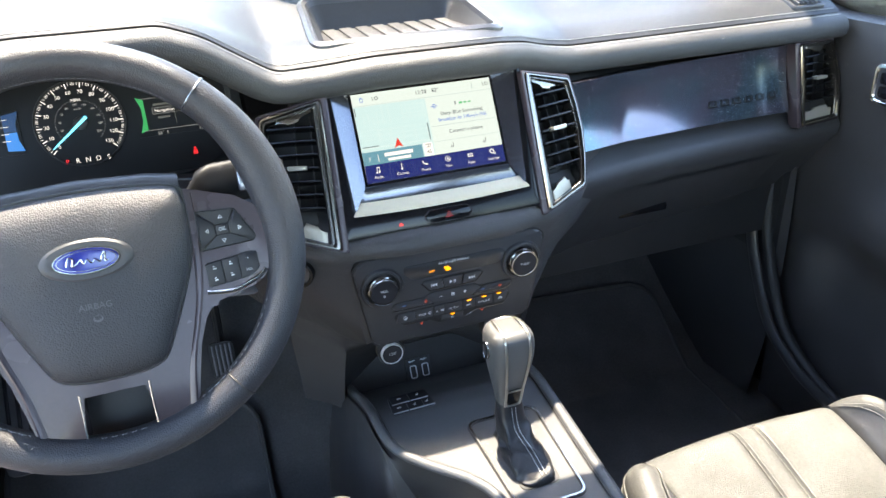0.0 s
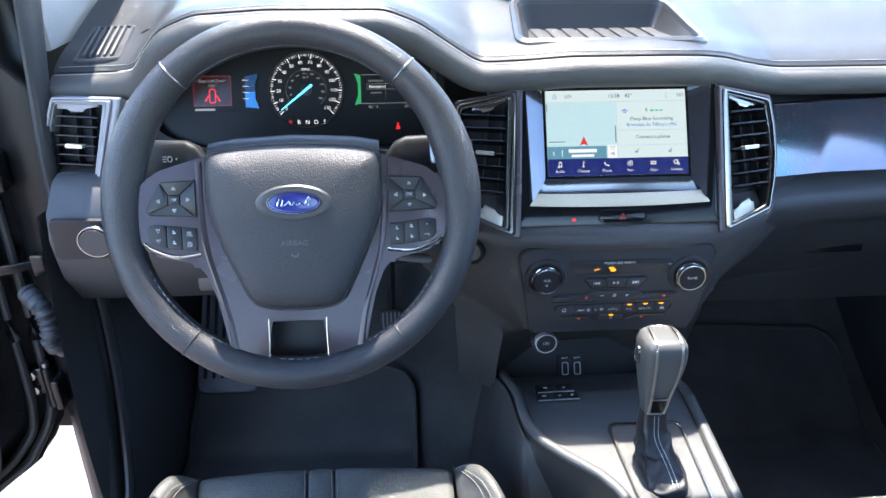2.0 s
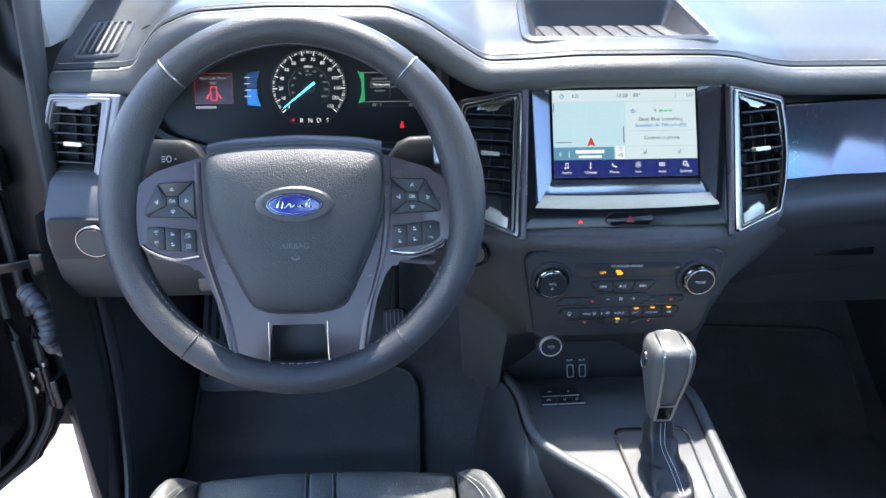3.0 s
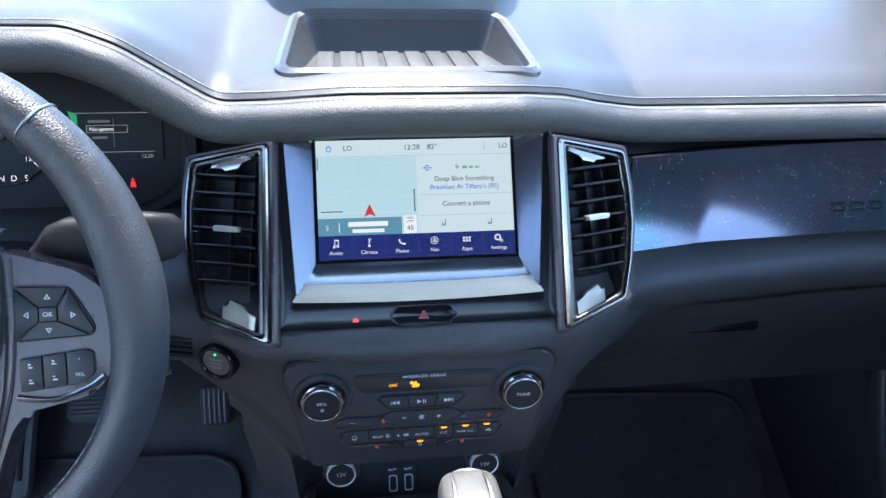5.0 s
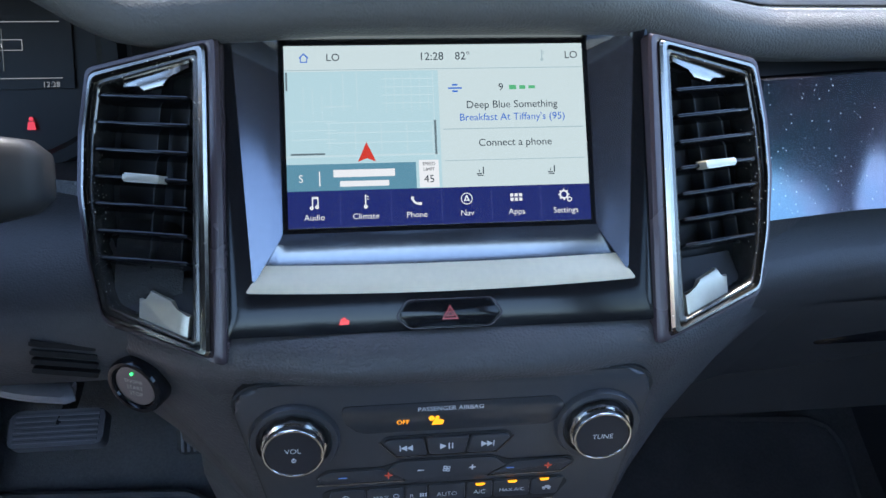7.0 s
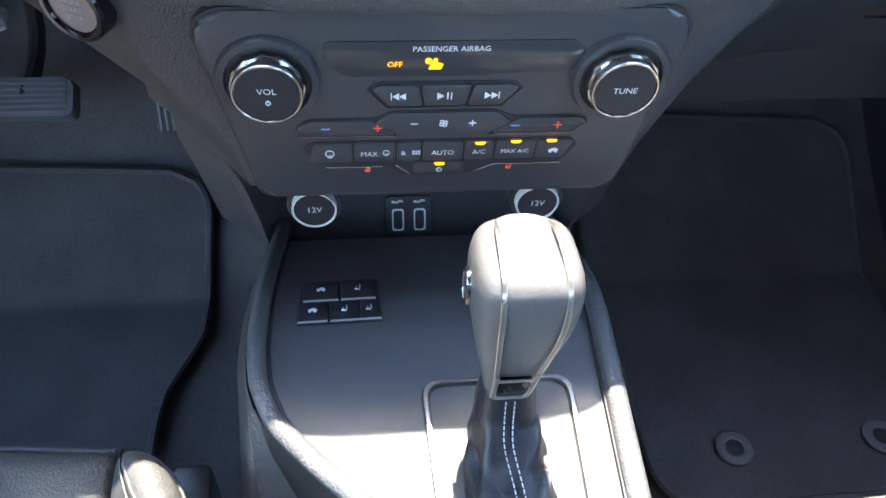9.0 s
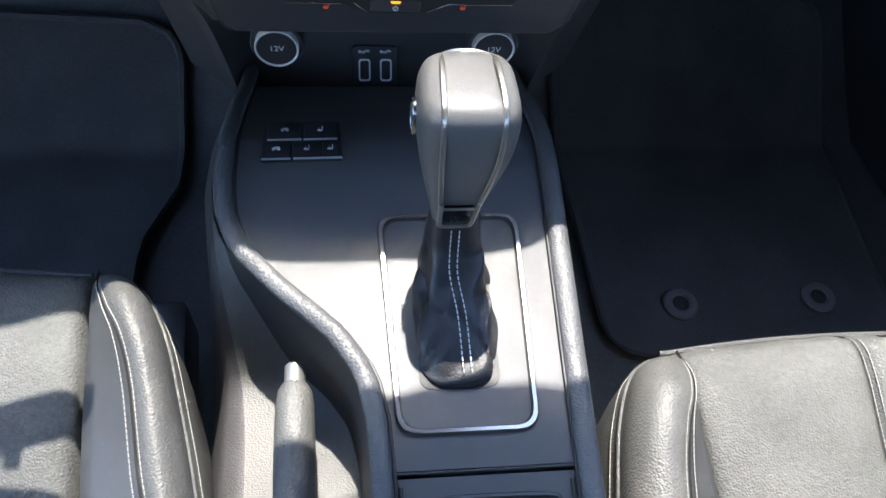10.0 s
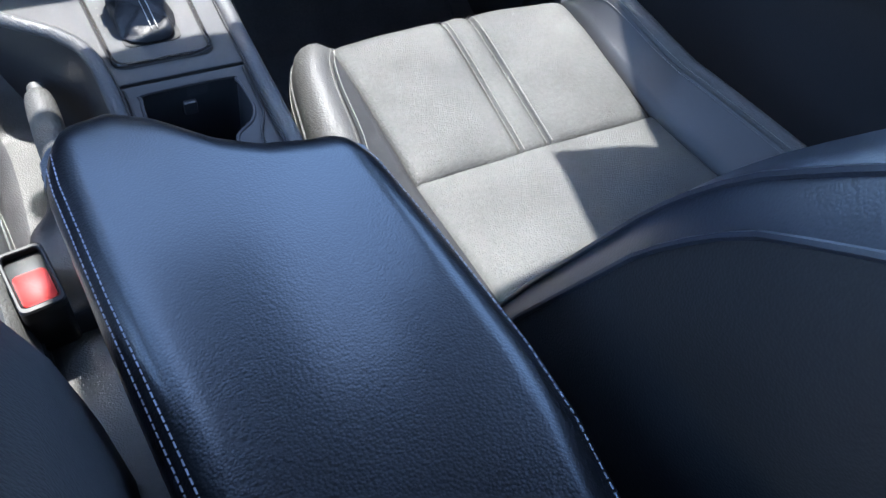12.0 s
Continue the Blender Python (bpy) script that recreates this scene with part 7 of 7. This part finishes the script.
            for dd, dz in ((-0.0015, -0.003), (0.002, -0.012), (0.004, -0.05), (0.0, -0.12)):
                q.append((po.x + out.x * dd, po.y + out.y * dd, base + low + dz))
            q = [(X(s * x * kx), y, z) for x, y, z in q]
            secs.append(q)
            ga = Vector(q[6]) - Vector(q[4])
            row1.append(Vector(q[6]) - ga * min(0.9, 0.0048 / max(1e-4, ga.length)) + Vector((0, 0, 0.0022)))
            gb = Vector(q[8]) - Vector(q[6])
            row2.append(Vector(q[6]) + gb * min(0.9, 0.0048 / max(1e-4, gb.length)) + Vector((0, 0, 0.0020)))
            row3.append(Vector(q[15]) + Vector((sg * s * 0.0008 * out.x, 0.0008 * out.y, 0)))
        b = part_("bolster", loft([p[6:] for p in secs], closed=False), LEATHER, th, "raised leather side bolster", angle=70)
        part_("side_gusset", loft([p[:7] for p in secs], closed=False), LEATHER_PLAIN, th, "smooth darker leather gusset", angle=70)
        stitches_(row1[5:], b, step=0.0036, size=0.00041, fill=0.8, mat=THREAD_SEAT)
        stitches_(row2[4:], b, step=0.0036, size=0.00041, fill=0.8, mat=THREAD_SEAT)
        stitches_(row3[6:], b, step=0.0034, size=0.00038, fill=0.8, mat=THREAD_SEAT)
        part_("piping", tube([(p[13][0], p[13][1], p[13][2] + 0.0004) for p in secs], 0.0017, seg=8), LEATHER, b, "rolled leather piping")
    ds = [-0.156 * wide + (0.156 + 0.156 * wide) * i / 40 for i in range(41)]

    def front_y(d):
        return bow(d, -0.2135)

    part_("front_piping", tube([(X(d), front_y(d) + 0.0016, 0.3085) for d in ds], 0.0022, seg=8), LEATHER, th, "rolled leather piping along the front edge")
    part_("cushion_front", loft([[(X(d), front_y(d) - 0.002, 0.3065), (X(d), front_y(d) + 0.002, 0.295), (X(d), front_y(d) + 0.004, 0.25), (X(d), front_y(d) - 0.004, 0.18)] for d in ds], closed=False), LEATHER, th, "leather cushion front", angle=70)
    # base and valance
    part_("valance", box((cx, -0.46, 0.215), (0.33, 0.40, 0.13), 0.03, 3), PLASTIC, th, "dark seat base trim")
    for s in (-1, 1):
        part_("seat_rail", box((X(s * 0.17), -0.40, 0.085), (0.035, 0.55, 0.07), 0.006), METAL, th, "steel seat rail")
    # backrest
    a = radians(30)
    B0 = Vector((cx, -0.635, 0.240))
    bmx = Matrix(((1, 0, 0, B0.x), (0, -math.sin(a), math.cos(a), B0.y), (0, math.cos(a), math.sin(a), B0.z), (0, 0, 0, 1)))

    def back_panel(d0, d1, v0, v1, puff, name):
        def f(u, v):
            d, h = d0 + (d1 - d0) * u, v0 + (v1 - v0) * v
            eu, ev = min(u, 1 - u) * abs(d1 - d0), min(v, 1 - v) * (v1 - v0)
            drop = 0.006 * math.exp(-eu / 0.005) + 0.006 * math.exp(-ev / 0.005)
            return bmx @ Vector((sg * d, h, puff * (1 - abs(2 * u - 1) ** 3) * (1 - abs(2 * v - 1) ** 3) - drop))
        return part_(name, solid(f, 24, 24, tuple(bmx.to_3x3() @ Vector((0, 0, -0.05)))), SEAT_PERF, th, angle=70)

    back_panel(-0.13, 0.13, 0.03, 0.26, 0.012, "back_panel")
    back_panel(-0.13, 0.13, 0.262, 0.50, 0.010, "back_panel")
    for s in (-1, 1):
        secs = []
        for i in range(31):
            h = 0.56 * i / 30
            k = float(np.interp(h, (0, 0.05, 0.15, 0.56), (0.75, 0.92, 1.0, 1.0)))
            sag = 0.45 * max(0.0, h - 0.30) ** 1.5
            dip = float(np.interp(h, (0.28, 0.35, 0.42, 0.50, 0.56), (0.0, 0.007, 0.030, 0.06, 0.07)))
            prof = [(0.128, -0.004), (0.136, 0.020), (0.150, 0.050), (0.166, 0.064), (0.182, 0.062), (0.196, 0.046), (0.206, 0.015), (0.210, -0.03), (0.206, -0.085), (0.185, -0.11)]
            grow = inner if s < 0 else 0.0
            secs.append([bmx @ Vector((sg * s * (d + grow * max(0.0, (d - 0.128) / 0.08)), h, (z * k if z > 0 else z) - sag - dip * (0.0, 0.0, 0.0, 0.15, 0.55, 1.0, 1.0, 0.6, 0.3, 0.0)[j])) for j, (d, z) in enumerate(prof)])
        b = part_("back_bolster", loft([p[:6] for p in secs], closed=False), BACK_LEATHER, th, "raised leather backrest bolster", angle=70)
        part_("back_flank", loft([p[5:] for p in secs], closed=False), VINYL, th, "plain black vinyl backrest flank", angle=70)
        part_("bolster_seam", tube([p[4] for p in secs], 0.0022, seg=6), BACK_LEATHER, b, "dark piped seam")
        part_("bolster_seam", tube([p[5] for p in secs], 0.0020, seg=6), BACK_LEATHER, b, "dark piped seam")
    part_("back_shell", box((0, 0.27, -0.10), (0.40, 0.55, 0.06), 0.025, 3, m=bmx), PLASTIC, th, "dark backrest shell")
    return th


seat(0.355, 1, "black leather passenger seat with pale stitching, sunlit cushion", skew=0.08, ins=-0.0075, seam=-0.012)
seat(-0.361, -1, "black leather driver seat with pale stitching, sunlit cushion", 0.068, 0.026, wide=1.03, toe=0.085, inner=0.048, ins=0.009, seam=0.012, edge=0.0065)


# ---- seat belt buckles ----
def buckle(x, y, z, yaw, tilt, label, w=0.030):
    th = thing("seat_belt_buckle", (x, y, z - 0.05), label, "seat belt buckle", "front buckles")
    m = pose(x, y, z, tilt, 0, yaw)
    part("body", prism(rect(0, 0, w, 0.052, 0.006), -0.075, -0.004, m, 0.003), BUCKLE_BLACK, th, "black buckle body")
    part("rim", ring(rect(0, 0, w, 0.052, 0.006), rect(0, 0.001, w - 0.006, 0.043, 0.004), -0.006, 0.0015, m, 0.001), BUCKLE_BLACK, th, "thin black rim")
    part("button", prism(rect(0, -0.006, w - 0.008, 0.026, 0.003), -0.008, -0.0022, m, 0.001), RED_PLASTIC, th, "bright red release button")
    part("tongue_guide", prism(rect(0, 0.0150, w - 0.012, 0.010, 0.002), -0.010, -0.0055, m), RED_PLASTIC, th, "red inner guide of the slot")
    part("stalk", tube(smooth_path([m @ Vector((0, 0, -0.07)), m @ Vector((0, 0.01, -0.13)), Vector((x, y, 0.12))], 8), 0.013, 0.006, seg=8), RUBBER, th)


buckle(-0.104, -0.480, 0.358, 8, 14, "red-buttoned driver's seat belt buckle beside the armrest")
buckle(0.146, -0.566, 0.341, 6, 0, "red-buttoned passenger seat belt buckle beside the cushion", 0.022)

# ---- pedals and mats ----
pm = frame_of((-0.437, 0.345, 0.282), (1, 0, 0), (0, 0.8, 0.6))
pb_ = thing("brake_pedal", (-0.43, 0.375, 0.25), "ribbed rubber brake pedal", "pedal", "pedals")
part("pedal_pad", prism(rect(0, 0, 0.114, 0.046, 0.010), -0.022, 0.0, pm, 0.003), PEDAL_RUBBER, pb_)
for k in range(6):
    part("rib", box((0, -0.0165 + 0.0066 * k, 0.0004), (0.100, 0.0040, 0.002), 0.0008, m=pm), PEDAL_RUBBER, pb_)
part("pedal_arm", tube(smooth_path([pm @ Vector((0, 0, -0.01)), (-0.43, 0.43, 0.32), (-0.43, 0.46, 0.46)], 10), 0.008, 0.014, seg=8), DARK, pb_)
am = frame_of((-0.292, 0.410, 0.222), (1, 0, 0), (0, 0.4, 1))
pa_ = thing("accelerator_pedal", (-0.29, 0.415, 0.2), "tall ribbed accelerator pedal", "pedal", "pedals")
part("pedal_pad", prism(rect(0, -0.005, 0.046, 0.066, 0.008), -0.01, 0.0, am, 0.003), RUBBER, pa_)
for k in range(5):
    part("rib", box((-0.016 + 0.008 * k, -0.005, 0.001), (0.0036, 0.058, 0.003), 0.001, m=am), PEDAL_GREY, pa_)
part("pedal_arm", tube(smooth_path([am @ Vector((0, 0, -0.01)), (-0.29, 0.46, 0.28), (-0.29, 0.48, 0.42)], 10), 0.008, 0.012, seg=8), DARK, pa_)
fm = frame_of((-0.605, 0.385, 0.285), (1, 0, 0), (0, 0.2, 0.22))
fr = thing("foot_rest", (-0.605, 0.38, 0.2), "ribbed grey plastic foot rest", "foot rest")
part("rest_pad", prism(rect(0, 0, 0.105, 0.32, 0.012), -0.02, 0.0, fm, 0.004), PEDAL_GREY, fr)
for k in range(6):
    part("rib", box((-0.040 + 0.016 * k, -0.005, 0.002), (0.006, 0.26, 0.006), 0.002, m=fm), RUBBER, fr)


def floor_mat(left, right, y0, y1, label, buttons=()):
    """A mat between two edges, each a row of (y, x), lying on the floor."""
    lx, rx = curve1([p[0] for p in left], [p[1] for p in left]), curve1([p[0] for p in right], [p[1] for p in right])
    th = thing("floor_mat", ((lx(y0) + rx(y0)) / 2, y0, FLOOR_Z), label, "floor mat", "front floor mats")

    def edge(y):
        e = max(0.0, 0.05 - min(y - y0, y1 - y))
        c = 0.05 - math.sqrt(max(0.0, 0.05 ** 2 - e ** 2))
        return lx(y) + c, rx(y) - c

    def f(u, v):
        y = y0 + (y1 - y0) * v
        a, b = edge(y)
        x = a + (b - a) * u
        return (x, y, floor_z(x, y) + 0.017 + 0.003 * math.sin(19 * x + 8 * y) * math.sin(13 * y))

    part("carpet_top", solid(f, 24, 60, (0, 0, -0.012)), MAT_CLOTH, th, "dark carpet pile", angle=60)
    ys = [y0 + (y1 - y0) * i / 50 for i in range(51)]
    loop = [(edge(y)[0], y) for y in ys] + [(edge(y)[1], y) for y in ys[::-1]]
    part("binding", tube([(x, y, floor_z(x, y) + 0.016) for x, y in loop], 0.0055, 0.005, seg=6, closed=True), BINDING, th, "bound edge")
    for x, y in buttons:
        m = Matrix.Translation((x, y, floor_z(x, y) + 0.019))
        bt = part("fastener", ring(disc(0, 0, 0.021, n=28), disc(0, 0, 0.010, n=28), 0.0, 0.006, m, 0.002), FASTENER, th, "round grey mat fastener")
        part("fastener_cap", prism(disc(0, 0, 0.011, n=20), 0.0, 0.004, m, 0.001), RUBBER, bt)


FASTENER = material("fastener_grey", (0.14, 0.14, 0.15), 0.5, var=0.15)
floor_mat([(-0.22, -0.66), (0.26, -0.675), (0.36, -0.67)], [(-0.22, -0.283), (0.05, -0.288), (0.085, -0.284), (0.165, -0.252), (0.36, -0.250)], -0.22, 0.36, "dark carpet driver's floor mat with a bound edge")
floor_mat([(-0.096, 0.257), (0.05, 0.253), (0.40, 0.235)], [(-0.096, 0.62), (0.40, 0.64)], -0.096, 0.40, "dark carpet passenger floor mat with two fasteners", ((0.352, -0.033), (0.528, -0.030)))

# ---- passenger door and side ----
pd = thing("passenger_door", (0.70, -0.4, 0.05), "closed dark grained passenger door with a window switch", "door")


def door_x(y, z):
    bulge = 0.055 * math.exp(-((z - 0.50) / 0.06) ** 2) * (1 / (1 + math.exp((y + 0.02) / 0.04)))
    lower = 0.03 * math.exp(-((y - 0.03) / 0.045) ** 2) / (1 + math.exp((z - 0.43) / 0.008)) / (1 + math.exp((0.28 - z) / 0.02))
    return 0.715 - bulge - lower - 0.02 * math.exp(-((z - 0.74) / 0.06) ** 2)


part("door_panel", solid(lambda u, v: (door_x(0.10 - 1.04 * u, 0.06 + 0.74 * v), 0.10 - 1.04 * u, 0.06 + 0.74 * v), 70, 50, (0.05, 0, 0)), DOOR_SKIN, pd, "dark grey grained door card", angle=60)
dm = frame_of((door_x(-0.055, 0.722) - 0.003, -0.055, 0.722), (0, -1, 0), (0, 0, 1))
sw = part("window_switch", ring(rect(0, 0, 0.05, 0.06, 0.012), rect(0, 0, 0.036, 0.046, 0.008), -0.003, 0.005, dm, 0.002), CHROME, pd, "bright rimmed switch")
part("switch_face", prism(rect(0, 0, 0.038, 0.048, 0.008), -0.003, 0.003, dm, 0.001), PANEL, sw)
part("rocker", prism(rect(0, 0.010, 0.022, 0.016, 0.003), 0.0, 0.006, dm, 0.001), PIANO, sw)
part("rocker", prism(rect(0, -0.010, 0.022, 0.016, 0.003), 0.0, 0.006, dm, 0.001), PIANO, sw)
bm = grid(lambda u, v: (0.725 - 0.06 * v, 0.14 - 1.08 * u - (0.42 * v if u < 0.3 else 0) * (1 - u / 0.3 if u < 0.3 else 0), 0.80 + 0.40 * v), 12, 6)
dw = part("door_glass", bm, GLASS, pd)
dw.visible_shadow = False
bm = box((0.775, -0.25, 0.35), (0.03, 1.9, 0.95), 0.004)
tagged(part("dashboard_end", prism([(0.10, 0.37), (0.66, 0.37), (0.66, 0.93), (0.42, 0.90), (0.30, 0.84), (0.10, 0.80)], 0.0, 0.080, Matrix(((0, 0, 1, 0.684), (1, 0, 0, 0), (0, 1, 0, 0), (0, 0, 0, 1)))), DARK), "black filler between dashboard end and body side", "trim", kind="structure")
tagged(part("wall_right", bm, BODY_PAINT), "black outer body side behind the passenger door", "wall", kind="structure")
# seals and kick panels on both sides
SEAL_L = [(-0.696, 0.075, 1.00), (-0.698, 0.062, 0.95), (-0.70, 0.049, 0.90), (-0.70, 0.031, 0.822), (-0.70, 0.019, 0.77), (-0.70, 0.005, 0.70), (-0.70, 0.005, 0.60), (-0.70, 0.005, 0.525), (-0.70, 0.004, 0.45), (-0.70, -0.001, 0.38), (-0.699, -0.021, 0.293), (-0.695, -0.055, 0.222), (-0.69, -0.12, 0.165), (-0.68, -0.26, 0.11), (-0.68, -0.50, 0.09), (-0.68, -0.95, 0.09)]
SEAL_R = [(0.690, 0.09, 0.80), (0.688, 0.125, 0.60), (0.685, 0.120, 0.44), (0.68, 0.078, 0.335), (0.68, 0.030, 0.255), (0.68, -0.03, 0.215), (0.68, -0.113, 0.190), (0.68, -0.50, 0.12), (0.68, -0.95, 0.10)]
for sx, pts, yk in ((-1, SEAL_L, 0.60), (1, SEAL_R, 0.44)):
    run = smooth_path(pts, 60)
    bm = tube(run, 0.010, [0.013 + 0.016 * max(0.0, min(1.0, (p.z - 0.70) / 0.2)) for p in run] if sx < 0 else 0.010, seg=12, up=(0, 1, 0))
    lip = tube(smooth_path([(x - sx * 0.018, y + 0.022, z + 0.004) for x, y, z in pts if z < 0.62], 50), 0.007, 0.013, seg=10, up=(0, 1, 0))
    tagged(part("sill_trim", lip, PANEL), "satin dark trim strip along the door opening", "trim", kind="structure")
    tagged(part("door_seal", bm, RUBBER), "black rubber door opening seal", "door seal", kind="structure")
    bm = grid(lambda u, v: (sx * (0.675 + 0.022 * u * u + 0.006 * math.sin(7 * u) * v), 0.55 - (yk + 0.03 * math.sin(v * 3)) * u, 0.05 + 0.62 * v), 14, 14)
    tagged(part("kick_panel", bm, PLASTIC), "dark grained kick panel beside the footwell", "panel", kind="structure")
    bm = box((sx * 0.70, -0.62, 0.045), (0.07, 0.80, 0.05), 0.012, 3)
    tagged(part("door_sill", bm, PLASTIC), "dark plastic door sill trim", "sill", kind="structure")

# ---- driver's side: body pillar and open door ----
bm = bmesh.new()
loft([[(q, 0.04, z), (q - 0.015, 0.03, z), (-0.765, 0.04, z), (-0.785, 0.06, z), (-0.80, 0.30, z), (q, 0.30, z)] for z, q in ((-0.25, -0.70), (0.1, -0.70), (0.5, -0.70), (0.80, -0.70), (0.84, -0.735), (0.98, -0.735))], bm=bm)
loft([[(q, 0.12, z), (o, 0.13, z), (o - 0.005, 0.20, z), (q, 0.20, z)] for z, q, o in ((0.22, -0.70, -0.875), (0.5, -0.70, -0.875), (0.80, -0.70, -0.86), (0.84, -0.74, -0.83), (0.99, -0.74, -0.825))], bm=bm)
tagged(part("hinge_pillar", bm, JAMB, angle=50), "glossy black body pillar at the door hinges", "pillar", kind="structure")
# the light along the flange is put into its grey-brown colour
bm = tube(smooth_path([(-0.742, 0.072, 1.02), (-0.742, 0.072, 0.895), (-0.742, 0.070, 0.778), (-0.742, 0.067, 0.711), (-0.742, 0.062, 0.655)], 16), 0.007, 0.010, seg=10, up=(0, 1, 0))
tagged(part("body_flange", bm, LIT_FLANGE), "body flange beside the door seal in a paler lit tone", "trim", kind="structure")
od = thing("driver_door", (-0.82, 0.10, 0.0), "open black driver's door seen from inside", "door")
th_ = radians(62)
DM = Matrix(((-math.sin(th_), math.cos(th_), 0, -0.83), (-math.cos(th_), -math.sin(th_), 0, 0.09), (0, 0, 1, 0.0), (0, 0, 0, 1)))
# x runs along the door from its hinges, y up, z towards the cabin
dmm = DM @ Matrix(((1, 0, 0, 0), (0, 0, 1, 0), (0, 1, 0, 0), (0, 0, 0, 1)))
shape = rounded([(-0.03, 0.34), (-0.008, 0.235), (0.11, 0.175), (0.40, 0.10), (1.02, 0.06), (1.05, 0.10), (1.05, 0.80), (-0.03, 0.82)], 0.06, 5)
part("door_shell", prism(shape, -0.06, 0.03, dmm, 0.014, 3), GLOSS_JAMB, od, "gloss black door shell")
card = rounded([(0.066, 0.75), (0.064, 0.42), (0.072, 0.35), (0.070, 0.275), (0.095, 0.222), (0.25, 0.175), (0.60, 0.14), (1.0, 0.12), (1.0, 0.75)][::-1], 0.03, 5)
part("door_card", prism(card, 0.02, 0.085, dmm, 0.024, 4), VINYL, od, "dark grained door card")
for off, pts in ((0.036, ((-0.008, 0.78), (-0.010, 0.414), (-0.005, 0.31), (0.028, 0.245), (0.064, 0.212), (0.20, 0.160), (0.60, 0.115), (1.0, 0.09))), (0.040, ((0.018, 0.77), (0.016, 0.422), (0.020, 0.31), (0.040, 0.262), (0.10, 0.215), (0.25, 0.170), (0.60, 0.130), (1.0, 0.105)))):
    part("door_card_seal", tube(smooth_path([dmm @ Vector((x, z, off)) for x, z in pts], 60), 0.009, 0.007, seg=10), RUBBER, od, "rubber weather strip along the door edge")
part("window_frame", tube(smooth_path([dmm @ Vector(p) for p in ((0.02, 0.80, 0.0), (0.20, 1.0, -0.03), (0.48, 1.18, -0.06), (1.0, 1.22, -0.06), (1.05, 0.8, 0.0))], 30), 0.025, 0.02, seg=10), BODY_PAINT, od, "black window frame")
for z in (0.36, 0.70):
    hg = part("hinge", box((-0.815, 0.060, z), (0.060, 0.012, 0.046), 0.004), GLOSS_JAMB, od, "painted door hinge")
    part("hinge_leaf", box((-0.772, 0.040, z), (0.012, 0.050, 0.050), 0.004), GLOSS_JAMB, hg)
    part("hinge_barrel", tube([(-0.792, 0.044, z - 0.034), (-0.792, 0.044, z + 0.034)], 0.0085, seg=14), GLOSS_JAMB, hg)
    part("hinge_pin", tube([(-0.792, 0.044, z + 0.034), (-0.792, 0.044, z + 0.041)], 0.0055, seg=12), METAL, hg, "steel hinge pin")
    for dz in (-0.013, 0.013):
        part("hinge_bolt", prism(disc(0, 0, 0.0075, n=6), 0.0, 0.006, frame_of((-0.820, 0.054, z + dz), (1, 0, 0), (0, 0, 1)), 0.001), METAL, hg, "steel hinge bolt")
strap = part("check_strap", box((0, 0, 0), (0.105, 0.005, 0.014), 0.002, m=pose(-0.800, 0.030, 0.560, 0, -4, 14)), GLOSS_JAMB, od, "black painted check strap")
part("strap_bracket", box((-0.757, 0.040, 0.564), (0.020, 0.024, 0.034), 0.004), GLOSS_JAMB, strap)
pth = smooth_path([(-0.775, 0.02, 0.530), (-0.750, -0.005, 0.520), (-0.742, -0.01, 0.495), (-0.743, -0.01, 0.465), (-0.730, 0.02, 0.440)], 40)
part("cable_gaiter", tube(pth, [0.0125 + 0.0018 * math.sin(i * 1.9) for i in range(41)], seg=14), GAITER, od, "ribbed rubber cable gaiter")

# ---- unseen overhead parts, placed to cast the shade in the cabin ----
mir = thing("interior_mirror", (0.0, -0.10, 1.12), "black interior mirror and an unseen block shaped to shade the console", "mirror")
part("mirror_shell", box((0, 0, 0), (0.24, 0.035, 0.07), 0.02, 3, m=pose(0.036, -0.050, 1.10, -12)), DARK, mir)
# added block, its outline drawn from the shade wanted on the console
part("shade_block", prism(rounded([(-0.095, -0.16), (-0.05, -0.075), (0.0, -0.050), (0.095, -0.050), (0.125, -0.075), (0.13, -0.36), (-0.10, -0.36)], 0.02, 4), 1.13, 1.18, Matrix.Translation((0.018, 0.0246, -0.03)), 0.01), DARK, mir)
for sx in (-1, 1):
    vis = thing("sun_visor", (sx * 0.5, -0.25, 1.18), "grey cloth sun visor folded against the windscreen head", "sun visor", "sun visors")
    part("visor_board", box((0, 0, 0), (0.34, 0.19, 0.02), 0.009, 3, m=pose(0.5155, -0.279, 1.17, -12, 0, -17) if sx > 0 else pose(-0.470, -0.245, 1.17, -12)), HEADLINER, vis)
